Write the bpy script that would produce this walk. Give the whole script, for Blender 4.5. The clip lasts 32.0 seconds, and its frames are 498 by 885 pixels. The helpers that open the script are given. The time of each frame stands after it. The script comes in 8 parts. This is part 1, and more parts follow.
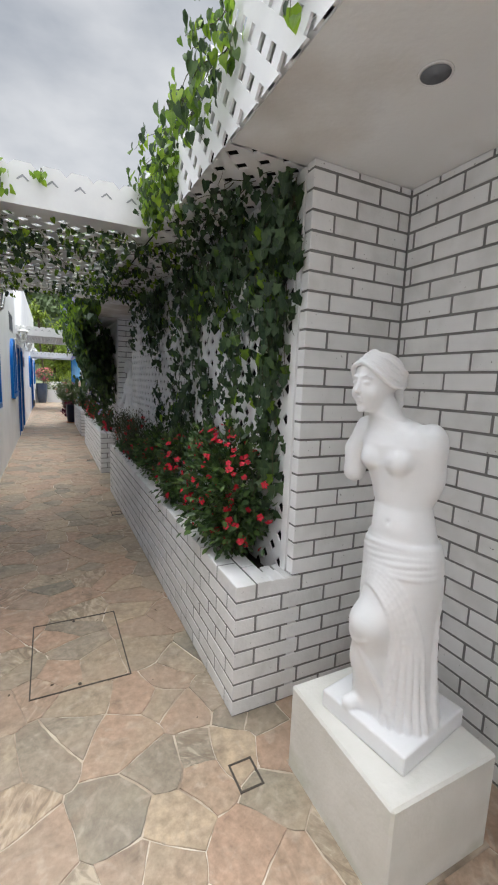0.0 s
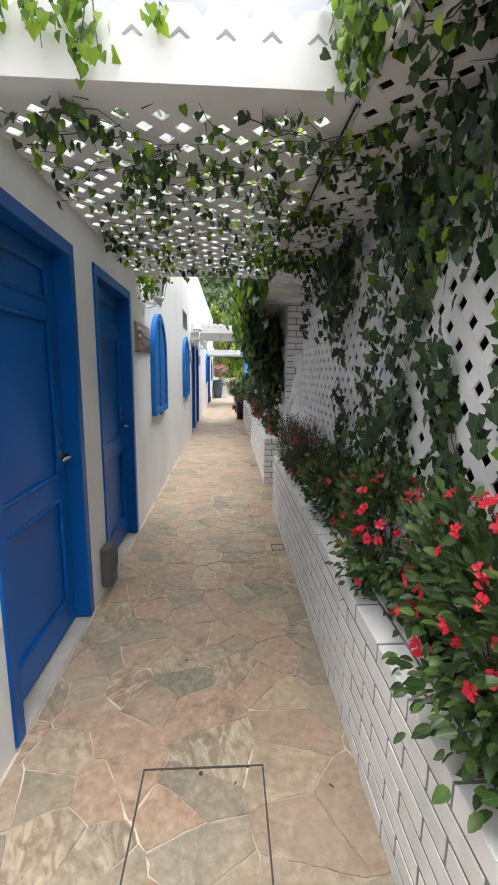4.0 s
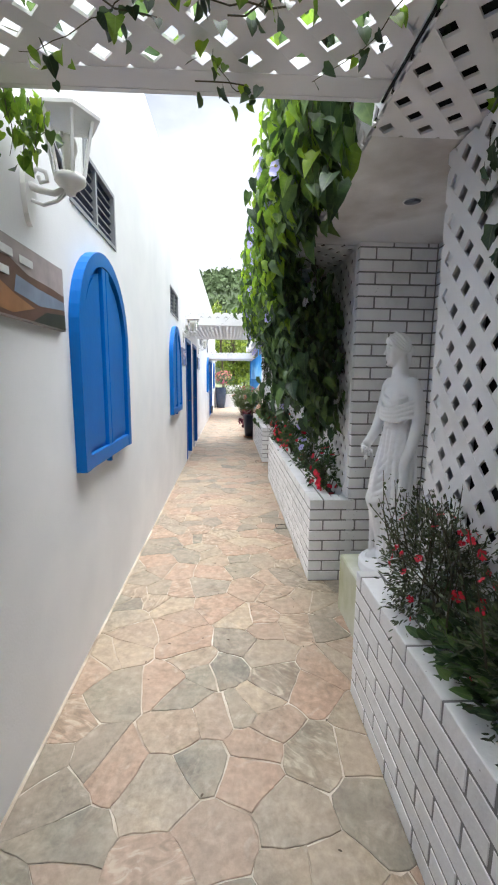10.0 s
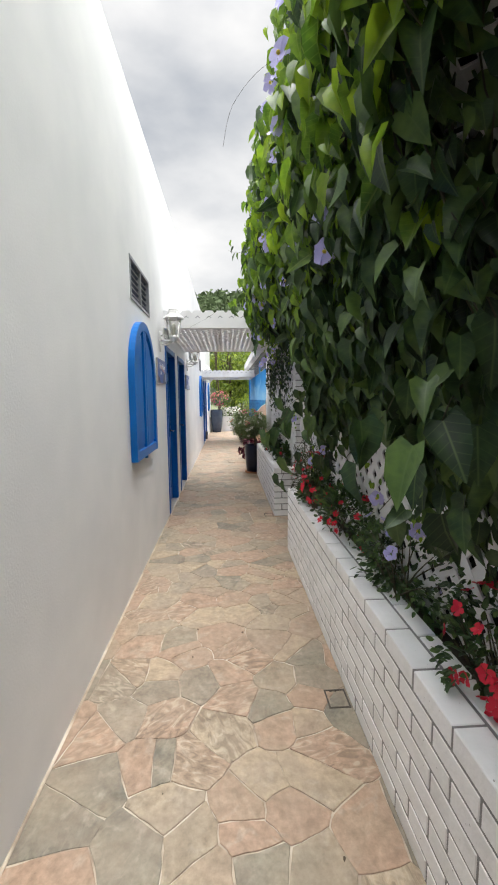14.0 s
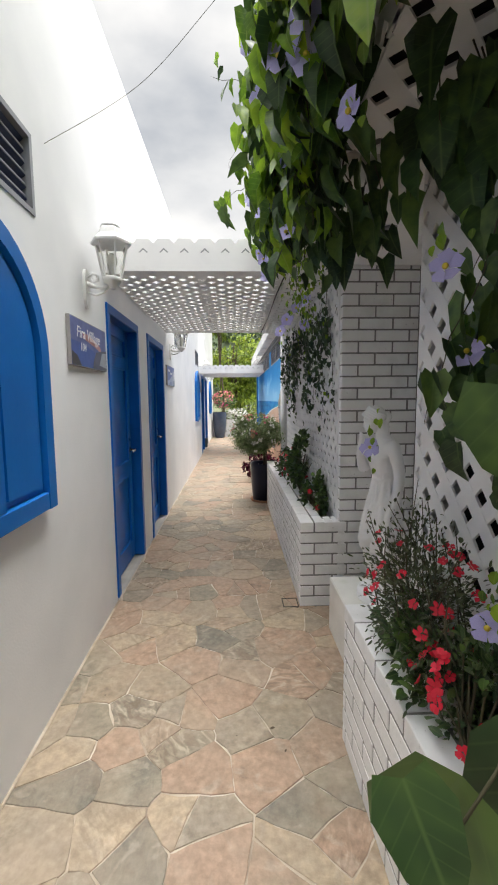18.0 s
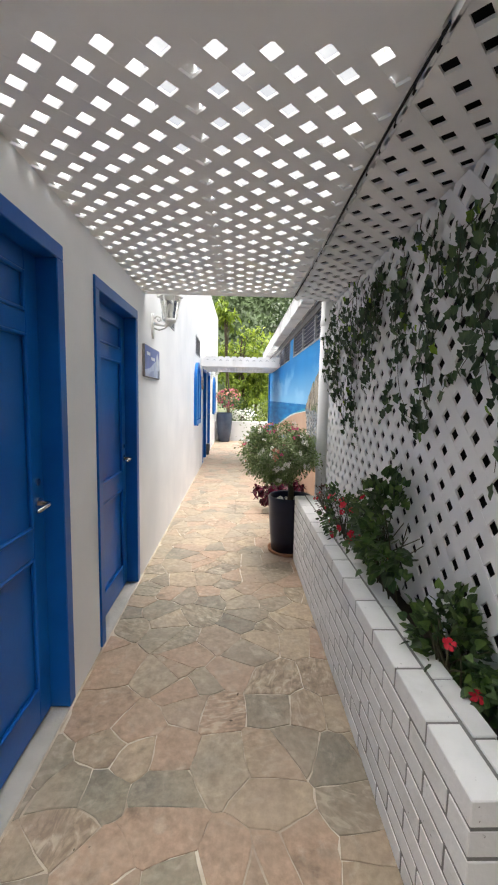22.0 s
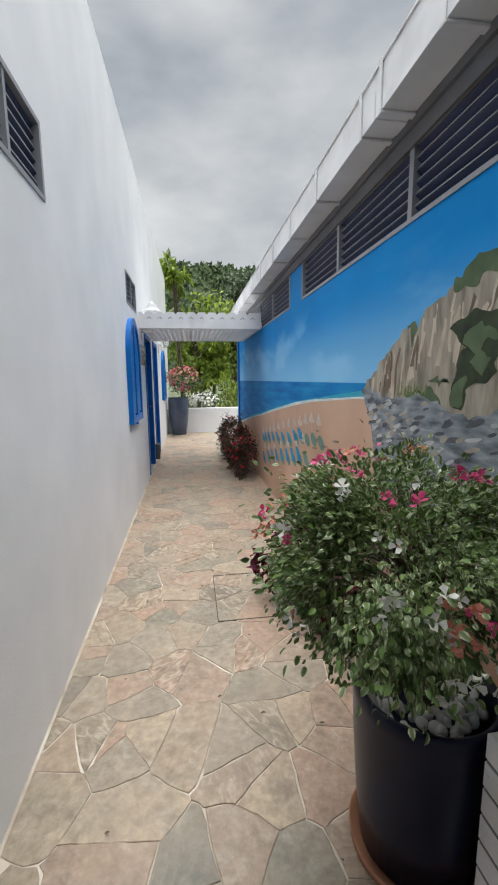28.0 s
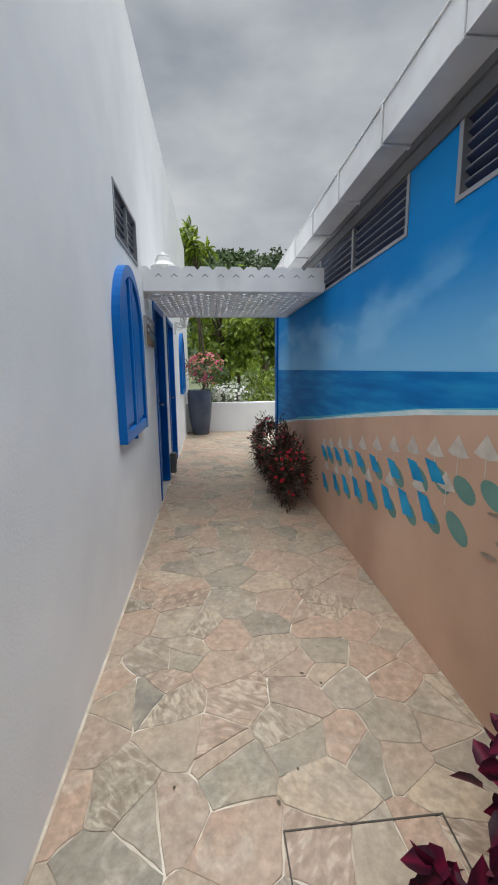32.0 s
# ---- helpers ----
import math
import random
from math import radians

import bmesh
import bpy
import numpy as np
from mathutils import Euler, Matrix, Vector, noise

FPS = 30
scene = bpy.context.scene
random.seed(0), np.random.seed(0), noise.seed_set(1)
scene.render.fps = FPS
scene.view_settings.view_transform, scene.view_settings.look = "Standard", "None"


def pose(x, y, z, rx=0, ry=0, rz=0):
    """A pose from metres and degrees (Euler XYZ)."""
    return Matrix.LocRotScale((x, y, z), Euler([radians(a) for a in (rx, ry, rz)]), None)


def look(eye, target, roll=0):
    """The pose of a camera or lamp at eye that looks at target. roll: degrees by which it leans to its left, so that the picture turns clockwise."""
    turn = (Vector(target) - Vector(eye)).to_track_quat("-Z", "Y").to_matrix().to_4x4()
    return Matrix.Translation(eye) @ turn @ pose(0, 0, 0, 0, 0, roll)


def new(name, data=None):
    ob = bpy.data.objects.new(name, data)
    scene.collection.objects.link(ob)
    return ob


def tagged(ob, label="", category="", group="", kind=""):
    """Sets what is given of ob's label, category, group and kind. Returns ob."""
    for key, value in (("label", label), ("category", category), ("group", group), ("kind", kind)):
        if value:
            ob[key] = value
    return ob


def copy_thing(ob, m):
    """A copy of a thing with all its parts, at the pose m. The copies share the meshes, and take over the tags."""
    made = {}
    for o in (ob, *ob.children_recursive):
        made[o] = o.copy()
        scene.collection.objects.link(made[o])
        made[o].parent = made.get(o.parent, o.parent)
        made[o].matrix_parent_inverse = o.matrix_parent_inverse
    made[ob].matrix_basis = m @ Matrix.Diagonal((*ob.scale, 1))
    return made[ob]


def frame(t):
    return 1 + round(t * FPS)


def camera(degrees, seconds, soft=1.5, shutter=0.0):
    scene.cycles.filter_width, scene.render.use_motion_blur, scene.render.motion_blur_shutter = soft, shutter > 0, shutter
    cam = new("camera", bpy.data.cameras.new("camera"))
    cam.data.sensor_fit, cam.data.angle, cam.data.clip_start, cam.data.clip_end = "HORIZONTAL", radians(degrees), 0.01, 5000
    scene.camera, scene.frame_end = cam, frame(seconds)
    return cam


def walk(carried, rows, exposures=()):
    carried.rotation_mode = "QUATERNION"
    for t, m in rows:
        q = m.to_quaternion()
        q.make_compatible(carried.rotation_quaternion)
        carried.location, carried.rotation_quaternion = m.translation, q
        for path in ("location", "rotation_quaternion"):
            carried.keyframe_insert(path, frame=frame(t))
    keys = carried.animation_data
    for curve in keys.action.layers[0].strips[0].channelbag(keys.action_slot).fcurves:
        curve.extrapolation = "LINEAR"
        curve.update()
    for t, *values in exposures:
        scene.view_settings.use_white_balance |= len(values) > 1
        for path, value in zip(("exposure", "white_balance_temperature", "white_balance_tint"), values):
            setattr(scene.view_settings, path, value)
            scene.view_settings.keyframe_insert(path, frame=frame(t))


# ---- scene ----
cam = camera(62.6, 32.0, soft=2.0)
PATH = [
    (0, (0.623, 0.456, 1.431), (1.495, 2.233, 1.139), 2.2),
    (0.5, (0.659, 0.528, 1.423), (1.399, 2.363, 1.129), 2.4),
    (1, (0.754, 0.631, 1.421), (1.344, 2.519, 1.122), 2.2),
    (1.5, (0.793, 0.76, 1.414), (1.251, 2.683, 1.107), 1.9),
    (2, (0.783, 0.942, 1.42), (1.130, 2.885, 1.099), 1.3),
    (2.5, (0.789, 1.086, 1.426), (1.046, 3.042, 1.096), 1.0),
    (3, (0.842, 1.26, 1.441), (1.024, 3.224, 1.109), 1.0),
    (3.5, (0.864, 1.419, 1.441), (0.990, 3.386, 1.103), 0.8),
    (4, (0.808, 1.613, 1.453), (0.915, 3.58, 1.109), 0.6),
    (4.5, (0.782, 1.762, 1.453), (0.887, 3.728, 1.099), 0.4),
    (6.5, (0.759, 2.674, 1.438), (0.804, 4.648, 1.122), 0.0),
    (7, (0.813, 2.891, 1.441), (0.832, 4.87, 1.147), 0.4),
    (7.5, (0.804, 3.087, 1.445), (0.825, 5.066, 1.161), 0.8),
    (8, (0.739, 3.311, 1.454), (0.774, 5.291, 1.172), 1.0),
    (8.5, (0.716, 3.47, 1.448), (0.770, 5.449, 1.162), 1.1),
    (9, (0.754, 3.667, 1.441), (0.827, 5.643, 1.143), 1.0),
    (9.5, (0.784, 3.866, 1.426), (0.869, 5.841, 1.12), 0.7),
    (10, (0.733, 4.091, 1.424), (0.828, 6.064, 1.113), 0.5),
    (10.5, (0.717, 4.311, 1.419), (0.809, 6.285, 1.107), 0.7),
    (11, (0.726, 4.584, 1.425), (0.818, 6.558, 1.118), 0.9),
    (11.5, (0.718, 4.824, 1.42), (0.797, 6.8, 1.118), 1.0),
    (12, (0.686, 5.073, 1.434), (0.764, 7.05, 1.145), 0.9),
    (12.5, (0.710, 5.348, 1.413), (0.801, 7.328, 1.144), 0.8),
    (13, (0.744, 5.605, 1.42), (0.848, 7.586, 1.169), 0.2),
    (13.5, (0.717, 5.863, 1.454), (0.827, 7.845, 1.213), -0.1),
    (14, (0.721, 6.079, 1.442), (0.830, 8.064, 1.227), -0.6),
    (14.5, (0.758, 6.3, 1.446), (0.869, 8.286, 1.242), -0.7),
    (16.5, (0.802, 7.425, 1.424), (0.917, 9.411, 1.219), -0.8),
    (17, (0.783, 7.73, 1.416), (0.883, 9.717, 1.21), -0.6),
    (17.5, (0.810, 8.025, 1.421), (0.892, 10.012, 1.211), -0.4),
    (18, (0.848, 8.271, 1.43), (0.920, 10.259, 1.221), -0.5),
    (18.5, (0.811, 8.505, 1.432), (0.878, 10.494, 1.234), -0.6),
    (19, (0.783, 8.731, 1.444), (0.857, 10.72, 1.243), -0.5),
    (19.5, (0.802, 8.968, 1.467), (0.895, 10.956, 1.268), -0.4),
    (20, (0.792, 9.197, 1.46), (0.895, 11.184, 1.262), -0.1),
    (20.5, (0.746, 9.46, 1.468), (0.847, 11.447, 1.263), 0.3),
    (21, (0.771, 9.719, 1.462), (0.857, 11.705, 1.246), 0.6),
    (21.5, (0.814, 9.942, 1.472), (0.882, 11.929, 1.255), 0.9),
    (22, (0.766, 10.171, 1.459), (0.822, 12.159, 1.243), 1.1),
    (22.5, (0.711, 10.402, 1.456), (0.773, 12.39, 1.246), 0.9),
    (23, (0.720, 10.665, 1.449), (0.807, 12.652, 1.232), 0.4),
    (23.5, (0.712, 10.911, 1.434), (0.829, 12.895, 1.209), -0.2),
    (24, (0.661, 11.172, 1.426), (0.806, 13.152, 1.189), -0.6),
    (24.5, (0.688, 11.4, 1.419), (0.834, 13.378, 1.162), -0.7),
    (26.5, (0.731, 12.355, 1.418), (0.906, 14.325, 1.119), -0.6),
    (27, (0.730, 12.572, 1.414), (0.949, 14.538, 1.122), -0.4),
    (27.5, (0.663, 12.8, 1.421), (0.925, 14.76, 1.122), -0.5),
    (28, (0.626, 13.01, 1.421), (0.902, 14.967, 1.114), -0.6),
    (28.5, (0.672, 13.205, 1.423), (0.929, 15.163, 1.111), -0.8),
    (29, (0.671, 13.356, 1.419), (0.878, 15.322, 1.112), -1.0),
    (29.5, (0.599, 13.553, 1.42), (0.753, 15.525, 1.126), -0.8),
    (30, (0.536, 13.772, 1.426), (0.672, 15.745, 1.131), -0.7),
    (30.5, (0.521, 14.039, 1.432), (0.665, 16.01, 1.124), -0.6),
    (31, (0.470, 14.311, 1.427), (0.628, 16.277, 1.101), -0.7),
    (31.5, (0.478, 14.537, 1.418), (0.651, 16.499, 1.07), -0.6),
    (32, (0.559, 14.807, 1.412), (0.737, 16.767, 1.057), -0.6),
]
walk(cam, [(t, look(eye, target, roll)) for t, eye, target, roll in PATH],
     [(0, 0.68, 6500, 10), (2, 0.74, 6600, 10), (4, 1.26, 6700, 10), (7, 1.75, 6500, 10), (9, 1.78, 6400, 10), (10.5, 1.37, 6350, 10), (13, 1.0, 6700, 10), (19, 1.08, 6900, 10), (21.5, 1.34, 6950, 10), (23, 1.32, 6950, 10),
      (26.5, 0.84, 6600, 9), (28, 0.48, 6500, 8), (30, 0.36, 6400, 8), (32, 0.18, 6400, 8)])

# ---------------------------------------------------------------- world and light
SUN_EL, SUN_AZ = radians(78), radians(180)
world = bpy.data.worlds.new("overcast_sky")
scene.world = world
world.use_nodes = True
wn, wl = world.node_tree.nodes, world.node_tree.links
wn.clear()
w_out = wn.new("ShaderNodeOutputWorld")
w_bg = wn.new("ShaderNodeBackground")
w_sky = wn.new("ShaderNodeTexSky")
w_sky.sky_type = "NISHITA"
w_sky.sun_disc = False
w_sky.sun_elevation, w_sky.sun_rotation = SUN_EL, SUN_AZ
w_sky.dust_density = 4.0
w_scale = wn.new("ShaderNodeVectorMath"); w_scale.operation = "SCALE"; w_scale.inputs["Scale"].default_value = 0.09
w_tc = wn.new("ShaderNodeTexCoord")
w_map = wn.new("ShaderNodeMapping"); w_map.inputs["Scale"].default_value = (1.0, 1.0, 2.2)
w_noise = wn.new("ShaderNodeTexNoise"); w_noise.inputs["Scale"].default_value = 1.9
w_noise.inputs["Detail"].default_value = 6.0; w_noise.inputs["Roughness"].default_value = 0.5
w_ramp = wn.new("ShaderNodeValToRGB")
w_ramp.color_ramp.elements[0].position, w_ramp.color_ramp.elements[0].color = 0.36, (0.50, 0.54, 0.60, 1)
w_ramp.color_ramp.elements[1].position, w_ramp.color_ramp.elements[1].color = 0.62, (1.06, 1.07, 1.08, 1)
w_sep = wn.new("ShaderNodeSeparateXYZ")
w_grad = wn.new("ShaderNodeMapRange"); w_grad.interpolation_type = "SMOOTHERSTEP"  # unseen zenith boosted to eleven times the horizon, added light for the passage
w_grad.inputs["From Min"].default_value, w_grad.inputs["From Max"].default_value = 0.62, 1.0
w_grad.inputs["To Min"].default_value, w_grad.inputs["To Max"].default_value = 0.52, 5.9
w_mul = wn.new("ShaderNodeVectorMath"); w_mul.operation = "SCALE"
w_mix = wn.new("ShaderNodeMix"); w_mix.data_type = "RGBA"; w_mix.inputs["Factor"].default_value = 0.9
wl.new(w_tc.outputs["Generated"], w_map.inputs["Vector"])
wl.new(w_map.outputs["Vector"], w_noise.inputs["Vector"])
wl.new(w_noise.outputs["Fac"], w_ramp.inputs["Fac"])
wl.new(w_tc.outputs["Generated"], w_sep.inputs["Vector"])
wl.new(w_sep.outputs["Z"], w_grad.inputs["Value"])
wl.new(w_ramp.outputs["Color"], w_mul.inputs[0])
wl.new(w_grad.outputs["Result"], w_mul.inputs["Scale"])
wl.new(w_sky.outputs["Color"], w_scale.inputs[0])
wl.new(w_scale.outputs["Vector"], w_mix.inputs["A"])
wl.new(w_mul.outputs["Vector"], w_mix.inputs["B"])
wl.new(w_mix.outputs["Result"], w_bg.inputs["Color"])
wl.new(w_bg.outputs["Background"], w_out.inputs["Surface"])
w_bg.inputs["Strength"].default_value = 1.0

sun = new("sun", bpy.data.lights.new("sun", "SUN"))
sun.data.energy, sun.data.angle, sun.data.color = 0.8, radians(35), (1.0, 0.96, 0.9)
sun.rotation_euler = (radians(90) - SUN_EL, 0, SUN_AZ)


# ---------------------------------------------------------------- materials
def material(name, ramp, rough=0.6, scale=6.0, detail=5.0, bump=0.15, bump_scale=60.0, metal=0.0, stains=None, stain_scale=1.1,
             stain_at=(0.55, 0.75), per=None, spread=0.25, translucent=0.0, coat=0.0, stretch=(1, 1, 1), spec=0.5, distance=0.01, smear=None, veins=None, mottle=0.0, within=1.0, rugged=None, film=0.0):
    """A surface: a noise ramp, broad stains, fine relief; per: 'object' or 'island' shifts the tone piece by piece."""
    m = bpy.data.materials.new(name)
    m.use_nodes = True
    n, l = m.node_tree.nodes, m.node_tree.links
    bsdf = n["Principled BSDF"]
    tc = n.new("ShaderNodeTexCoord")
    mp = n.new("ShaderNodeMapping"); mp.inputs["Scale"].default_value = stretch
    l.new(tc.outputs["Object"], mp.inputs["Vector"])
    vec = mp.outputs["Vector"]
    rnd = None
    if per:
        src = n.new("ShaderNodeObjectInfo" if per == "object" else "ShaderNodeNewGeometry")
        rnd = src.outputs["Random" if per == "object" else "Random Per Island"]
        add = n.new("ShaderNodeVectorMath"); add.operation = "ADD"
        sc = n.new("ShaderNodeMath"); sc.operation = "MULTIPLY"; sc.inputs[1].default_value = 37.0
        l.new(rnd, sc.inputs[0]); l.new(sc.outputs[0], add.inputs[1]); l.new(vec, add.inputs[0])
        vec = add.outputs[0]
    nz = n.new("ShaderNodeTexNoise"); nz.inputs["Scale"].default_value = scale; nz.inputs["Detail"].default_value = detail
    l.new(vec, nz.inputs["Vector"])
    cr = n.new("ShaderNodeValToRGB")
    while len(cr.color_ramp.elements) < len(ramp):
        cr.color_ramp.elements.new(0.5)
    for e, (p, c) in zip(cr.color_ramp.elements, ramp):
        e.position, e.color = p, (*c, 1)
    fac = nz.outputs["Fac"]
    if within < 1.0:
        wi = n.new("ShaderNodeMath"); wi.operation = "MULTIPLY_ADD"; wi.inputs[1].default_value, wi.inputs[2].default_value = within, 0.5 - 0.5 * within
        l.new(fac, wi.inputs[0])
        fac = wi.outputs[0]
    if per:
        mr = n.new("ShaderNodeMapRange"); mr.inputs["To Min"].default_value, mr.inputs["To Max"].default_value = -spread, spread
        l.new(rnd, mr.inputs["Value"])
        ad = n.new("ShaderNodeMath"); ad.operation = "ADD"
        l.new(fac, ad.inputs[0]); l.new(mr.outputs[0], ad.inputs[1])
        fac = ad.outputs[0]
    l.new(fac, cr.inputs["Fac"])
    col = cr.outputs["Color"]
    if stains:
        n2 = n.new("ShaderNodeTexNoise"); n2.inputs["Scale"].default_value = stain_scale; n2.inputs["Detail"].default_value = 7.0
        l.new(vec, n2.inputs["Vector"])
        r2 = n.new("ShaderNodeMapRange"); r2.inputs["From Min"].default_value, r2.inputs["From Max"].default_value = stain_at
        l.new(n2.outputs["Fac"], r2.inputs["Value"])
        mx = n.new("ShaderNodeMix"); mx.data_type = "RGBA"; mx.inputs["B"].default_value = (*stains, 1)
        l.new(r2.outputs[0], mx.inputs["Factor"]); l.new(col, mx.inputs["A"])
        col = mx.outputs["Result"]
    if smear:
        n4 = n.new("ShaderNodeTexNoise"); n4.inputs["Scale"].default_value = 9.0; n4.inputs["Detail"].default_value = 9.0; n4.inputs["Distortion"].default_value = 1.2
        l.new(vec, n4.inputs["Vector"])
        r4 = n.new("ShaderNodeMapRange"); r4.inputs["From Min"].default_value, r4.inputs["From Max"].default_value = 0.57, 0.66
        r4.inputs["To Max"].default_value = 0.4
        l.new(n4.outputs["Fac"], r4.inputs["Value"])
        m4 = n.new("ShaderNodeMix"); m4.data_type = "RGBA"; m4.inputs["B"].default_value = (*smear, 1)
        l.new(r4.outputs[0], m4.inputs["Factor"]); l.new(col, m4.inputs["A"])
        col = m4.outputs["Result"]
    if mottle:
        n6 = n.new("ShaderNodeTexNoise"); n6.inputs["Scale"].default_value = 30.0; n6.inputs["Detail"].default_value = 10.0; n6.inputs["Roughness"].default_value = 0.68
        l.new(vec, n6.inputs["Vector"])
        r6 = n.new("ShaderNodeMapRange"); r6.inputs["From Min"].default_value, r6.inputs["From Max"].default_value = 0.34, 0.66
        r6.inputs["To Min"].default_value, r6.inputs["To Max"].default_value = 1 - mottle, 1 + 0.6 * mottle
        l.new(n6.outputs["Fac"], r6.inputs["Value"])
        m6 = n.new("ShaderNodeVectorMath"); m6.operation = "SCALE"
        l.new(col, m6.inputs[0]); l.new(r6.outputs[0], m6.inputs["Scale"])
        col = m6.outputs["Vector"]
    if rugged:
        # every few pieces a coarse, ridged one, streaked dark and pale
        h1 = n.new("ShaderNodeMath"); h1.operation = "MULTIPLY"; h1.inputs[1].default_value = 7.31; l.new(rnd, h1.inputs[0])
        h2 = n.new("ShaderNodeMath"); h2.operation = "FRACT"; l.new(h1.outputs[0], h2.inputs[0])
        h3 = n.new("ShaderNodeMapRange"); h3.inputs["From Min"].default_value, h3.inputs["From Max"].default_value = 0.72, 0.90
        h3.inputs["To Min"].default_value, h3.inputs["To Max"].default_value = 0.16, 0.95
        l.new(h2.outputs[0], h3.inputs["Value"])
        ro = n.new("ShaderNodeVectorRotate"); ro.rotation_type = "Z_AXIS"; l.new(vec, ro.inputs["Vector"])
        h4 = n.new("ShaderNodeMath"); h4.operation = "MULTIPLY"; h4.inputs[1].default_value = 19.0; l.new(rnd, h4.inputs[0]); l.new(h4.outputs[0], ro.inputs["Angle"])
        st = n.new("ShaderNodeMapping"); st.inputs["Scale"].default_value = (1.0, 0.38, 1.0); l.new(ro.outputs[0], st.inputs["Vector"])
        n7 = n.new("ShaderNodeTexNoise"); n7.inputs["Scale"].default_value = 26.0; n7.inputs["Detail"].default_value = 7.0; n7.inputs["Distortion"].default_value = 1.6
        l.new(st.outputs[0], n7.inputs["Vector"])
        for lo, hi, c in ((0.50, 0.40, rugged[0]), (0.55, 0.64, rugged[1])):
            r7 = n.new("ShaderNodeMapRange"); r7.inputs["From Min"].default_value, r7.inputs["From Max"].default_value = lo, hi
            l.new(n7.outputs["Fac"], r7.inputs["Value"])
            a7 = n.new("ShaderNodeMath"); a7.operation = "MULTIPLY"; l.new(r7.outputs[0], a7.inputs[0]); l.new(h3.outputs[0], a7.inputs[1])
            b7 = n.new("ShaderNodeMath"); b7.operation = "MULTIPLY"; b7.inputs[1].default_value = 0.62; l.new(a7.outputs[0], b7.inputs[0])
            m7 = n.new("ShaderNodeMix"); m7.data_type = "RGBA"; m7.inputs["B"].default_value = (*c, 1)
            l.new(b7.outputs[0], m7.inputs["Factor"]); l.new(col, m7.inputs["A"])
            col = m7.outputs["Result"]
    if film:
        # worn dust and grime lying across pieces and joints alike
        n8 = n.new("ShaderNodeTexNoise"); n8.inputs["Scale"].default_value = 2.3; n8.inputs["Detail"].default_value = 8.0; n8.inputs["Roughness"].default_value = 0.62
        l.new(mp.outputs["Vector"], n8.inputs["Vector"])
        r8 = n.new("ShaderNodeMapRange"); r8.inputs["From Min"].default_value, r8.inputs["From Max"].default_value = 0.42, 0.70
        r8.inputs["To Max"].default_value = film
        l.new(n8.outputs["Fac"], r8.inputs["Value"])
        m8 = n.new("ShaderNodeMix"); m8.data_type = "RGBA"; m8.inputs["B"].default_value = (0.42, 0.325, 0.245, 1)
        l.new(r8.outputs[0], m8.inputs["Factor"]); l.new(col, m8.inputs["A"])
        col = m8.outputs["Result"]
    if veins:
        # a midrib and side veins, drawn across each leaf's own coordinates
        sx = n.new("ShaderNodeSeparateXYZ"); l.new(tc.outputs["UV"], sx.inputs[0])
        ab = n.new("ShaderNodeMath"); ab.operation = "ABSOLUTE"; l.new(sx.outputs["X"], ab.inputs[0])
        rib = n.new("ShaderNodeMapRange"); rib.inputs["From Min"].default_value, rib.inputs["From Max"].default_value = veins[1], veins[3] if len(veins) > 3 else 0.004
        l.new(ab.outputs[0], rib.inputs["Value"])
        ma = n.new("ShaderNodeMath"); ma.operation = "MULTIPLY_ADD"; ma.inputs[1].default_value = -0.75
        l.new(ab.outputs[0], ma.inputs[0]); l.new(sx.outputs["Y"], ma.inputs[2])
        si = n.new("ShaderNodeMath"); si.operation = "PINGPONG"; si.inputs[1].default_value = 0.085; l.new(ma.outputs[0], si.inputs[0])
        vn = n.new("ShaderNodeMapRange"); vn.inputs["From Min"].default_value, vn.inputs["From Max"].default_value = 0.014, 0.0
        vn.inputs["To Max"].default_value = 0.5
        l.new(si.outputs[0], vn.inputs["Value"])
        mxm = n.new("ShaderNodeMath"); mxm.operation = "MAXIMUM"; l.new(rib.outputs[0], mxm.inputs[0]); l.new(vn.outputs[0], mxm.inputs[1])
        am = n.new("ShaderNodeMath"); am.operation = "MULTIPLY"; am.inputs[1].default_value = veins[2]; l.new(mxm.outputs[0], am.inputs[0])
        m5 = n.new("ShaderNodeMix"); m5.data_type = "RGBA"; m5.inputs["B"].default_value = (*veins[0], 1)
        l.new(am.outputs[0], m5.inputs["Factor"]); l.new(col, m5.inputs["A"])
        col = m5.outputs["Result"]
    l.new(col, bsdf.inputs["Base Color"])
    bsdf.inputs["Roughness"].default_value, bsdf.inputs["Metallic"].default_value = rough, metal
    bsdf.inputs["Specular IOR Level"].default_value, bsdf.inputs["Coat Weight"].default_value = spec, coat
    if bump:
        n3 = n.new("ShaderNodeTexNoise"); n3.inputs["Scale"].default_value = bump_scale; n3.inputs["Detail"].default_value = 4.0
        l.new(vec, n3.inputs["Vector"])
        bp = n.new("ShaderNodeBump"); bp.inputs["Strength"].default_value = bump; bp.inputs["Distance"].default_value = distance
        l.new(n3.outputs["Fac"], bp.inputs["Height"]); l.new(bp.outputs["Normal"], bsdf.inputs["Normal"])
    if translucent:
        tr = n.new("ShaderNodeBsdfTranslucent"); l.new(col, tr.inputs["Color"])
        ms = n.new("ShaderNodeMixShader"); ms.inputs["Fac"].default_value = translucent
        l.new(bsdf.outputs[0], ms.inputs[1]); l.new(tr.outputs[0], ms.inputs[2])
        l.new(ms.outputs[0], n["Material Output"].inputs["Surface"])
    return m


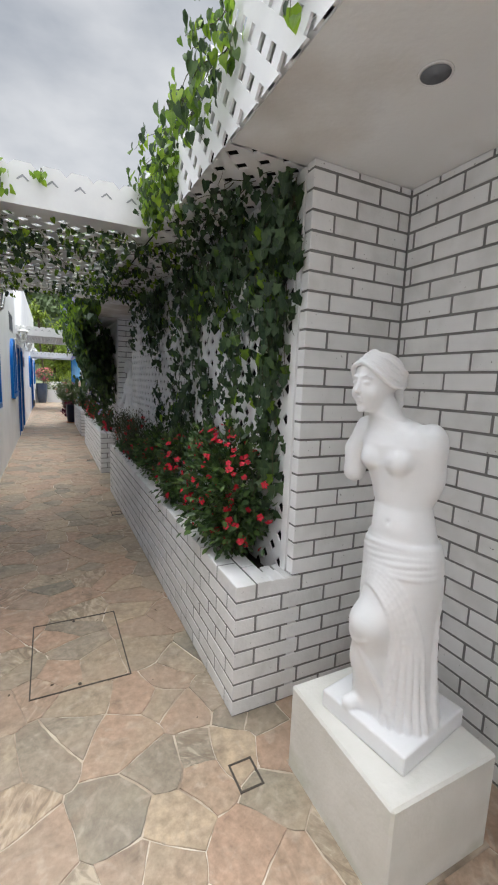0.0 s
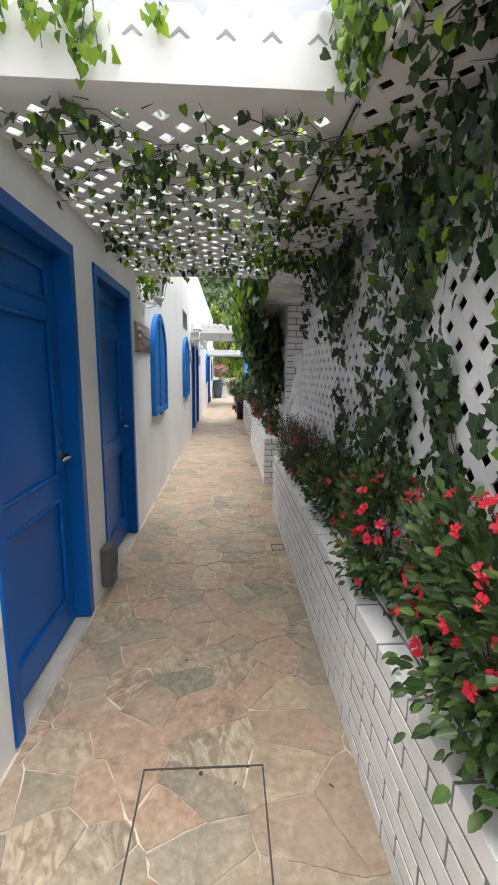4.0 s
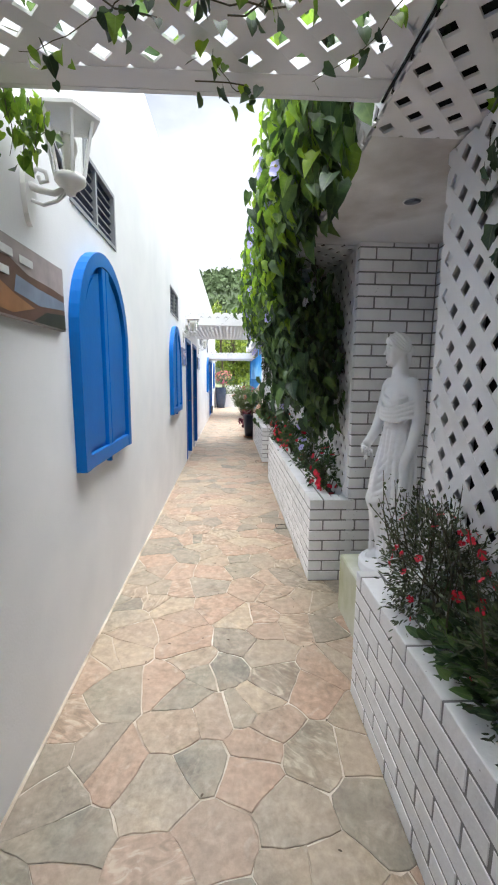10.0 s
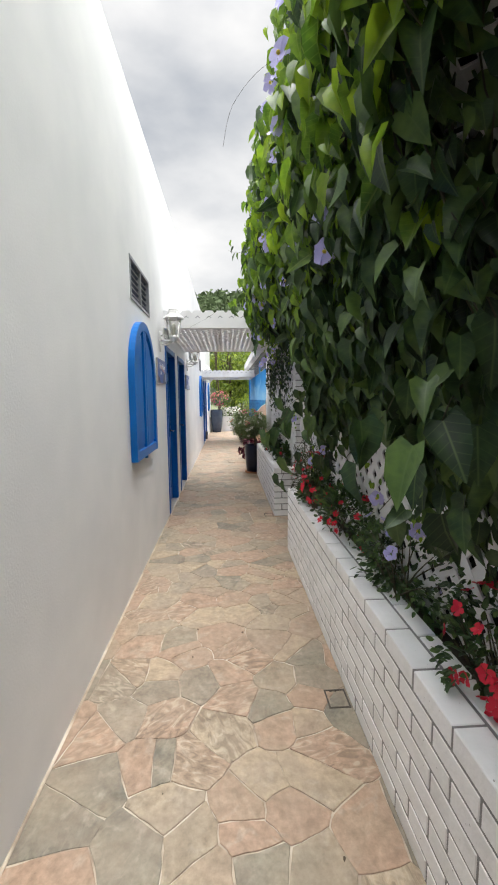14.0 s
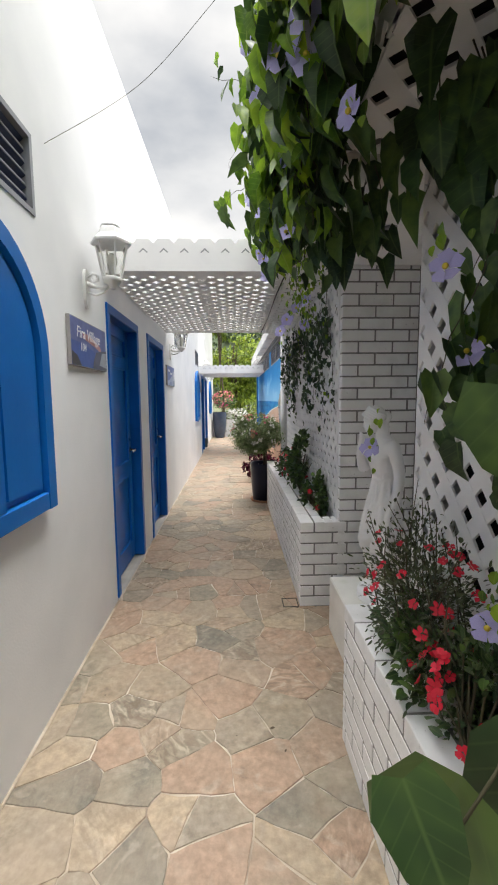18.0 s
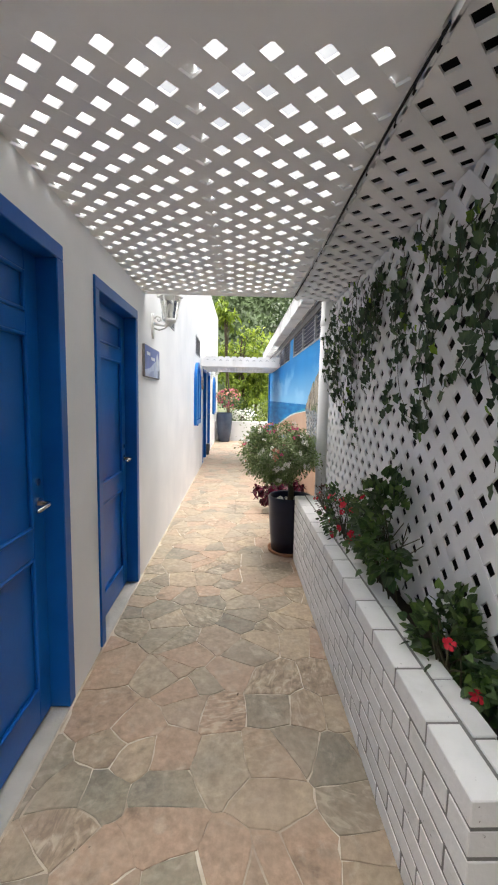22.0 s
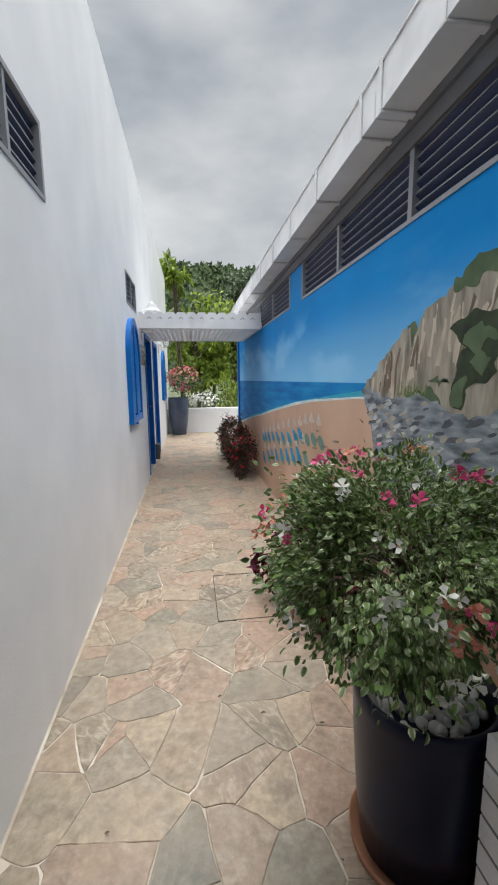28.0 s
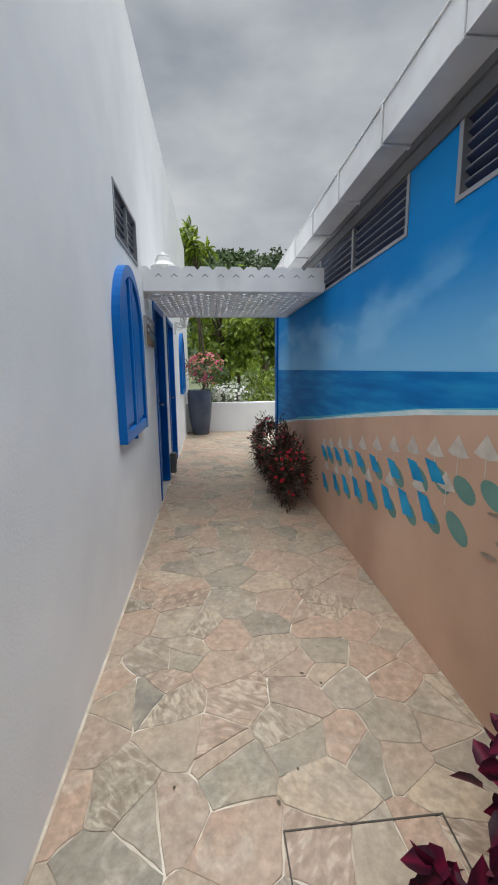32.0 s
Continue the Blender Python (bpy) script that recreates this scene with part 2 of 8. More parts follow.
def plain(name, c, rough=0.5, metal=0.0, **kw):
    return material(name, [(0.3, tuple(v * 0.86 for v in c)), (0.7, tuple(min(1.0, v * 1.1) for v in c))], rough=rough, metal=metal, **kw)


def glass_material(name, tint):
    m = bpy.data.materials.new(name)
    m.use_nodes = True
    b = m.node_tree.nodes["Principled BSDF"]
    b.inputs["Base Color"].default_value = (*tint, 1)
    b.inputs["Transmission Weight"].default_value, b.inputs["Roughness"].default_value, b.inputs["IOR"].default_value = 1.0, 0.04, 1.1
    return m


STUCCO = material("white_stucco", [(0.25, (0.76, 0.77, 0.78)), (0.75, (0.86, 0.86, 0.86))], rough=0.75, scale=2.2, bump=0.25, bump_scale=90,
                  stains=(0.66, 0.67, 0.68), stain_scale=0.7, stain_at=(0.5, 0.95), distance=0.004)
CEILING_W = material("stained_white_ceiling", [(0.25, (0.74, 0.74, 0.73)), (0.75, (0.84, 0.84, 0.83))], rough=0.75, scale=2.0, bump=0.12,
                     stains=(0.36, 0.32, 0.28), stain_scale=1.6, stain_at=(0.50, 0.72))
CEILING_CLEAN = material("white_ceiling_paint", [(0.25, (0.78, 0.78, 0.77)), (0.75, (0.86, 0.86, 0.85))], rough=0.7, scale=2.0, bump=0.1, stains=(0.58, 0.53, 0.47), stain_scale=1.5, stain_at=(0.56, 0.80))
PAINT_W = material("white_paint", [(0.25, (0.74, 0.74, 0.74)), (0.75, (0.86, 0.86, 0.86))], rough=0.5, scale=4, bump=0.06,
                   stains=(0.55, 0.54, 0.5), stain_scale=2.4, stain_at=(0.6, 0.9))
LATTICE = material("white_lattice_plastic", [(0.25, (0.76, 0.76, 0.77)), (0.75, (0.86, 0.86, 0.86))], rough=0.5, scale=5, bump=0.05,
                   stains=(0.5, 0.47, 0.43), stain_scale=2.0, stain_at=(0.62, 0.9))
BRICK = material("white_painted_brick", [(0.2, (0.70, 0.70, 0.69)), (0.5, (0.82, 0.82, 0.82)), (0.85, (0.87, 0.87, 0.87))], rough=0.62, scale=9,
                 bump=0.35, bump_scale=45, per="object", spread=0.18, stains=(0.12, 0.11, 0.10), stain_scale=70, stain_at=(0.70, 0.76), distance=0.006)
MORTAR = plain("grey_mortar", (0.21, 0.21, 0.205), rough=0.9, bump=0.3)
PEDESTAL = material("cream_pedestal_paint", [(0.25, (0.66, 0.65, 0.60)), (0.75, (0.80, 0.79, 0.75))], rough=0.7, scale=5, bump=0.2,
                    stains=(0.42, 0.44, 0.30), stain_scale=2.6, stain_at=(0.56, 0.8))
PEDESTAL_DAMP = material("damp_pedestal_paint", [(0.25, (0.62, 0.62, 0.53)), (0.75, (0.80, 0.79, 0.74))], rough=0.7, scale=5, bump=0.2,
                         stains=(0.40, 0.42, 0.22), stain_scale=1.9, stain_at=(0.44, 0.66), stretch=(1, 1, 0.6))
PLASTER = material("white_statue_plaster", [(0.25, (0.78, 0.79, 0.80)), (0.75, (0.86, 0.86, 0.87))], rough=0.45, scale=7, bump=0.05)
BLUE = material("blue_gloss_paint", [(0.25, (0.0015, 0.084, 0.35)), (0.75, (0.002, 0.124, 0.47))], rough=0.30, spec=0.22, scale=3, bump=0.05, bump_scale=35,
                stains=(0.003, 0.050, 0.21), stain_scale=1.6, stain_at=(0.55, 0.9))
BLUE_LIGHT = material("bright_blue_shutter_paint", [(0.25, (0.001, 0.115, 0.41)), (0.75, (0.002, 0.155, 0.52))], rough=0.36, spec=0.22, scale=3, bump=0.05,
                      bump_scale=35, stains=(0.015, 0.10, 0.34), stain_scale=2.0, stain_at=(0.6, 0.95))
BLUE_DARK = plain("navy_louvre_metal", (0.02, 0.035, 0.09), rough=0.45)
ALUMINIUM = plain("grey_window_frame", (0.30, 0.31, 0.33), rough=0.45, metal=0.3, bump=0.04)
# flat black that stands in for shade indoors and behind lattice; also the cable
BLACK = plain("black_shade_and_cable", (0.012, 0.012, 0.014), rough=0.9)
CHROME = plain("chrome_handle_metal", (0.62, 0.62, 0.62), rough=0.2, metal=1.0, bump=0.0)
GREY_BOX = plain("dark_grey_plastic", (0.10, 0.105, 0.11), rough=0.55)
IRON = plain("rusty_cover_frame", (0.06, 0.05, 0.04), rough=0.7, bump=0.3)
GUTTER = material("painted_gutter_metal", [(0.25, (0.66, 0.66, 0.66)), (0.75, (0.80, 0.80, 0.80))], rough=0.5, scale=4, bump=0.08,
                  stains=(0.42, 0.42, 0.41), stain_scale=2.2, stain_at=(0.55, 0.85))
EAVE = plain("grey_eave_board", (0.14, 0.14, 0.145), rough=0.8, bump=0.25)
STONES = dict(ramp=[(0.03, (0.210, 0.192, 0.155)), (0.09, (0.290, 0.258, 0.195)), (0.20, (0.380, 0.302, 0.215)), (0.36, (0.440, 0.296, 0.210)), (0.50, (0.420, 0.286, 0.203)),
                    (0.62, (0.362, 0.270, 0.200)), (0.73, (0.478, 0.374, 0.258)), (0.87, (0.335, 0.284, 0.220)), (0.97, (0.262, 0.222, 0.170))], smear=(0.52, 0.44, 0.35),
              rough=0.5, scale=5.5, detail=10, bump=0.55, bump_scale=22, spread=0.47, stains=(0.19, 0.14, 0.10), stain_scale=8.0, stain_at=(0.57, 0.82), distance=0.008, mottle=0.30, within=0.30,
              rugged=((0.17, 0.125, 0.085), (0.60, 0.51, 0.39)), film=0.55)
STONE = material("flagstone", per="object", **STONES)
STONE_I = material("flagstone_far", per="island", **STONES)
GROUT = material("cream_grout", [(0.30, (0.20, 0.155, 0.115)), (0.40, (0.40, 0.32, 0.25)), (0.50, (0.58, 0.50, 0.40)), (0.62, (0.74, 0.68, 0.59))], rough=0.85, scale=3.2, detail=8, bump=0.4, film=0.55)
SOIL = plain("dark_soil", (0.035, 0.026, 0.018), rough=0.95, bump=0.8, bump_scale=25)
POT = material("navy_glazed_ceramic", [(0.25, (0.006, 0.008, 0.022)), (0.75, (0.010, 0.014, 0.04))], rough=0.28, scale=4, bump=0.02, spec=0.3)
POT_FAR = material("blue_grey_glazed_ceramic", [(0.25, (0.035, 0.05, 0.09)), (0.75, (0.06, 0.08, 0.13))], rough=0.22, scale=4, bump=0.03, coat=0.3)
TERRACOTTA = plain("terracotta", (0.42, 0.20, 0.11), rough=0.8, bump=0.2)
PEBBLE = plain("white_pebble", (0.55, 0.54, 0.52), rough=0.6, per="island", spread=0.3)
BARK = plain("grey_brown_bark", (0.10, 0.075, 0.05), rough=0.9, bump=0.7, bump_scale=40)
STEM = plain("green_brown_stem", (0.06, 0.055, 0.026), rough=0.8, bump=0.1)
LEAF = dict(rough=0.42, scale=30, detail=2, bump=0.0, per="island", spread=0.4, spec=0.4)
IVY = material("dark_ivy_leaf", [(0.1, (0.017, 0.038, 0.017)), (0.5, (0.034, 0.070, 0.028)), (0.9, (0.070, 0.124, 0.044))], translucent=0.18, veins=((0.12, 0.17, 0.07), 0.03, 0.6), **LEAF)
VINE = material("broad_vine_leaf", [(0.1, (0.020, 0.043, 0.018)), (0.5, (0.046, 0.092, 0.030)), (0.95, (0.12, 0.20, 0.045))], translucent=0.22, veins=((0.12, 0.19, 0.06), 0.025, 0.55), **LEAF)
# lime green for young growth and for the curtain's edge painted as lit through
LIME = material("young_and_lit_leaf", [(0.1, (0.0640, 0.1360, 0.0200)), (0.6, (0.2100, 0.3600, 0.0320)), (0.95, (0.3400, 0.4900, 0.0350))], translucent=0.55, veins=((0.32, 0.42, 0.10), 0.03, 0.5), **LEAF)
SHRUB = material("shrub_leaf", [(0.1, (0.0213, 0.0467, 0.0170)), (0.55, (0.0425, 0.0935, 0.0255)), (0.95, (0.1100, 0.1900, 0.0425))], translucent=0.18, veins=((0.16, 0.22, 0.08), 0.03, 0.5), **LEAF)
SAGE = material("thin_sage_leaf", [(0.1, (0.04, 0.05, 0.025)), (0.6, (0.075, 0.10, 0.045)), (0.95, (0.14, 0.16, 0.08))], translucent=0.15, **LEAF)
VARIEG = material("variegated_leaf", [(0.1, (0.30, 0.36, 0.19)), (0.6, (0.46, 0.50, 0.31)), (0.95, (0.60, 0.60, 0.44))],
                  translucent=0.2, veins=((0.11, 0.165, 0.05), 0.25, 1.0, 0.12), **LEAF)
BOUG = material("bougainvillea_leaf", [(0.1, (0.05, 0.095, 0.022)), (0.55, (0.11, 0.19, 0.045)), (0.95, (0.20, 0.29, 0.08))], translucent=0.2, **LEAF)
COLEUS = material("purple_coleus_leaf", [(0.1, (0.014, 0.004, 0.008)), (0.6, (0.034, 0.005, 0.014)), (0.95, (0.08, 0.008, 0.025))], translucent=0.1, veins=((0.17, 0.008, 0.035), 0.17, 0.75), **{**LEAF, "spec": 0.15})
RUST = material("reddish_shrub_leaf", [(0.1, (0.03, 0.03, 0.016)), (0.5, (0.065, 0.042, 0.024)), (0.95, (0.15, 0.05, 0.038))], translucent=0.15, **LEAF)
TREE = material("tree_leaf", [(0.1, (0.09, 0.14, 0.02)), (0.6, (0.22, 0.31, 0.035)), (0.95, (0.40, 0.48, 0.06))], translucent=0.38, **LEAF)
TREE_DARK = material("dark_tree_leaf", [(0.1, (0.025, 0.045, 0.018)), (0.6, (0.05, 0.085, 0.03)), (0.95, (0.09, 0.13, 0.05))], translucent=0.2, **LEAF)
WOODS = material("far_woods_leaf", [(0.1, (0.075, 0.105, 0.055)), (0.6, (0.090, 0.125, 0.062)), (0.95, (0.12, 0.155, 0.08))], rough=0.95, scale=30, detail=2, bump=0.0, per="island", spread=0.3, spec=0.02)
PETAL = dict(rough=0.5, scale=30, bump=0.0, per="island", spread=0.35, translucent=0.25)
RED = material("red_petal", [(0.1, (0.60, 0.006, 0.03)), (0.9, (0.84, 0.03, 0.07))], **PETAL)
LILAC = material("lilac_petal", [(0.1, (0.36, 0.34, 0.68)), (0.9, (0.58, 0.54, 0.86))], **PETAL)
WHITE_P = material("white_petal", [(0.1, (0.68, 0.67, 0.60)), (0.9, (0.85, 0.84, 0.80))], **PETAL)
PINK = material("pink_bract", [(0.1, (0.50, 0.02, 0.16)), (0.9, (0.70, 0.10, 0.22))], **PETAL)
PEACH = material("peach_bract", [(0.1, (0.62, 0.16, 0.11)), (0.9, (0.72, 0.40, 0.28))], **PETAL)
YELLOW = plain("yellow_flower_eye", (0.62, 0.48, 0.05), bump=0.0)
LAMP_W = material("white_lantern_metal", [(0.25, (0.70, 0.70, 0.69)), (0.75, (0.82, 0.82, 0.81))], rough=0.4, scale=8, bump=0.05,
                  stains=(0.5, 0.48, 0.42), stain_scale=8, stain_at=(0.6, 0.85))
GLASS = glass_material("lantern_glass", (0.95, 0.95, 0.92))
BULB = plain("lamp_bulb_glass", (0.75, 0.73, 0.68), rough=0.2, bump=0.0)


# ---------------------------------------------------------------- building helpers
PLACE = {}


def thing(name, at=(0, 0, 0), label="", category="", group="", kind=""):
    ob = new(name)
    ob.location = at
    ob.empty_display_size = 0.1
    PLACE[ob] = Matrix.Translation(at)
    return tagged(ob, label, category, group, kind)


def link(name, mesh, mat, parent=None, label="", smooth=False, m=None):
    """One mesh object; its mesh is in world metres unless m places it."""
    ob = new(name, mesh)
    if mat and not mesh.materials:
        mesh.materials.append(mat)
    if smooth:
        mesh.shade_smooth()
    if m is not None:
        ob.matrix_basis = m
    PLACE[ob] = m if m is not None else Matrix()
    if parent:
        ob.parent = parent
        ob.matrix_parent_inverse = PLACE[parent].inverted()
    if label:
        ob["label"] = label
    return ob


def part(name, bm, mat, parent=None, label="", smooth=False):
    mesh = bpy.data.meshes.new(name)
    bm.to_mesh(mesh)
    bm.free()
    return link(name, mesh, mat, parent, label, smooth)


def box(bm, x0, x1, y0, y1, z0, z1, bevel=0.0):
    made = bmesh.ops.create_cube(bm, size=1.0)["verts"]
    bmesh.ops.scale(bm, vec=(x1 - x0, y1 - y0, z1 - z0), verts=made)
    bmesh.ops.translate(bm, vec=((x0 + x1) / 2, (y0 + y1) / 2, (z0 + z1) / 2), verts=made)
    if bevel:
        edges = list({e for v in made for e in v.link_edges})
        bmesh.ops.bevel(bm, geom=edges, offset=bevel, segments=1, affect="EDGES", profile=0.5)
    return bm


def boxed(*args, bevel=0.0):
    return box(bmesh.new(), *args, bevel=bevel)


def tube(bm, points, radii, sides=8):
    """A round rod along points."""
    rings = []
    pts = [Vector(p) for p in points]
    if not hasattr(radii, "__len__"):
        radii = [radii] * len(pts)
    for i, p in enumerate(pts):
        d = (pts[min(i + 1, len(pts) - 1)] - pts[max(i - 1, 0)]).normalized()
        a = d.orthogonal().normalized() if i == 0 else (a - d * a.dot(d)).normalized()
        b = d.cross(a)
        rings.append([bm.verts.new(p + (a * math.cos(6.28319 * k / sides) + b * math.sin(6.28319 * k / sides)) * radii[i]) for k in range(sides)])
    for r0, r1 in zip(rings, rings[1:]):
        for k in range(sides):
            bm.faces.new((r0[k], r0[(k + 1) % sides], r1[(k + 1) % sides], r1[k]))
    bm.faces.new(rings[0][::-1])
    bm.faces.new(rings[-1])
    return bm


def lathe(bm, profile, at, sides=28, a0=0.0):
    """Rings of (radius, height) turned round the upright axis at a place."""
    rings = [[bm.verts.new((at[0] + r * math.cos(a0 + 6.28319 * k / sides), at[1] + r * math.sin(a0 + 6.28319 * k / sides), at[2] + z)) for k in range(sides)]
             for r, z in profile]
    for r0, r1 in zip(rings, rings[1:]):
        for k in range(sides):
            bm.faces.new((r0[k], r0[(k + 1) % sides], r1[(k + 1) % sides], r1[k]))
    bm.faces.new(rings[0][::-1])
    bm.faces.new(rings[-1])
    return bm


def prism(bm, outline, axis, lo, hi):
    """A closed outline of 2D points, thickened along one axis ('x': points are y, z; 'y': x, z; 'z': x, y)."""
    place = {"x": lambda p, v: (v, p[0], p[1]), "y": lambda p, v: (p[0], v, p[1]), "z": lambda p, v: (p[0], p[1], v)}[axis]
    a = [bm.verts.new(place(p, lo)) for p in outline]
    b = [bm.verts.new(place(p, hi)) for p in outline]
    bm.faces.new(a[::-1])
    bm.faces.new(b)
    for i in range(len(a)):
        j = (i + 1) % len(a)
        bm.faces.new((a[i], a[j], b[j], b[i]))
    bmesh.ops.recalc_face_normals(bm, faces=bm.faces[:])
    return bm


def pierced(bm, x0, x1, y0, y1, z0, z1, holes):
    """A wall in the y-z plane with rectangular holes (ya, yb, za, zb) right through it."""
    ys = sorted({y0, y1, *(v for h in holes for v in h[:2])})
    zs = sorted({z0, z1, *(v for h in holes for v in h[2:])})
    solid = lambda y, z: y0 < y < y1 and z0 < z < z1 and not any(a < y < b and c < z < d for a, b, c, d in holes)  # noqa: E731
    cell = {(i, j): solid((ys[i] + ys[i + 1]) / 2, (zs[j] + zs[j + 1]) / 2) for i in range(len(ys) - 1) for j in range(len(zs) - 1)}
    cache = {}

    def v(x, i, j):
        if (x, i, j) not in cache:
            cache[x, i, j] = bm.verts.new((x, ys[i], zs[j]))
        return cache[x, i, j]

    for (i, j), full in cell.items():
        if not full:
            continue
        bm.faces.new((v(x1, i, j), v(x1, i + 1, j), v(x1, i + 1, j + 1), v(x1, i, j + 1)))
        bm.faces.new((v(x0, i, j), v(x0, i, j + 1), v(x0, i + 1, j + 1), v(x0, i + 1, j)))
        for di, dj, a, b in ((-1, 0, (i, j), (i, j + 1)), (1, 0, (i + 1, j + 1), (i + 1, j)), (0, -1, (i + 1, j), (i, j)), (0, 1, (i, j + 1), (i + 1, j + 1))):
            if not cell.get((i + di, j + dj)):
                bm.faces.new((v(x0, *a), v(x0, *b), v(x1, *b), v(x1, *a)))
    bmesh.ops.recalc_face_normals(bm, faces=bm.faces[:])
    return bm


# ---------------------------------------------------------------- leaves and flowers
HEART = np.array([(0, 0.34, 0.0), (0, 0, 0), (0.30, -0.10, 0.05), (0.47, 0.16, 0.10), (0.34, 0.56, 0.07), (0, 1, -0.10), (-0.34, 0.56, 0.07), (-0.47, 0.16, 0.10),
                  (-0.30, -0.10, 0.05)], float)
OVAL = np.array([(0, 0.45, 0.0), (0, 0, 0), (0.20, 0.18, 0.05), (0.27, 0.48, 0.07), (0.16, 0.80, 0.03), (0, 1, -0.06), (-0.16, 0.80, 0.03), (-0.27, 0.48, 0.07),
                 (-0.20, 0.18, 0.05)], float)
VINELEAF = HEART * (0.70, 1.0, 1.7)
LANCE = OVAL * (0.55, 1, 1)
IVYLEAF = np.array([(0, 0.34, 0.0), (0, 0, 0), (0.46, -0.08, 0.05), (0.30, 0.28, 0.07), (0.42, 0.52, 0.05), (0, 1, -0.08), (-0.42, 0.52, 0.05), (-0.30, 0.28, 0.07),
                    (-0.46, -0.08, 0.05)], float)


def leaf_mesh(name, rng, pos, tip, nrm, size, shape, roll=0.5):
    """Many leaves in one mesh: tips, normals and sizes leaf by leaf."""
    pos, tip, nrm, size = (np.asarray(v, float) for v in (pos, tip, nrm, size))
    n = len(pos)
    tip = tip + rng.normal(0, roll, (n, 3)) * 0.5
    tip /= np.linalg.norm(tip, axis=1)[:, None] + 1e-9
    nrm = nrm + rng.normal(0, roll, (n, 3))
    nrm -= tip * np.sum(nrm * tip, 1)[:, None]
    nrm /= np.linalg.norm(nrm, axis=1)[:, None] + 1e-9
    side = np.cross(tip, nrm)
    bend = rng.uniform(0.4, 2.2, n)[:, None, None]
    tp = shape[None] * np.ones((n, 1, 1))
    tp[..., 2:] *= bend
    verts = pos[:, None] + (tp[..., :1] * side[:, None] + tp[..., 1:2] * tip[:, None] + tp[..., 2:] * nrm[:, None]) * size[:, None, None]
    k = len(shape)
    fan = np.array([(0, i, i % (k - 1) + 1) for i in range(1, k)])
    faces = (fan[None] + (np.arange(n) * k)[:, None, None]).reshape(-1, 3)
    mesh = bpy.data.meshes.new(name)
    mesh.from_pydata(verts.reshape(-1, 3).tolist(), [], faces.tolist())
    uv = mesh.uv_layers.new(name="leaf")
    uv.data.foreach_set("uv", np.tile(shape[fan.ravel()][:, :2], (n, 1)).ravel())
    mesh.shade_smooth()
    return mesh


def flower_mesh(name, rng, pos, face, size, petals=5, wide=0.62, cup=0.25):
    """Open flowers of several petals, each petal six triangles."""
    pos, face, size = (np.asarray(v, float) for v in (pos, face, size))
    n = len(pos)
    face = face / (np.linalg.norm(face, axis=1)[:, None] + 1e-9)
    ref = rng.normal(0, 1, (n, 3))
    a = np.cross(face, ref)
    a /= np.linalg.norm(a, axis=1)[:, None]
    b = np.cross(face, a)
    pet = np.array([(0.06, 0, 0), (0.30, -0.30, 0.5), (0.75, -0.5, 0.9), (1.0, 0, 1.0), (0.75, 0.5, 0.9), (0.30, 0.30, 0.5), (0.5, 0, 0.55)])
    vs, fs = [], []
    for p in range(petals):
        t = 6.28319 * p / petals
        u = math.cos(t) * a + math.sin(t) * b
        w = -math.sin(t) * a + math.cos(t) * b
        vs.append(pos[:, None] + size[:, None, None] * (pet[None, :, :1] * u[:, None] + wide * pet[None, :, 1:2] * w[:, None] + cup * pet[None, :, 2:] * face[:, None]))
    verts = np.stack(vs, 1).reshape(-1, 3)
    fan = np.array([(6, i, (i + 1) % 6) for i in range(6)])
    faces = (fan[None] + (np.arange(n * petals) * 7)[:, None, None]).reshape(-1, 3)
    mesh = bpy.data.meshes.new(name)
    mesh.from_pydata(verts.tolist(), [], faces.tolist())
    mesh.shade_smooth()
    return mesh


def stems(name, lines, radius, mat, parent, sides=5, label=""):
    bm = bmesh.new()
    for pts in lines:
        n = len(pts)
        tube(bm, pts, [radius * (1 - 0.6 * i / max(1, n - 1)) for i in range(n)], sides)
    return tagged(part(name, bm, mat, parent, label, smooth=True), kind="stuff" if len(lines) > 1 else "")


bloom_meshes = {}


def blooms(name, rng, pos, face, size, mat, parent, petals=5, wide=0.8, cup=0.25, eye=None):
    """Flowers as objects of their own on a few shared meshes."""
    key = (name, mat.name)
    if key not in bloom_meshes:
        bloom_meshes[key] = []
        for _ in range(4):
            me = flower_mesh(name, rng, [(0, 0, 0)], [(0, 0, 1)], [1.0], petals, wide, cup)
            co = np.array([tuple(v.co) for v in me.vertices])
            co += rng.normal(0, 0.07, co.shape)
            me.vertices.foreach_set("co", co.ravel())
            me.materials.append(mat)
            bloom_meshes[key].append(me)
    for p, f, s in zip(pos, face, size):
        m = Matrix.Translation(p) @ Vector(f).to_track_quat("Z", "Y").to_matrix().to_4x4() @ Matrix.Rotation(rng.uniform(0, 6.28), 4, "Z") @ Matrix.Diagonal((s, s, s, 1))
        link(name, bloom_meshes[key][int(rng.integers(0, 4))], mat, parent, m=m)


# ---------------------------------------------------------------- setting: ground, left-hand wall
Y0, Y1 = -4.0, 25.4                     # the passage runs along +y; the room wall's face is x = 0
WALL_TOP = 4.0
DOORS = [(3.00, 3.92), (4.25, 5.19), (11.11, 12.01), (12.40, 13.31), (19.10, 20.00), (20.38, 21.28)]
VENTS = [(6.15, 6.92), (9.38, 10.16), (14.34, 15.12), (17.56, 18.34)]
SHUTTERS = [(6.05, 6.96), (9.19, 10.11), (17.31, 18.14), (22.4, 23.3)]
DOOR_H, VENT_Z = 2.085, (2.22, 2.55)
PLANTERS = [(1.88, 5.75), (6.80, 9.85), (10.96, 13.77)]
FRONT, LATTICE_X, BACK, CEIL = 1.29, 1.56, 2.06, 2.28
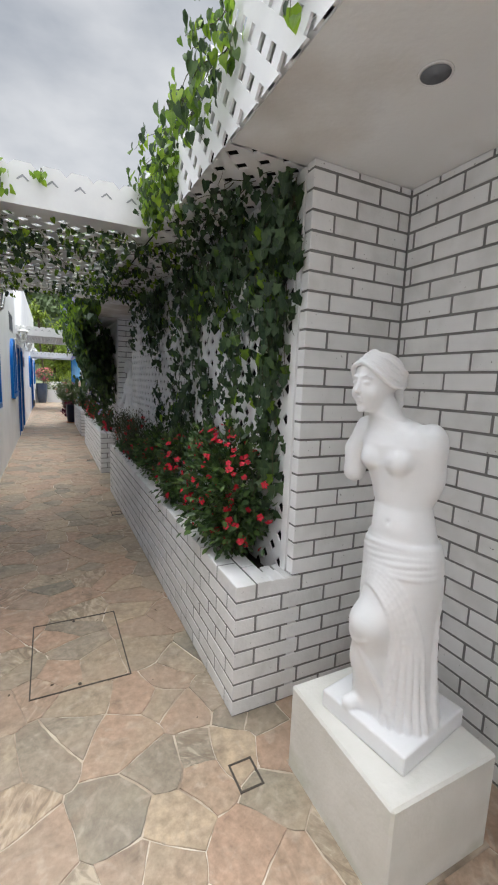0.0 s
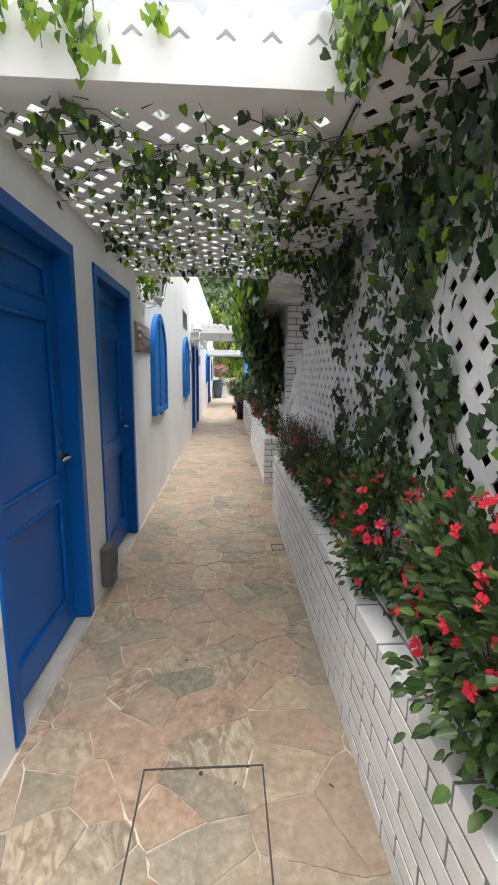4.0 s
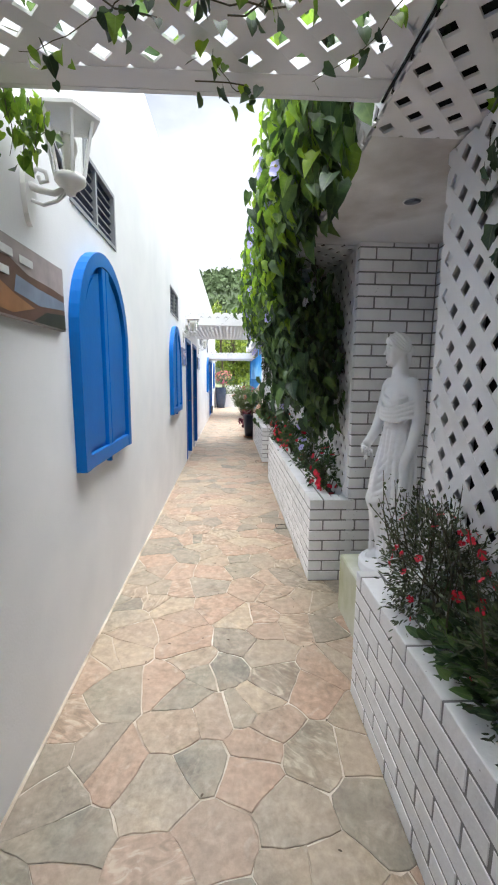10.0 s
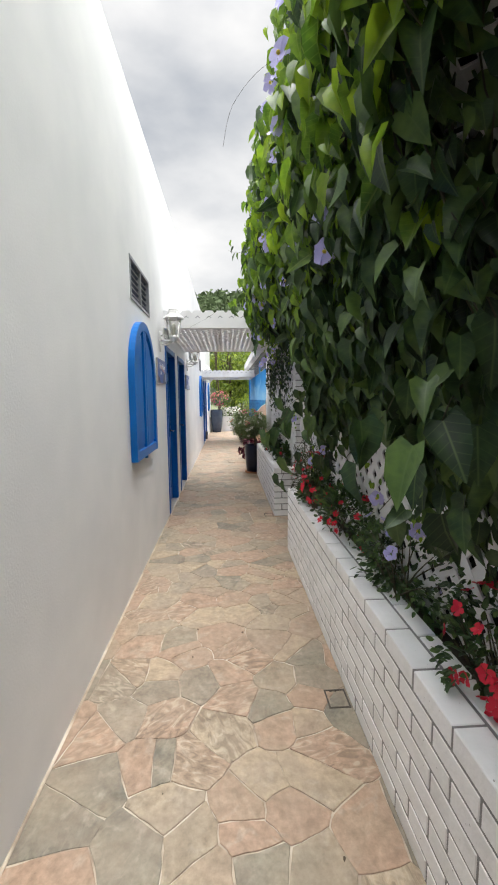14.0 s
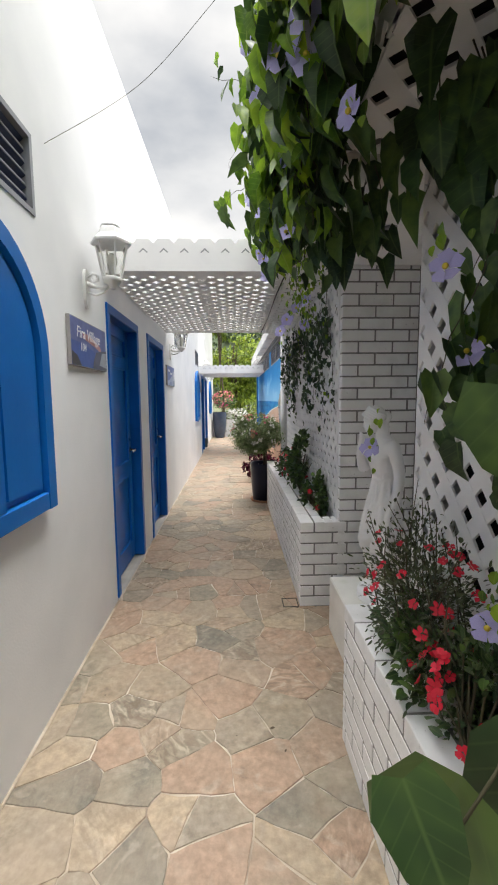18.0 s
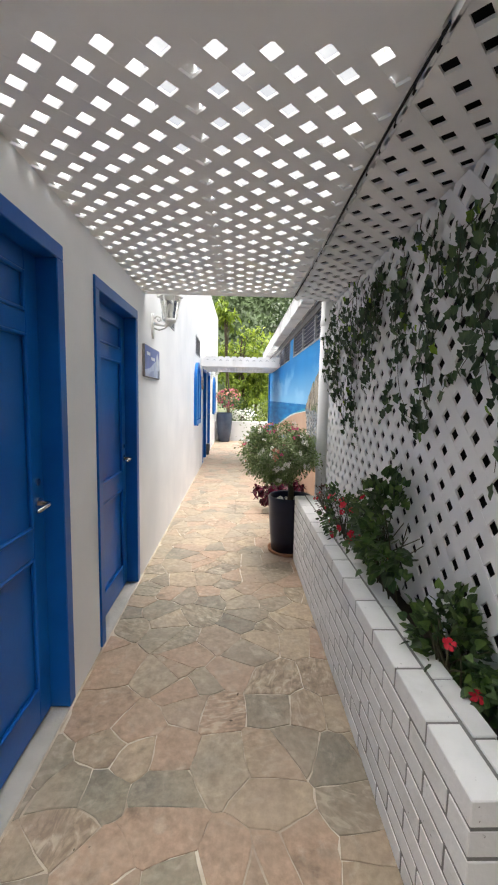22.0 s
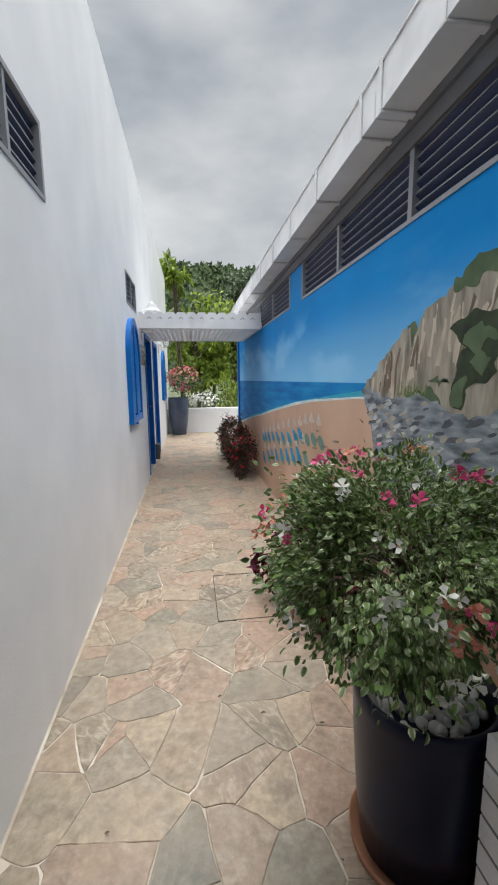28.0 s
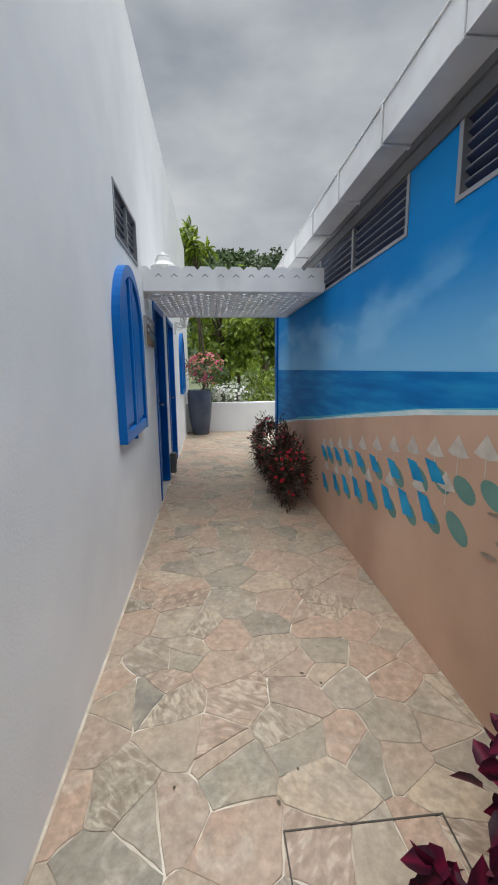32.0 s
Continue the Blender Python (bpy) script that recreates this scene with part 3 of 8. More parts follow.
FASCIA_X, FASCIA_TOP = 1.21, 2.68
PERGOLAS = [(2.98, 5.50), (11.09, 13.60)]
MURAL_X, MURAL_Y = 1.61, (13.95, 21.2)

ground = part("ground", boxed(-600, 600, -300, 900, -0.6, -0.055), plain("garden_ground", (0.12, 0.14, 0.07), rough=0.95, bump=0.6, scale=0.8, bump_scale=8))
tagged(ground, "flat earth and grass stretching into the distance", "ground", kind="structure")
floor = part("floor", boxed(-0.02, BACK, Y0, 24.4, -0.06, -0.0042), GROUT)
tagged(floor, "crazy paving of pink, tan and grey flagstones in cream grout", "floor", kind="structure")

room_wall = part("wall_west", pierced(bmesh.new(), -0.28, 0.0, Y0, Y1, -0.05, WALL_TOP,
                                       [(a, b, -0.05, DOOR_H) for a, b in DOORS] + [(a, b, *VENT_Z) for a, b in VENTS]), STUCCO)
for v in room_wall.data.vertices:       # the parapet climbs gently
    if v.co.z > WALL_TOP - 0.01:
        v.co.z = 3.62 + 0.025 * v.co.y
tagged(room_wall, "long white stucco wall of the guest rooms", "wall", kind="structure")
roof_slab = part("roof_slab", boxed(-6.0, -0.28, Y0, Y1, 3.3, 3.48), STUCCO)
tagged(roof_slab, "flat white roof slab behind the parapet", "roof", kind="structure")
# the inner wall is black: the unlit rooms' shade put into its colour
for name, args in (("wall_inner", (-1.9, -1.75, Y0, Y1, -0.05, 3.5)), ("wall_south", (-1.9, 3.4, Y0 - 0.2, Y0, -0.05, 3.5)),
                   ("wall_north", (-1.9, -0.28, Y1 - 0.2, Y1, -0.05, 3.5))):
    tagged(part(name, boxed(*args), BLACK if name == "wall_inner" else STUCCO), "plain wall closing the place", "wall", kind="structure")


SILL = plain("worn_sill_stone", (0.46, 0.44, 0.41), rough=0.7, bump=0.3)
tagged(part("trim_grout", boxed(0.001, 0.013, Y0, 24.1, -0.004, 0.004), GROUT), "cream grout line at the foot of the white wall", "trim", kind="structure")


def door(n, ya, yb, handle_right=True):
    """A blue panelled door set back in its frame, with a white stone sill."""
    d = thing(f"door_{n}", (0, (ya + yb) / 2, 0), "closed blue gloss-painted panelled door in a blue frame, in the white wall", "door",
              "room doors", "structure")
    fw, x1 = 0.065, 0.012
    for yy0, yy1 in ((ya, ya + fw), (yb - fw, yb)):
        part("frame_post", boxed(-0.16, x1, yy0, yy1, 0.02, DOOR_H - fw, bevel=0.004), BLUE, d)
    part("frame_head", boxed(-0.16, x1, ya, yb, DOOR_H - fw, DOOR_H, bevel=0.004), BLUE, d)
    part("sill", boxed(-0.20, 0.006, ya - 0.004, yb + 0.004, -0.03, 0.012, bevel=0.004), SILL, d, "grey-white stone door sill")
    a, b, x = ya + fw + 0.003, yb - fw - 0.003, -0.085
    z0, z1 = 0.028, DOOR_H - fw - 0.003
    leaf = part("leaf", boxed(x - 0.035, x, a, b, z0, z1, bevel=0.002), BLUE, d)
    st = 0.10
    rails = [(z0, z0 + 0.16), (0.78, 0.90), (z1 - 0.32, z1 - 0.24), (z1 - 0.08, z1)]
    for u, v in ((a, a + st), (b - st, b)):
        part("stile", boxed(x, x + 0.012, u, v, z0, z1, bevel=0.003), BLUE, leaf)
    for u, v in rails:
        part("rail", boxed(x, x + 0.012, a + st, b - st, u, v, bevel=0.003), BLUE, leaf)
    for (_, u), (v, _) in zip(rails, rails[1:]):
        bm = bmesh.new()
        for args in ((a + st, a + st + 0.016, u, v), (b - st - 0.016, b - st, u, v), (a + st + 0.016, b - st - 0.016, u, u + 0.016), (a + st + 0.016, b - st - 0.016, v - 0.016, v)):
            box(bm, x, x + 0.019, *args, bevel=0.005)
        part("moulding", bm, BLUE, leaf)
    y = b - 0.055 if handle_right else a + 0.055
    s = -1 if handle_right else 1
    h = part("door_handle", tube(bmesh.new(), [(x + 0.012, y, 1.0), (x + 0.06, y, 1.0), (x + 0.068, y + 0.02 * s, 1.0), (x + 0.066, y + 0.115 * s, 0.995)], [0.011, 0.010, 0.010, 0.008], 10),
             CHROME, d, "chrome lever handle", smooth=True)
    bm = bmesh.new()
    tube(bm, [(x + 0.012, y, 1.0), (x + 0.02, y, 1.0)], 0.024, 16)
    tube(bm, [(x + 0.012, y, 1.09), (x + 0.019, y, 1.09)], 0.016, 14)
    part("rosette", bm, CHROME, h)
    return d


for i, (ya, yb) in enumerate(DOORS):
    door(i + 1, ya, yb)


def vent(n, ya, yb):
    """A strip window of dark louvres, two lights with a mullion."""
    z0, z1 = VENT_Z
    w = thing(f"window_{n}", (0, (ya + yb) / 2, z0), "high strip window of dark louvres in a grey frame, in the white wall", "window", "louvre windows", "structure")
    bm = bmesh.new()
    t = 0.022
    for args in ((ya, ya + t, z0, z1), (yb - t, yb, z0, z1), (ya + t, yb - t, z0, z0 + t), (ya + t, yb - t, z1 - t, z1)):
        box(bm, -0.08, 0.006, *args)
    part("window_frame", bm, ALUMINIUM, w)
    mid = (ya + yb) / 2 + 0.03
    part("mullion", boxed(-0.07, 0.0, mid - 0.012, mid + 0.012, z0 + t, z1 - t), ALUMINIUM, w)
    for a, b in ((ya + t, mid - 0.012), (mid + 0.012, yb - t)):
        for k in range(6):
            z = z0 + t + (z1 - z0 - 2 * t) * (k + 0.5) / 6
            bm = boxed(-0.030, 0.030, a + 0.001, b - 0.001, -0.003, 0.003)
            bmesh.ops.rotate(bm, cent=(0, 0, 0), matrix=Matrix.Rotation(radians(-38), 3, "Y"), verts=bm.verts[:])
            bmesh.ops.translate(bm, vec=(-0.042, 0, z), verts=bm.verts[:])
            part("slat", bm, BLUE_DARK, w)
            part("slat_edge", boxed(-0.0225, -0.0185, a + 0.001, b - 0.001, z - 0.024, z - 0.017), ALUMINIUM, w)


for i, (ya, yb) in enumerate(VENTS):
    vent(i + 1, ya, yb)


def shutter(ya, yb):
    """A pair of closed arched shutters hung on the wall."""
    z0, r = 0.965, (yb - ya) / 2
    zs, yc = 2.08 - r, (ya + yb) / 2
    s = thing("arched_shutters", (0, yc, z0), "closed pair of bright blue arched wooden shutters on the white wall", "shutters", "arched shutters")

    def arch(rad, zlo, n=22, a0=0.0, a1=math.pi):
        return [(yc + rad * math.cos(a0 + (a1 - a0) * k / n), zs + rad * math.sin(a0 + (a1 - a0) * k / n)) for k in range(n + 1)]

    part("backboard", prism(bmesh.new(), [(yb, z0)] + arch(r, z0) + [(ya, z0)], "x", 0.0, 0.022), BLUE_LIGHT, s)
    # outer frame ring
    bm = bmesh.new()
    outer = [(yb, z0)] + arch(r, z0) + [(ya, z0)]
    inner = [(yb - 0.07, z0)] + arch(r - 0.07, z0) + [(ya + 0.07, z0)]
    lo = [[bm.verts.new((0.022, *p)) for p in o] for o in (outer, inner)]
    hi = [[bm.verts.new((0.05, *p)) for p in o] for o in (outer, inner)]
    for i in range(len(outer) - 1):
        for quad in ((hi[0][i], hi[0][i + 1], hi[1][i + 1], hi[1][i]), (lo[0][i], hi[0][i], hi[0][i + 1], lo[0][i + 1]), (lo[1][i], lo[1][i + 1], hi[1][i + 1], hi[1][i])):
            bm.faces.new(quad)
    bmesh.ops.recalc_face_normals(bm, faces=bm.faces[:])
    part("arch_frame", bm, BLUE_LIGHT, s)
    part("bottom_rail", boxed(0.022, 0.048, ya + 0.07, yb - 0.07, z0, z0 + 0.075, bevel=0.004), BLUE_LIGHT, s)
    for u, v in ((yc - 0.062, yc - 0.004), (yc + 0.004, yc + 0.062)):
        part("meeting_stile", boxed(0.022, 0.047, u, v, z0 + 0.075, zs + r - 0.075, bevel=0.004), BLUE_LIGHT, s)
    for sgn in (-1, 1):
        i0, i1 = 0.095, r - 0.105
        pts = [(yc + sgn * i0, z0 + 0.105), (yc + sgn * i1, z0 + 0.105)]
        for k in range(9):
            a = (math.pi / 2) * k / 8 * (1 - 0.16)
            pts.append((yc + sgn * i1 * math.cos(a), zs + i1 * math.sin(a)))
        pts[-1] = (yc + sgn * i0, pts[-1][1])
        part("panel", prism(bmesh.new(), pts, "x", 0.022, 0.036), BLUE_LIGHT, s)
    part("latch", boxed(0.01, 0.04, yc - 0.012, yc + 0.012, z0 - 0.03, z0 - 0.001, bevel=0.003), BLUE_LIGHT, s)


for ya, yb in SHUTTERS:
    shutter(ya, yb)


def lantern(y, first=None):
    """A six-sided white lantern standing on a scrolled wall bracket."""
    if first:
        return copy_thing(first, pose(0, y, 2.02))
    o = thing("wall_lantern", (0, y, 2.02), "unlit white six-sided metal lantern on a scrolled wall bracket", "lantern", "wall lanterns")
    X, z = 0.16, 2.10
    bm = bmesh.new()
    prism(bm, [(y + 0.04 * math.sin(t), 2.09 + (0.13 if math.cos(t) < 0 else 0.09) * math.cos(t)) for t in np.linspace(0, 6.28319, 16, endpoint=False)], "x", 0.0, 0.018)
    part("wall_plate", bm, LAMP_W, o)
    bm = bmesh.new()
    tube(bm, [(0.015, y, 2.10), (0.05, y, 2.085), (0.10, y, 2.075), (X, y, 2.095)], [0.016, 0.012, 0.011, 0.014], 8)
    tube(bm, [(0.02, y, 2.13), (0.045, y, 2.155), (0.075, y, 2.145), (0.08, y, 2.115), (0.055, y, 2.11), (0.05, y, 2.13)], 0.008, 7)
    tube(bm, [(0.02, y, 2.05), (0.06, y, 2.035), (0.11, y, 2.05), (X - 0.01, y, 2.085)], 0.007, 7)
    part("bracket", bm, LAMP_W, o, smooth=True)
    part("base_cup", lathe(bmesh.new(), [(0.014, -0.03), (0.022, -0.014), (0.044, 0.002), (0.054, 0.014), (0.054, 0.03), (0.048, 0.034)], (X, y, z), 18), LAMP_W, o, smooth=True)
    part("glazing", lathe(bmesh.new(), [(0.048, 0.036), (0.083, 0.215)], (X, y, z), 6), GLASS, o, "clear glass panes")
    for k in range(6):
        a = 6.28319 * k / 6
        bm = bmesh.new()
        tube(bm, [(X + 0.052 * math.cos(a), y + 0.052 * math.sin(a), z + 0.03), (X + 0.089 * math.cos(a), y + 0.089 * math.sin(a), z + 0.218)], 0.006, 5)
        part("cage_bar", bm, LAMP_W, o)
    part("roof", lathe(bmesh.new(), [(0.092, 0.212), (0.115, 0.214), (0.117, 0.226), (0.075, 0.262), (0.068, 0.292), (0.062, 0.30), (0.045, 0.306)], (X, y, z), 6), LAMP_W, o)
    part("cap", lathe(bmesh.new(), [(0.05, 0.30), (0.058, 0.306), (0.05, 0.322), (0.022, 0.332), (0.012, 0.345)], (X, y, z), 16), LAMP_W, o, smooth=True)
    part("bulb", lathe(bmesh.new(), [(0.014, 0.035), (0.016, 0.09), (0.026, 0.12), (0.026, 0.14), (0.012, 0.165)], (X, y, z), 12), BULB, o, smooth=True)
    return o


LAMP_YS = [5.72, 10.74, 13.87, 18.78, 21.75]
first_lamp = lantern(LAMP_YS[0])
for y in LAMP_YS[1:]:
    lantern(y, first_lamp)


def flat_paint(name, c, **kw):
    return material(name, [(0.25, tuple(v * 0.8 for v in c)), (0.75, tuple(min(1, v * 1.18) for v in c))], rough=0.45, scale=14, bump=0.0, **kw)


INK = flat_paint("printed_white", (0.80, 0.80, 0.80))


def lettering(name, text, y, z, size, parent, x=0.0285):
    cu = bpy.data.curves.new(name, "FONT")
    cu.body, cu.size, cu.extrude, cu.shear = text, size, 0.0006, 0.18
    ob = new(name, cu)
    cu.materials.append(INK)
    ob.matrix_basis = Matrix(((0, 0, 1, x), (1, 0, 0, y), (0, 1, 0, z), (0, 0, 0, 1)))
    PLACE[ob] = ob.matrix_basis.copy()
    ob.parent = parent
    ob.matrix_parent_inverse = PLACE[parent].inverted()


def sign(ya, yb, kind, label):
    """A printed picture panel on the wall with the room's name."""
    za, zb = 1.615, 1.872
    o = thing("room_sign", (0, (ya + yb) / 2, za), label, "sign", "room signs")
    part("panel", boxed(0.002, 0.022, ya, yb, za, zb, bevel=0.002), plain("sign_edge", (0.35, 0.33, 0.32)), o)
    L, Hh = yb - ya, zb - za
    P = lambda pts: [(ya + L * u, za + Hh * v) for u, v in pts]  # noqa: E731

    def layer(name, pts, c, k):
        part(name, prism(bmesh.new(), P(pts), "x", 0.0222 + 0.0006 * k, 0.0226 + 0.0006 * k), flat_paint(f"print_{name}", c), o)

    full = [(0.01, 0.02), (0.99, 0.02), (0.99, 0.98), (0.01, 0.98)]
    if kind == "dusk":
        layer("print_sky", full, (0.42, 0.36, 0.36), 0)
        layer("print_hill", [(0.01, 0.02), (0.99, 0.02), (0.99, 0.56), (0.8, 0.6), (0.5, 0.62), (0.3, 0.74), (0.12, 0.72), (0.01, 0.66)], (0.16, 0.09, 0.07), 1)
        layer("print_bay", [(0.33, 0.34), (0.62, 0.26), (0.99, 0.34), (0.99, 0.46), (0.6, 0.5), (0.36, 0.56)], (0.22, 0.27, 0.36), 2)
        layer("print_town", [(0.05, 0.1), (0.3, 0.06), (0.55, 0.2), (0.34, 0.3), (0.2, 0.4), (0.05, 0.36)], (0.38, 0.19, 0.09), 3)
        layer("print_dark", [(0.52, 0.02), (0.99, 0.02), (0.99, 0.26), (0.7, 0.2)], (0.04, 0.045, 0.035), 3)
        bars = [(0.08, 0.33, 0.80), (0.40, 0.55, 0.78), (0.10, 0.28, 0.55)]
    elif kind == "blue":
        layer("print_sky", full, (0.13, 0.16, 0.36), 0)
        layer("print_glow", [(0.3, 0.62), (0.62, 0.52), (0.86, 0.40), (0.8, 0.56), (0.5, 0.72), (0.3, 0.74)], (0.52, 0.27, 0.26), 1)
        layer("print_sea", [(0.01, 0.02), (0.6, 0.02), (0.62, 0.4), (0.3, 0.5), (0.01, 0.52)], (0.07, 0.12, 0.36), 2)
        layer("print_cliff", [(0.55, 0.02), (0.99, 0.02), (0.99, 0.5), (0.86, 0.48), (0.66, 0.4), (0.58, 0.2)], (0.10, 0.10, 0.14), 3)
        layer("print_house", [(0.75, 0.12), (0.97, 0.08), (0.98, 0.45), (0.84, 0.42)], (0.36, 0.38, 0.44), 4)
        layer("print_rock", [(0.01, 0.02), (0.24, 0.02), (0.14, 0.22), (0.01, 0.3)], (0.07, 0.06, 0.06), 3)
        bars = []
        lettering("lettering", "Fira Village", ya + 0.12 * L, za + 0.60 * Hh, 0.085, o)
        lettering("lettering", "104", ya + 0.20 * L, za + 0.34 * Hh, 0.06, o)
    else:
        layer("print_sky", full, (0.17, 0.21, 0.46), 0)
        layer("print_town", [(0.01, 0.02), (0.99, 0.02), (0.99, 0.6), (0.86, 0.8), (0.74, 0.62), (0.6, 0.52), (0.3, 0.3), (0.01, 0.22)], (0.45, 0.50, 0.62), 1)
        layer("print_tower", [(0.72, 0.3), (0.9, 0.3), (0.88, 0.74), (0.81, 0.9), (0.74, 0.74)], (0.62, 0.65, 0.72), 2)
        layer("print_shade", [(0.82, 0.02), (0.99, 0.02), (0.99, 0.34), (0.9, 0.3)], (0.12, 0.15, 0.20), 2)
        layer("print_roof", [(0.2, 0.05), (0.6, 0.05), (0.56, 0.24), (0.36, 0.2)], (0.28, 0.33, 0.50), 2)
        bars = [(0.08, 0.30, 0.74), (0.36, 0.60, 0.62)]
    for u, v, w in bars:
        part("writing_bar", boxed(0.0262, 0.0274, ya + L * u, ya + L * v, za + Hh * (w - 0.05), za + Hh * (w + 0.05)), INK, o)


sign(5.33, 5.96, "dusk", "printed picture sign of a bay at dusk, on the white wall")
sign(10.43, 11.01, "blue", "printed blue picture sign with a room name, on the white wall")
sign(13.49, 14.09, "white_town", "printed picture sign of a white hill town, on the white wall")
sign(18.50, 19.00, "dusk", "printed picture sign of a bay at dusk, on the white wall")

holder = thing("door_stop_box", (0.03, 4.16, 0.05), "dark grey plastic box fixed low on the wall beside the door", "box")
part("body", boxed(0.0, 0.075, 4.10, 4.225, 0.06, 0.33, bevel=0.012), GREY_BOX, holder)
part("cover", boxed(0.0752, 0.085, 4.115, 4.21, 0.17, 0.315, bevel=0.004), GREY_BOX, holder)
copy_thing(holder, pose(0.03, 20.19, 0.05))


# ---------------------------------------------------------------- right-hand side: roof edge, lattice, pergolas
HOLE = 0.134                            # from hole to hole along the lattice


def lattice(name, axis, at, u0, u1, v0, v1, label, parent=None, shift=(0.0, 0.0), category="lattice", flip=1):
    """Two layers of diagonal slats in a border; axis 'x': u is y and v is z; axis 'z': u is x and v is y."""
    o = parent or thing(name, {"x": (at, (u0 + u1) / 2, v0), "z": ((u0 + u1) / 2, (v0 + v1) / 2, at)}[axis], label, category)
    half, th = 0.0365, 0.009
    made = 0
    for layer, s in ((0, 1), (1, -1)):
        lo = at + (0.0 if layer == 0 else 0.0007 * flip)
        hi = lo + th * flip * 0.998
        k0 = math.floor(((u0 - (v1 if s > 0 else -v0)) / HOLE)) - 2
        k1 = math.ceil(((u1 + (v1 if s < 0 else -v0)) / HOLE)) + 2
        for k in range(k0, k1 + 1):
            c = k * HOLE + shift[layer]  # the slat's middle: u = c + s * v
            poly = [(c + s * v0 - half, v0), (c + s * v0 + half, v0), (c + s * v1 + half, v1), (c + s * v1 - half, v1)]
            for bound, sign_ in ((u0, 1), (u1, -1)):
                out = []
                for i, p in enumerate(poly):
                    q = poly[(i + 1) % len(poly)]
                    a, b = sign_ * (p[0] - bound), sign_ * (q[0] - bound)
                    if a >= 0:
                        out.append(p)
                    if (a > 0 > b) or (a < 0 < b):
                        t = a / (a - b)
                        out.append((p[0] + t * (q[0] - p[0]), p[1] + t * (q[1] - p[1])))
                poly = out
                if len(poly) < 3:
                    break
            if len(poly) < 3:
                continue
            part("slat", prism(bmesh.new(), poly, axis, min(lo, hi), max(lo, hi)), LATTICE, o)
            made += 1
    return o


def ivy_free_wall(name, args, mat=STUCCO, label="plain white wall"):
    return tagged(part(name, boxed(*args), mat), label, "wall", kind="structure")


# back of the alcoves, and black sheets that paint in the shade behind the lattice
ivy_free_wall("wall_east_core", (BACK + 0.055, BACK + 0.25, Y0, 14.0, -0.05, 2.30), MORTAR, "grey masonry core of the alcove wall")
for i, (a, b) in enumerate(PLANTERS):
    ivy_free_wall(f"wall_cavity_{i + 1}", (LATTICE_X + 0.16, LATTICE_X + 0.2, a + 0.07, b - 0.07, -0.05, 2.28), BLACK, "added black sheet standing in for the shade behind the lattice")
ivy_free_wall("wall_entry", (1.60, BACK + 0.055, Y0, 0.55, -0.05, CEIL - 0.002), STUCCO, "plain white wall beside the entrance")

ceiling = part("ceiling", boxed(FASCIA_X + 0.03, BACK + 0.25, Y0, PLANTERS[0][0] + 0.07, CEIL, CEIL + 0.05), CEILING_CLEAN)
tagged(ceiling, "smooth white soffit with faint damp marks", "ceiling", kind="structure")
for i, (a, b) in enumerate(((PLANTERS[0][1] - 0.07, PLANTERS[1][0] + 0.07), (PLANTERS[1][1] - 0.07, PLANTERS[2][0] + 0.07))):
    c = part(f"ceiling_{i + 2}", boxed(FASCIA_X + 0.03, BACK + 0.25, a, b, CEIL, CEIL + 0.05), CEILING_W)
    tagged(c, "smooth white soffit with brown damp stains", "ceiling", kind="structure")
roof = part("roof_east", boxed(FASCIA_X + 0.04, 6.0, Y0, 13.9, 2.52, 2.6), PAINT_W)
tagged(roof, "flat white roof over the alcoves", "roof", kind="structure")

for y, x in ((1.372, 1.595), (6.20, 1.62), (10.39, 1.635)):
    o = thing("recessed_downlight", (x, y, CEIL), "round recessed downlight, unlit, in the white soffit", "downlight", "downlights")
    part("ring", lathe(bmesh.new(), [(0.040, -0.001), (0.041, -0.004), (0.046, -0.003), (0.047, -0.0005)], (x, y, CEIL), 24), PAINT_W, o, smooth=True)
    part("reflector", lathe(bmesh.new(), [(0.0395, -0.0035), (0.03, -0.003), (0.012, -0.0018)], (x, y, CEIL), 20), ALUMINIUM, o, smooth=True)

for i, (a, b) in enumerate(PLANTERS):
    lattice("trellis", "x", LATTICE_X, a + 0.07, b - 0.0 if i < 2 else b, 0.50, CEIL - 0.012, "white diagonal lattice panel behind the planter", shift=(0.03 * i, 0.03 * i), flip=1)
    lattice("trellis_soffit", "z", CEIL - 0.004, FASCIA_X + 0.02, LATTICE_X + 0.05, a + 0.075, b - 0.075, "white lattice soffit under the roof edge",
            flip=1, category="lattice")
for i, (a, b) in enumerate(PLANTERS):
    ivy_free_wall(f"trim_post_{i + 1}", (LATTICE_X - 0.012, LATTICE_X + 0.03, a + 0.052, a + 0.094, 0.60, CEIL - 0.013), PAINT_W, "white edge strip of the lattice panel")
# added black sheets: the shade above the soffits, seen through the lattice holes
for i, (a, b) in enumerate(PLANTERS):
    ivy_free_wall(f"ceiling_backing_{i + 1}", (FASCIA_X + 0.035, LATTICE_X + 0.155, a + 0.075, b - 0.075, 2.33, 2.35), BLACK, "added black sheet standing in for the shade above the lattice soffit")
fascia = lattice("roof_fascia", "x", FASCIA_X, 0.55, 13.62, CEIL - 0.02, FASCIA_TOP, "white lattice fascia along the roof edge", category="fascia", flip=1)


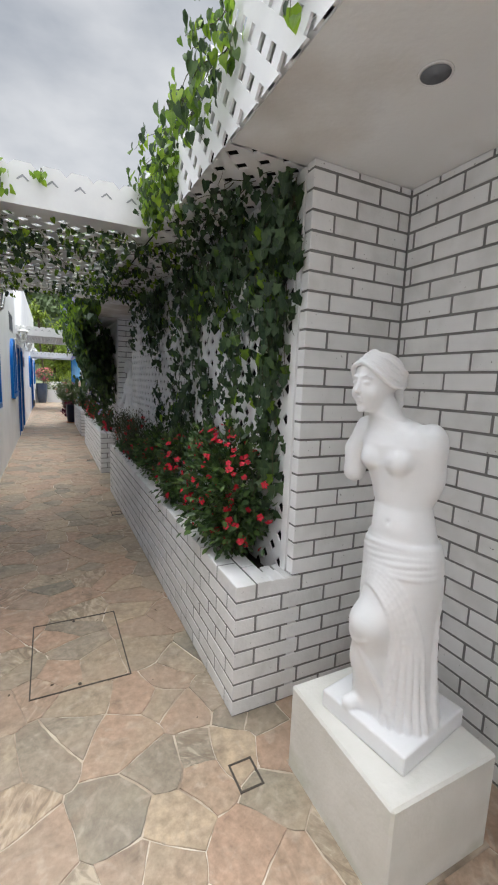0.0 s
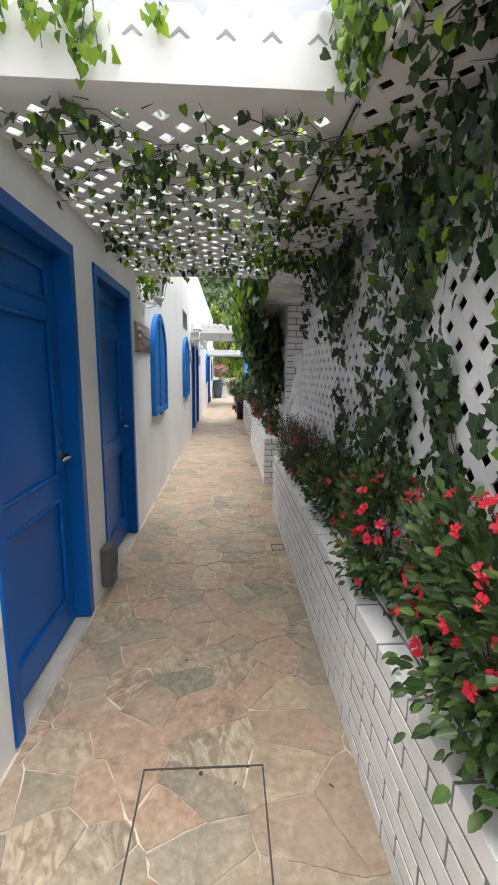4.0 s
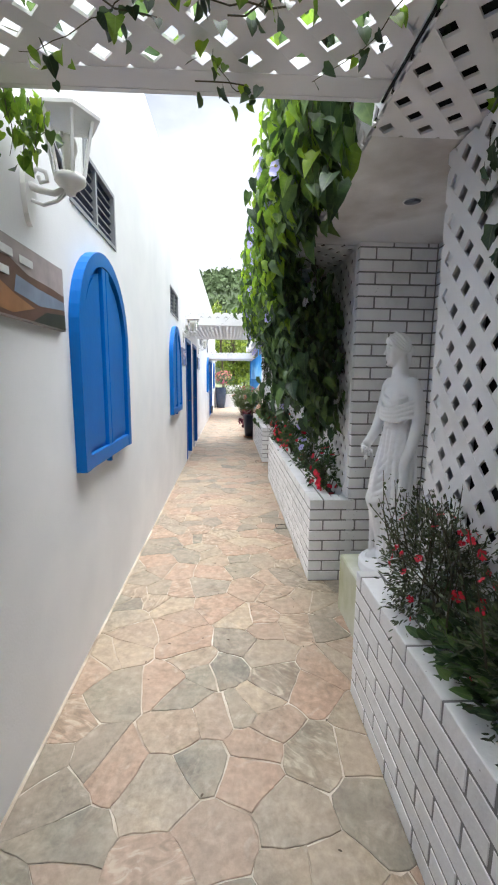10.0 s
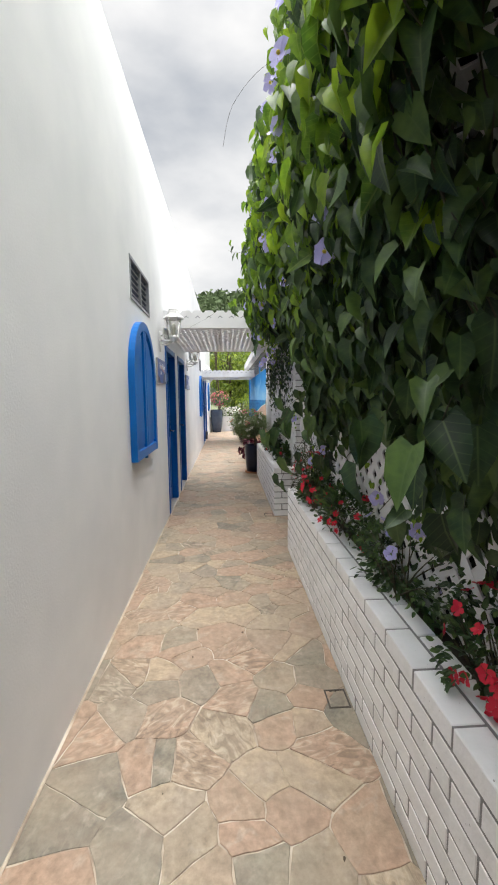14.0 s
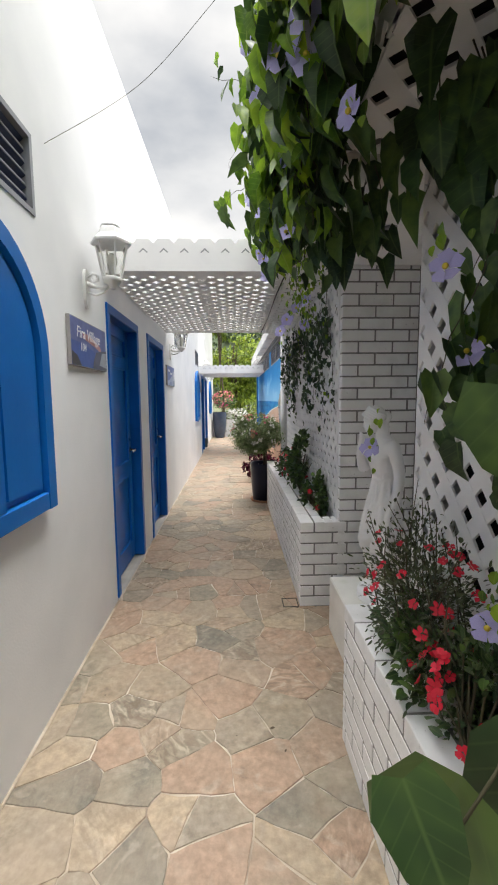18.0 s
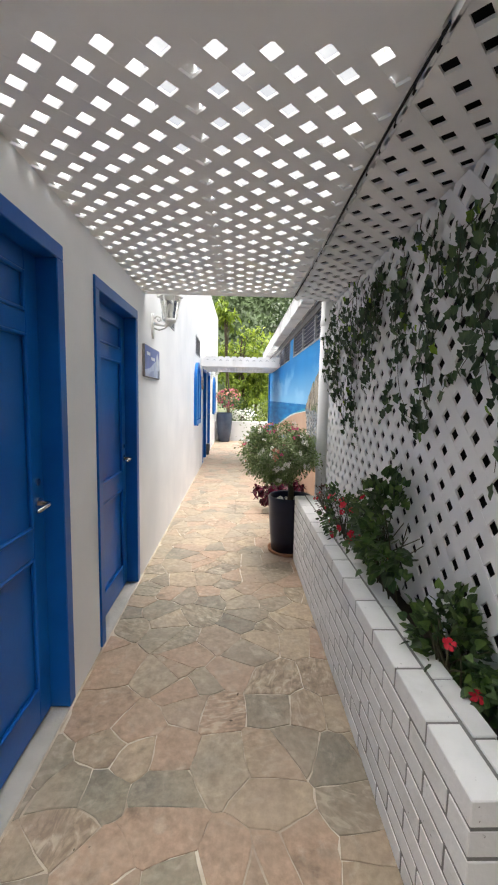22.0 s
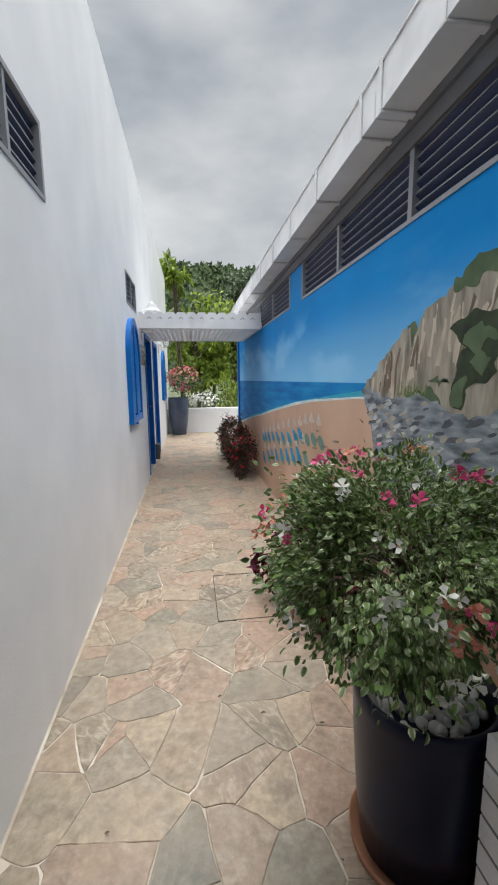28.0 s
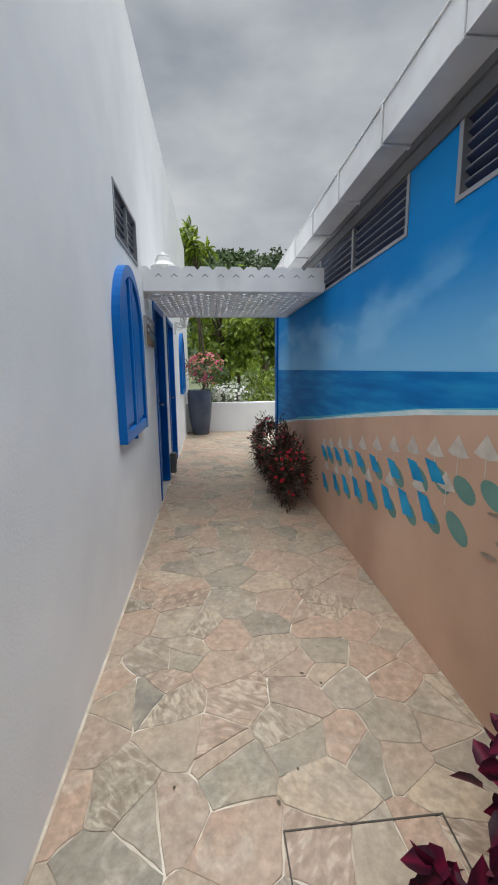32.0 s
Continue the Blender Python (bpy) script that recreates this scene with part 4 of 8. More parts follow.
def pergola(ya, yb, z=CEIL, x1=1.20, group="pergolas", shift=(0.03, 0.03)):
    """A lattice canopy across the passage, with a notched front board."""
    o = thing("pergola", (0.6, (ya + yb) / 2, z), "white lattice pergola roof spanning the passage", "pergola", group)
    lattice("x", "z", z, 0.0, x1, ya + 0.12, yb - 0.10, "", parent=o, shift=shift)
    part("front_strip", boxed(0.0, x1, ya + 0.02, ya + 0.12, z - 0.002, z + 0.014), LATTICE, o)
    part("back_strip", boxed(0.0, x1, yb - 0.10, yb, z - 0.002, z + 0.014), LATTICE, o)
    for yy, hgt in ((ya, 0.20), (yb - 0.018, 0.10)):
        bm = bmesh.new()
        zt = z + hgt
        n = int(x1 / HOLE)
        pts = [(0.0, z - 0.004), (x1, z - 0.004), (x1, zt)]
        for k in range(n - 1, -1, -1):
            c = (k + 0.5) * HOLE
            pts += [(c + 0.028, zt), (c, zt - 0.03), (c - 0.028, zt)] if hgt > 0.15 else []
        pts.append((0.0, zt))
        part("front_board" if hgt > 0.15 else "back_board", prism(bm, pts, "y", yy, yy + 0.018), LATTICE, o)
        if hgt > 0.15:
            for k in range(n):
                c = (k + 1.0) * HOLE
                part("notch_shade", prism(bmesh.new(), [(c - 0.03, zt - 0.085), (c, zt - 0.058), (c + 0.03, zt - 0.085), (c + 0.022, zt - 0.088), (c, zt - 0.070), (c - 0.022, zt - 0.088)],
                                          "y", yy - 0.0012, yy + 0.002), ALUMINIUM, o)
    part("wall_batten", boxed(0.0, 0.02, ya + 0.02, yb - 0.02, z + 0.0145, z + 0.05), LATTICE, o)
    part("edge_board", boxed(x1 - 0.008, x1 + 0.016, ya + 0.02, yb - 0.02, z + 0.0145, z + 0.075), LATTICE, o)
    for xx in (0.62, x1 - 0.03):
        part("joist", boxed(xx - 0.02, xx + 0.02, ya + 0.02, yb - 0.02, z + 0.0145, z + 0.06), LATTICE, o)
    return o


for (ya, yb), sh in zip(PERGOLAS, ((0.062, 0.046), (0.113, 0.079))):
    pergola(ya, yb, shift=sh)
pergola(18.58, 20.45, z=2.085, x1=1.59)
crack = thing("cable", (1.205, 4.2, CEIL), "thin black cable along the joint of the lattice soffits", "cable", "cables")
part("run", tube(bmesh.new(), [(1.208 + 0.006 * math.sin(3.1 * y), y, CEIL - 0.012) for y in np.linspace(3.02, 5.48, 16)], 0.0045, 6), BLACK, crack)
copy_thing(crack, pose(1.205, 12.31, CEIL))

# ---------------------------------------------------------------- mural wall
mural = part("wall_mural", pierced(bmesh.new(), MURAL_X, MURAL_X + 0.2, *MURAL_Y, -0.05, 2.46, [(14.0, 16.60, 2.09, 2.42), (17.03, 20.6, 2.09, 2.42)]),
             None)
tagged(mural, "plastered wall painted with a beach mural under blue sky", "wall", kind="structure")
# black wall added for the unlit room that shows between the louvres
ivy_free_wall("wall_mural_inner", (MURAL_X + 0.6, MURAL_X + 0.7, 13.9, 21.2, -0.05, 2.46), BLACK, "added black wall standing in for the unlit interior behind the louvres")
ivy_free_wall("wall_mural_return", (MURAL_X + 0.2, 5.0, 21.0, 21.2, -0.05, 2.46), STUCCO, "end wall of the mural building")
tagged(part("trim_eave", boxed(MURAL_X - 0.014, MURAL_X - 0.0006, 13.96, 21.19, 2.395, 2.462), EAVE), "dark grey board under the eaves", "trim", kind="structure")
tagged(part("trim_corner", boxed(MURAL_X - 0.03, MURAL_X + 0.2, 21.2, 21.36, -0.05, 2.46), BLUE_LIGHT), "blue painted corner strip of the mural wall", "trim", kind="structure")


def mural_paint(name, ramp, scale=3.0, stretch=(1, 1, 1), detail=5.0):
    return material(name, ramp, rough=0.6, scale=scale, detail=detail, bump=0.15, bump_scale=70, stretch=stretch, distance=0.004, spec=0.15)


def painted(name, pts, mat, k, parent=mural):
    """A flat patch of the mural, a paint layer thick; points are (y, z)."""
    x = MURAL_X - 0.0012 * k
    return part(name, prism(bmesh.new(), pts, "x", x - 0.0006, x), mat, parent)


SEA = mural_paint("mural_sea", [(0.25, (0.003, 0.11, 0.36)), (0.5, (0.006, 0.19, 0.50)), (0.8, (0.03, 0.33, 0.62))], 3.0, (1, 0.5, 5))
SHALLOW = mural_paint("mural_shallows", [(0.3, (0.03, 0.34, 0.50)), (0.7, (0.16, 0.52, 0.60))], 4.0, (1, 0.6, 4))
FOAM = mural_paint("mural_foam", [(0.3, (0.42, 0.62, 0.66)), (0.7, (0.72, 0.80, 0.78))], 5.0, (1, 1, 5))
SAND = mural_paint("mural_sand", [(0.25, (0.46, 0.29, 0.20)), (0.55, (0.58, 0.38, 0.27)), (0.85, (0.66, 0.46, 0.34))], 1.6)
ROCK = mural_paint("mural_cliff", [(0.25, (0.13, 0.12, 0.105)), (0.45, (0.29, 0.255, 0.205)), (0.7, (0.44, 0.39, 0.32)), (0.9, (0.56, 0.51, 0.44))], 9.0, (1, 2.6, 0.6), 9)
ROCK_B = mural_paint("mural_boulders", [(0.28, (0.07, 0.085, 0.10)), (0.5, (0.22, 0.25, 0.28)), (0.75, (0.44, 0.47, 0.50))], 10.0, (1, 0.7, 2.8), 9)
MOSS = mural_paint("mural_moss", [(0.3, (0.06, 0.09, 0.05)), (0.7, (0.13, 0.18, 0.10))], 6.0)
MOSS_D = mural_paint("mural_cave", [(0.3, (0.028, 0.035, 0.022)), (0.7, (0.075, 0.10, 0.055))], 9.0)
GRASS = mural_paint("mural_grass", [(0.3, (0.12, 0.17, 0.05)), (0.7, (0.22, 0.27, 0.11))], 9.0)
RIB = mural_paint("mural_pale_rib", [(0.3, (0.40, 0.33, 0.25)), (0.7, (0.58, 0.50, 0.41))], 14.0, (1, 2, 0.7))
CLEFT = mural_paint("mural_dark_cleft", [(0.3, (0.12, 0.09, 0.065)), (0.7, (0.22, 0.17, 0.13))], 14.0, (1, 2, 0.7))
STONE_L = mural_paint("mural_pale_stone", [(0.3, (0.38, 0.39, 0.40)), (0.7, (0.55, 0.55, 0.55))], 18.0)
STONE_M = mural_paint("mural_grey_stone", [(0.3, (0.20, 0.22, 0.24)), (0.7, (0.34, 0.36, 0.38))], 18.0)
STONE_D = mural_paint("mural_dark_stone", [(0.3, (0.07, 0.075, 0.085)), (0.7, (0.14, 0.15, 0.16))], 18.0)
STONE_T = mural_paint("mural_tan_stone", [(0.3, (0.30, 0.26, 0.21)), (0.7, (0.45, 0.40, 0.33))], 18.0)
CLOTH = mural_paint("mural_lounger", [(0.3, (0.01, 0.20, 0.42)), (0.7, (0.03, 0.34, 0.58))], 6.0)
SHADE_G = mural_paint("mural_shadow_green", [(0.3, (0.12, 0.24, 0.21)), (0.7, (0.17, 0.30, 0.26))], 6.0)
STRAW = mural_paint("mural_straw", [(0.3, (0.46, 0.41, 0.35)), (0.7, (0.64, 0.59, 0.52))], 14.0)
BUOY = mural_paint("mural_pebbles", [(0.3, (0.16, 0.12, 0.09)), (0.7, (0.36, 0.29, 0.23))], 16.0)

ml = lambda v: 0.02 * math.sin(3.0 * v) + 0.012 * math.sin(7.3 * v + 1)  # noqa: E731


def ragged(pts, amount, seed, step=0.035):
    """An outline with a brush-worked, uneven edge."""
    out = []
    for p, q in zip(pts, pts[1:] + pts[:1]):
        n = max(1, int(math.dist(p, q) / step))
        for k in range(n):
            u, v = p[0] + (q[0] - p[0]) * k / n, p[1] + (q[1] - p[1]) * k / n
            out.append((u + amount * noise.noise(Vector((u * 17, v * 17, seed))), v + amount * noise.noise(Vector((u * 17, v * 17, seed + 9)))))
    return [(min(max(u, 13.958), 21.195), min(max(v, 0.0), 2.08)) for u, v in out]


def sky_paint():
    """Blue that pales towards the horizon, with soft brushed clouds."""
    m = material("mural_sky_paint", [(0.3, (0.0, 0.20, 0.55)), (0.7, (0.002, 0.25, 0.63))], rough=0.6, scale=1.4, bump=0.15, bump_scale=70, distance=0.004, spec=0.12)
    n, l = m.node_tree.nodes, m.node_tree.links
    b = n["Principled BSDF"]
    base = b.inputs["Base Color"].links[0].from_socket
    tc = n.new("ShaderNodeTexCoord")
    sp = n.new("ShaderNodeSeparateXYZ"); l.new(tc.outputs["Object"], sp.inputs[0])
    mp = n.new("ShaderNodeMapping"); mp.inputs["Scale"].default_value = (1, 0.55, 1.7); mp.inputs["Rotation"].default_value = (radians(22), 0, 0)
    l.new(tc.outputs["Object"], mp.inputs["Vector"])
    nz = n.new("ShaderNodeTexNoise"); nz.inputs["Scale"].default_value = 1.7; nz.inputs["Detail"].default_value = 5.0; nz.inputs["Roughness"].default_value = 0.45
    l.new(mp.outputs[0], nz.inputs["Vector"])
    hz = n.new("ShaderNodeMapRange"); hz.interpolation_type = "SMOOTHSTEP"
    hz.inputs["From Min"].default_value, hz.inputs["From Max"].default_value = 1.95, 1.36
    l.new(sp.outputs["Z"], hz.inputs["Value"])
    m1 = n.new("ShaderNodeMix"); m1.data_type = "RGBA"; m1.inputs["B"].default_value = (0.22, 0.52, 0.80, 1)
    l.new(hz.outputs[0], m1.inputs["Factor"]); l.new(base, m1.inputs["A"])
    up = n.new("ShaderNodeMapRange"); up.inputs["From Min"].default_value, up.inputs["From Max"].default_value = 2.0, 1.75
    l.new(sp.outputs["Z"], up.inputs["Value"])
    cl = n.new("ShaderNodeMapRange"); cl.interpolation_type = "SMOOTHSTEP"
    cl.inputs["From Min"].default_value, cl.inputs["From Max"].default_value, cl.inputs["To Max"].default_value = 0.50, 0.66, 0.55
    l.new(nz.outputs["Fac"], cl.inputs["Value"])
    mu = n.new("ShaderNodeMath"); mu.operation = "MULTIPLY"; l.new(cl.outputs[0], mu.inputs[0]); l.new(up.outputs[0], mu.inputs[1])
    m2 = n.new("ShaderNodeMix"); m2.data_type = "RGBA"; m2.inputs["B"].default_value = (0.30, 0.60, 0.84, 1)
    l.new(mu.outputs[0], m2.inputs["Factor"]); l.new(m1.outputs["Result"], m2.inputs["A"])
    l.new(m2.outputs["Result"], b.inputs["Base Color"])
    return m


mural.data.materials.append(sky_paint())
painted("painted_sea", [(21.19, 0.6), (13.96, 0.9), (13.96, 1.39), (21.19, 1.39)], SEA, 3)
shore = [(21.19, 0.55), (20.2, 0.70), (19.6, 0.80), (18.8, 0.90), (17.8, 1.04), (16.8, 1.17), (16.2, 1.235), (15.3, 1.30), (13.96, 1.30)]
painted("painted_shallows", [(13.96, 0.95), (21.19, 0.45), *[(y, z + 0.038 + 0.5 * ml(y)) for y, z in shore]], SHALLOW, 3.5)
painted("painted_foam", [(13.96, 0.95), (21.19, 0.45), *[(y, z + 0.022 + 0.4 * ml(2 * y)) for y, z in shore]], FOAM, 4)
painted("painted_sand", [(13.96, 0.0), (21.19, 0.0), *shore], SAND, 5)
CLIFF_LINE = [(15.26, 1.36), (15.12, 1.45), (15.02, 1.51), (14.90, 1.585), (14.80, 1.645), (14.765, 1.64), (14.75, 1.56), (14.66, 1.69), (14.56, 1.72), (14.47, 1.755), (14.37, 1.79), (14.22, 1.81), (13.96, 1.86)]
cliff_top = lambda y: float(np.interp(-y, [-p[0] for p in CLIFF_LINE], [p[1] for p in CLIFF_LINE]))  # noqa: E731
painted("painted_cliff", ragged([(13.96, 1.10), (14.90, 1.20), (15.16, 1.30), *CLIFF_LINE], 0.03, 3, 0.016), ROCK, 6)
painted("painted_moss", ragged([(14.48, 1.75), (14.455, 1.785), (14.37, 1.812), (14.22, 1.84), (13.96, 1.89), (13.96, 1.80), (14.21, 1.765), (14.31, 1.75), (14.40, 1.738)], 0.04, 21, 0.014), MOSS, 7.0)
painted("painted_moss", ragged([(14.79, 1.65), (14.72, 1.66), (14.70, 1.60), (14.755, 1.545)], 0.02, 22, 0.014), MOSS, 5.9)
crng = np.random.default_rng(17)
for k in range(46):                     # upright strata, pale ribs and dark clefts in turn
    y = crng.uniform(14.0, 15.12)
    top = cliff_top(y) - (0.07 if y < 14.45 else 0.012) - crng.uniform(0, 0.10)
    low = max(1.27, top - crng.uniform(0.07, 0.26))
    w, lean = crng.uniform(0.006, 0.017), crng.uniform(0.0, 0.05)
    if top > low + 0.03:
        painted("painted_rib" if k % 3 else "painted_cleft", ragged([(y + lean - w, low), (y + lean + w, low), (y + 0.6 * w, top), (y - 0.5 * w, top - 0.01)], 0.018, 50 + k), RIB if k % 3 else CLEFT, 6.1 + 0.015 * k)
painted("painted_cave", ragged([(14.48, 1.605), (14.41, 1.632), (14.29, 1.640), (14.16, 1.635), (13.98, 1.61), (13.98, 1.50), (14.10, 1.46), (14.237, 1.50), (14.22, 1.43), (14.27, 1.41), (14.35, 1.37), (14.385, 1.297), (14.462, 1.324),
                                (14.437, 1.40), (14.42, 1.472), (14.375, 1.52), (14.405, 1.552)], 0.03, 24, 0.014), MOSS_D, 7.2)
for k, (y, z, w, h) in enumerate(((14.31, 1.555, 0.075, 0.040), (14.30, 1.475, 0.055, 0.045), (14.40, 1.36, 0.035, 0.045), (14.10, 1.56, 0.08, 0.035), (14.52, 1.405, 0.07, 0.014), (14.66, 1.352, 0.12, 0.020), (14.55, 1.335, 0.05, 0.018))):
    painted("painted_moss", ragged([(y + w * math.cos(a), z + h * math.sin(a)) for a in np.linspace(0, 6.28, 14, endpoint=False)], 0.05, 30 + k, 0.014), MOSS, 7.4 + 0.06 * k)
for k in range(9):                      # grass hanging over the foot of the cliff
    y = 14.84 - 0.028 * k
    painted("painted_grass", ragged([(y - 0.007, 1.335), (y + 0.008, 1.335), (y + 0.006, 1.385 + 0.02 * (k % 2)), (y - 0.004, 1.38)], 0.012, 80 + k), GRASS, 7.9 + 0.01 * k)
painted("painted_boulders", ragged([(13.96, 0.62), (14.9, 0.80), (15.06, 0.97), (15.10, 1.14), (15.20, 1.27), (15.27, 1.365), (15.15, 1.35), (15.04, 1.325), (14.80, 1.335), (14.60, 1.33), (14.46, 1.295), (14.34, 1.275), (14.16, 1.315), (13.96, 1.30)], 0.035, 7), ROCK_B, 8)
for k in range(230):                    # single stones in the scree
    y = crng.uniform(13.99, 15.16)
    hi = float(np.interp(-y, (-15.25, -15.04, -14.6, -14.34, -14.0), (1.34, 1.31, 1.31, 1.26, 1.28)))
    z = crng.uniform(max(0.70, float(np.interp(-y, (-15.2, -15.05, -14.9, -14.0), (1.27, 1.05, 0.86, 0.68)))), hi)
    w, h = crng.uniform(0.016, 0.046), crng.uniform(0.006, 0.014)
    painted("painted_stone", ragged([(y + w * math.cos(a), z + h * math.sin(a) - 0.25 * w * math.cos(a)) for a in np.linspace(0, 6.28, 9, endpoint=False)], 0.008, 100 + k, 0.03), (STONE_L, STONE_M, STONE_D, STONE_T)[k % 4], 8.1 + 0.004 * k)
rng = np.random.default_rng(5)
for k in range(17):
    y, z = 15.3 + 1.0 * (k / 17) + rng.uniform(-0.1, 0.1), 0.62 + 0.42 * ((k * 7) % 17) / 17
    w, h = rng.uniform(0.03, 0.075), rng.uniform(0.008, 0.018)
    painted("painted_pebbles", [(y + w * math.cos(t), z + h * math.sin(t) - 0.12 * w * math.cos(t)) for t in np.linspace(0, 6.28, 8, endpoint=False)], BUOY, 8.5 + 0.04 * k)
lay_z = {"p1": ((16.27, 16.6, 17.04, 17.38, 18.51), (1.10, 1.04, 0.975, 0.92, 0.72)), "l1": ((16.59, 16.77, 17.03, 17.74, 18.5), (0.925, 0.885, 0.83, 0.745, 0.64)),
         "p2": ((16.47, 16.73, 17.09, 18.1, 18.5), (0.91, 0.83, 0.755, 0.57, 0.52)), "l2": ((16.64, 17.0, 17.54, 17.91, 18.5), (0.725, 0.65, 0.56, 0.49, 0.36))}
ROWS = (("p1", "parasol", (16.06, 16.25, 16.43, 16.61, 16.82, 17.04, 17.28, 17.53, 17.78, 18.03, 18.28, 18.5)), ("l1", "lounger", (16.60, 16.78, 17.03, 17.31, 17.58, 17.84, 18.1, 18.32, 18.5)),
        ("p2", "parasol", (16.50, 16.74, 17.07, 17.4, 17.75, 18.1, 18.4)), ("l2", "lounger", (16.65, 16.87, 17.10, 17.36, 17.62, 17.87, 18.12, 18.45)))
k = 0
for key, sort, ys in ROWS:
    for y in ys:
        z = float(np.interp(y, *lay_z[key]))
        k += 1
        if sort == "parasol":
            s = 0.070 if key == "p1" else 0.064
            painted("painted_parasol", [(y - 1.12 * s, z - 0.42 * s), (y - 0.3 * s, z - 0.60 * s), (y + 0.5 * s, z - 0.58 * s), (y + 1.1 * s, z - 0.40 * s), (y + 0.08 * s, z + 0.78 * s)], STRAW, 6.3 + 0.03 * k)
            painted("painted_pole", [(y - 0.003, z - 1.7 * s), (y + 0.003, z - 1.7 * s), (y + 0.003, z - 0.5 * s), (y - 0.003, z - 0.5 * s)], STRAW, 6.0 + 0.005 * k)
            if key == "p1" and y < 16.5:
                painted("painted_shadow", [(y - 0.06 + 0.08 * math.cos(a), z - 0.17 + 0.05 * math.sin(a) + 0.02 * math.cos(a)) for a in np.linspace(0, 6.28, 16, endpoint=False)], SHADE_G, 5.5 + 0.02 * k)
        else:
            h = 0.05 if key == "l1" else 0.066
            painted("painted_lounger", [(y + 0.095, z + h), (y - 0.005, z + h * 0.94), (y - 0.10, z - 0.72 * h), (y + 0.015, z - h)], CLOTH, 7.6 + 0.04 * k)
            painted("painted_shadow", [(y - 0.055 + 0.075 * math.cos(a), z - 0.55 * h + 0.05 * math.sin(a) + 0.025 * math.cos(a)) for a in np.linspace(0, 6.28, 14, endpoint=False)], SHADE_G, 5.3 + 0.02 * k)
painted("painted_shadow", [(16.40 + 0.085 * math.cos(a), 0.72 + 0.055 * math.sin(a) + 0.03 * math.cos(a)) for a in np.linspace(0, 6.28, 16, endpoint=False)], SHADE_G, 6.2)


def louvre_band(n, ya, yb, mullions):
    w = thing(f"window_{n}", (MURAL_X, (ya + yb) / 2, 2.09), "long band of navy louvres with grey mullions above the mural", "window", "louvre bands", "structure")
    z0, z1 = 2.09, 2.42
    bm = bmesh.new()
    for args in ((ya, ya + 0.03, z0, z1), (yb - 0.03, yb, z0, z1), (ya + 0.03, yb - 0.03, z0, z0 + 0.02), (ya + 0.03, yb - 0.03, z1 - 0.02, z1)):
        box(bm, MURAL_X - 0.006, MURAL_X + 0.08, *args)
    part("window_frame", bm, ALUMINIUM, w)
    for m in mullions:
        part("mullion", boxed(MURAL_X - 0.002, MURAL_X + 0.07, m - 0.018, m + 0.018, z0 + 0.02, z1 - 0.02), ALUMINIUM, w)
    ends = [ya + 0.03, *[v for m in mullions for v in (m - 0.018, m + 0.018)], yb - 0.03]
    for a, b in zip(ends[::2], ends[1::2]):
        for k in range(6):
            z = z0 + 0.02 + (z1 - z0 - 0.04) * (k + 0.5) / 6
            bm = boxed(-0.032, 0.032, a + 0.001, b - 0.001, -0.003, 0.003)
            bmesh.ops.rotate(bm, cent=(0, 0, 0), matrix=Matrix.Rotation(radians(38), 3, "Y"), verts=bm.verts[:])
            bmesh.ops.translate(bm, vec=(MURAL_X + 0.04, 0, z), verts=bm.verts[:])
            part("slat", bm, BLUE_DARK, w)
            part("slat_edge", boxed(MURAL_X + 0.0125, MURAL_X + 0.0155, a + 0.001, b - 0.001, z - 0.024, z - 0.019), ALUMINIUM, w)


louvre_band(5, 14.0, 16.60, (14.83, 15.73))
louvre_band(6, 17.03, 20.6, (17.9, 18.8, 19.7))

eave = tagged(part("eave_board", boxed(1.58, MURAL_X + 0.3, 13.95, 21.6, 2.462, 2.56), EAVE), "grey eave boards under the gutter", "eave", kind="structure")
tagged(part("roof_mural", prism(bmesh.new(), [(1.60, 2.66), (1.60, 2.70), (6.0, 4.2), (6.0, 4.16)], "y", 13.95, 21.8), EAVE), "sloping roof behind the gutter", "roof", kind="structure")
gutter = thing("gutter", (1.51, 17.8, 2.5), "white box gutter with strap brackets along the eave", "gutter")
part("trough", prism(bmesh.new(), [(1.435, 2.50), (1.595, 2.50), (1.595, 2.66), (1.588, 2.66), (1.588, 2.508), (1.442, 2.508), (1.442, 2.672), (1.435, 2.672)], "y", 13.98, 21.8), GUTTER, gutter)
part("lip", boxed(1.428, 1.442, 13.98, 21.8, 2.673, 2.686, bevel=0.003), GUTTER, gutter)
part("end_cap", boxed(1.436, 1.596, 13.974, 13.979, 2.50, 2.67), GUTTER, gutter)
for y in (14.35, 14.78, 14.98, 15.65, 16.33, 17.0, 17.7, 18.4, 19.1, 19.8, 20.5, 21.2):
    b = part("bracket", boxed(1.426, 1.434, y - 0.014, y + 0.014, 2.492, 2.69, bevel=0.002), GUTTER, gutter)
    part("strap", boxed(1.427, 1.605, y - 0.016, y + 0.016, 2.486, 2.4985, bevel=0.002), GUTTER, b)
for y in (14.88,):
    part("joint_sleeve", boxed(1.4305, 1.5995, y - 0.05, y + 0.05, 2.494, 2.6, bevel=0.002), GUTTER, gutter)

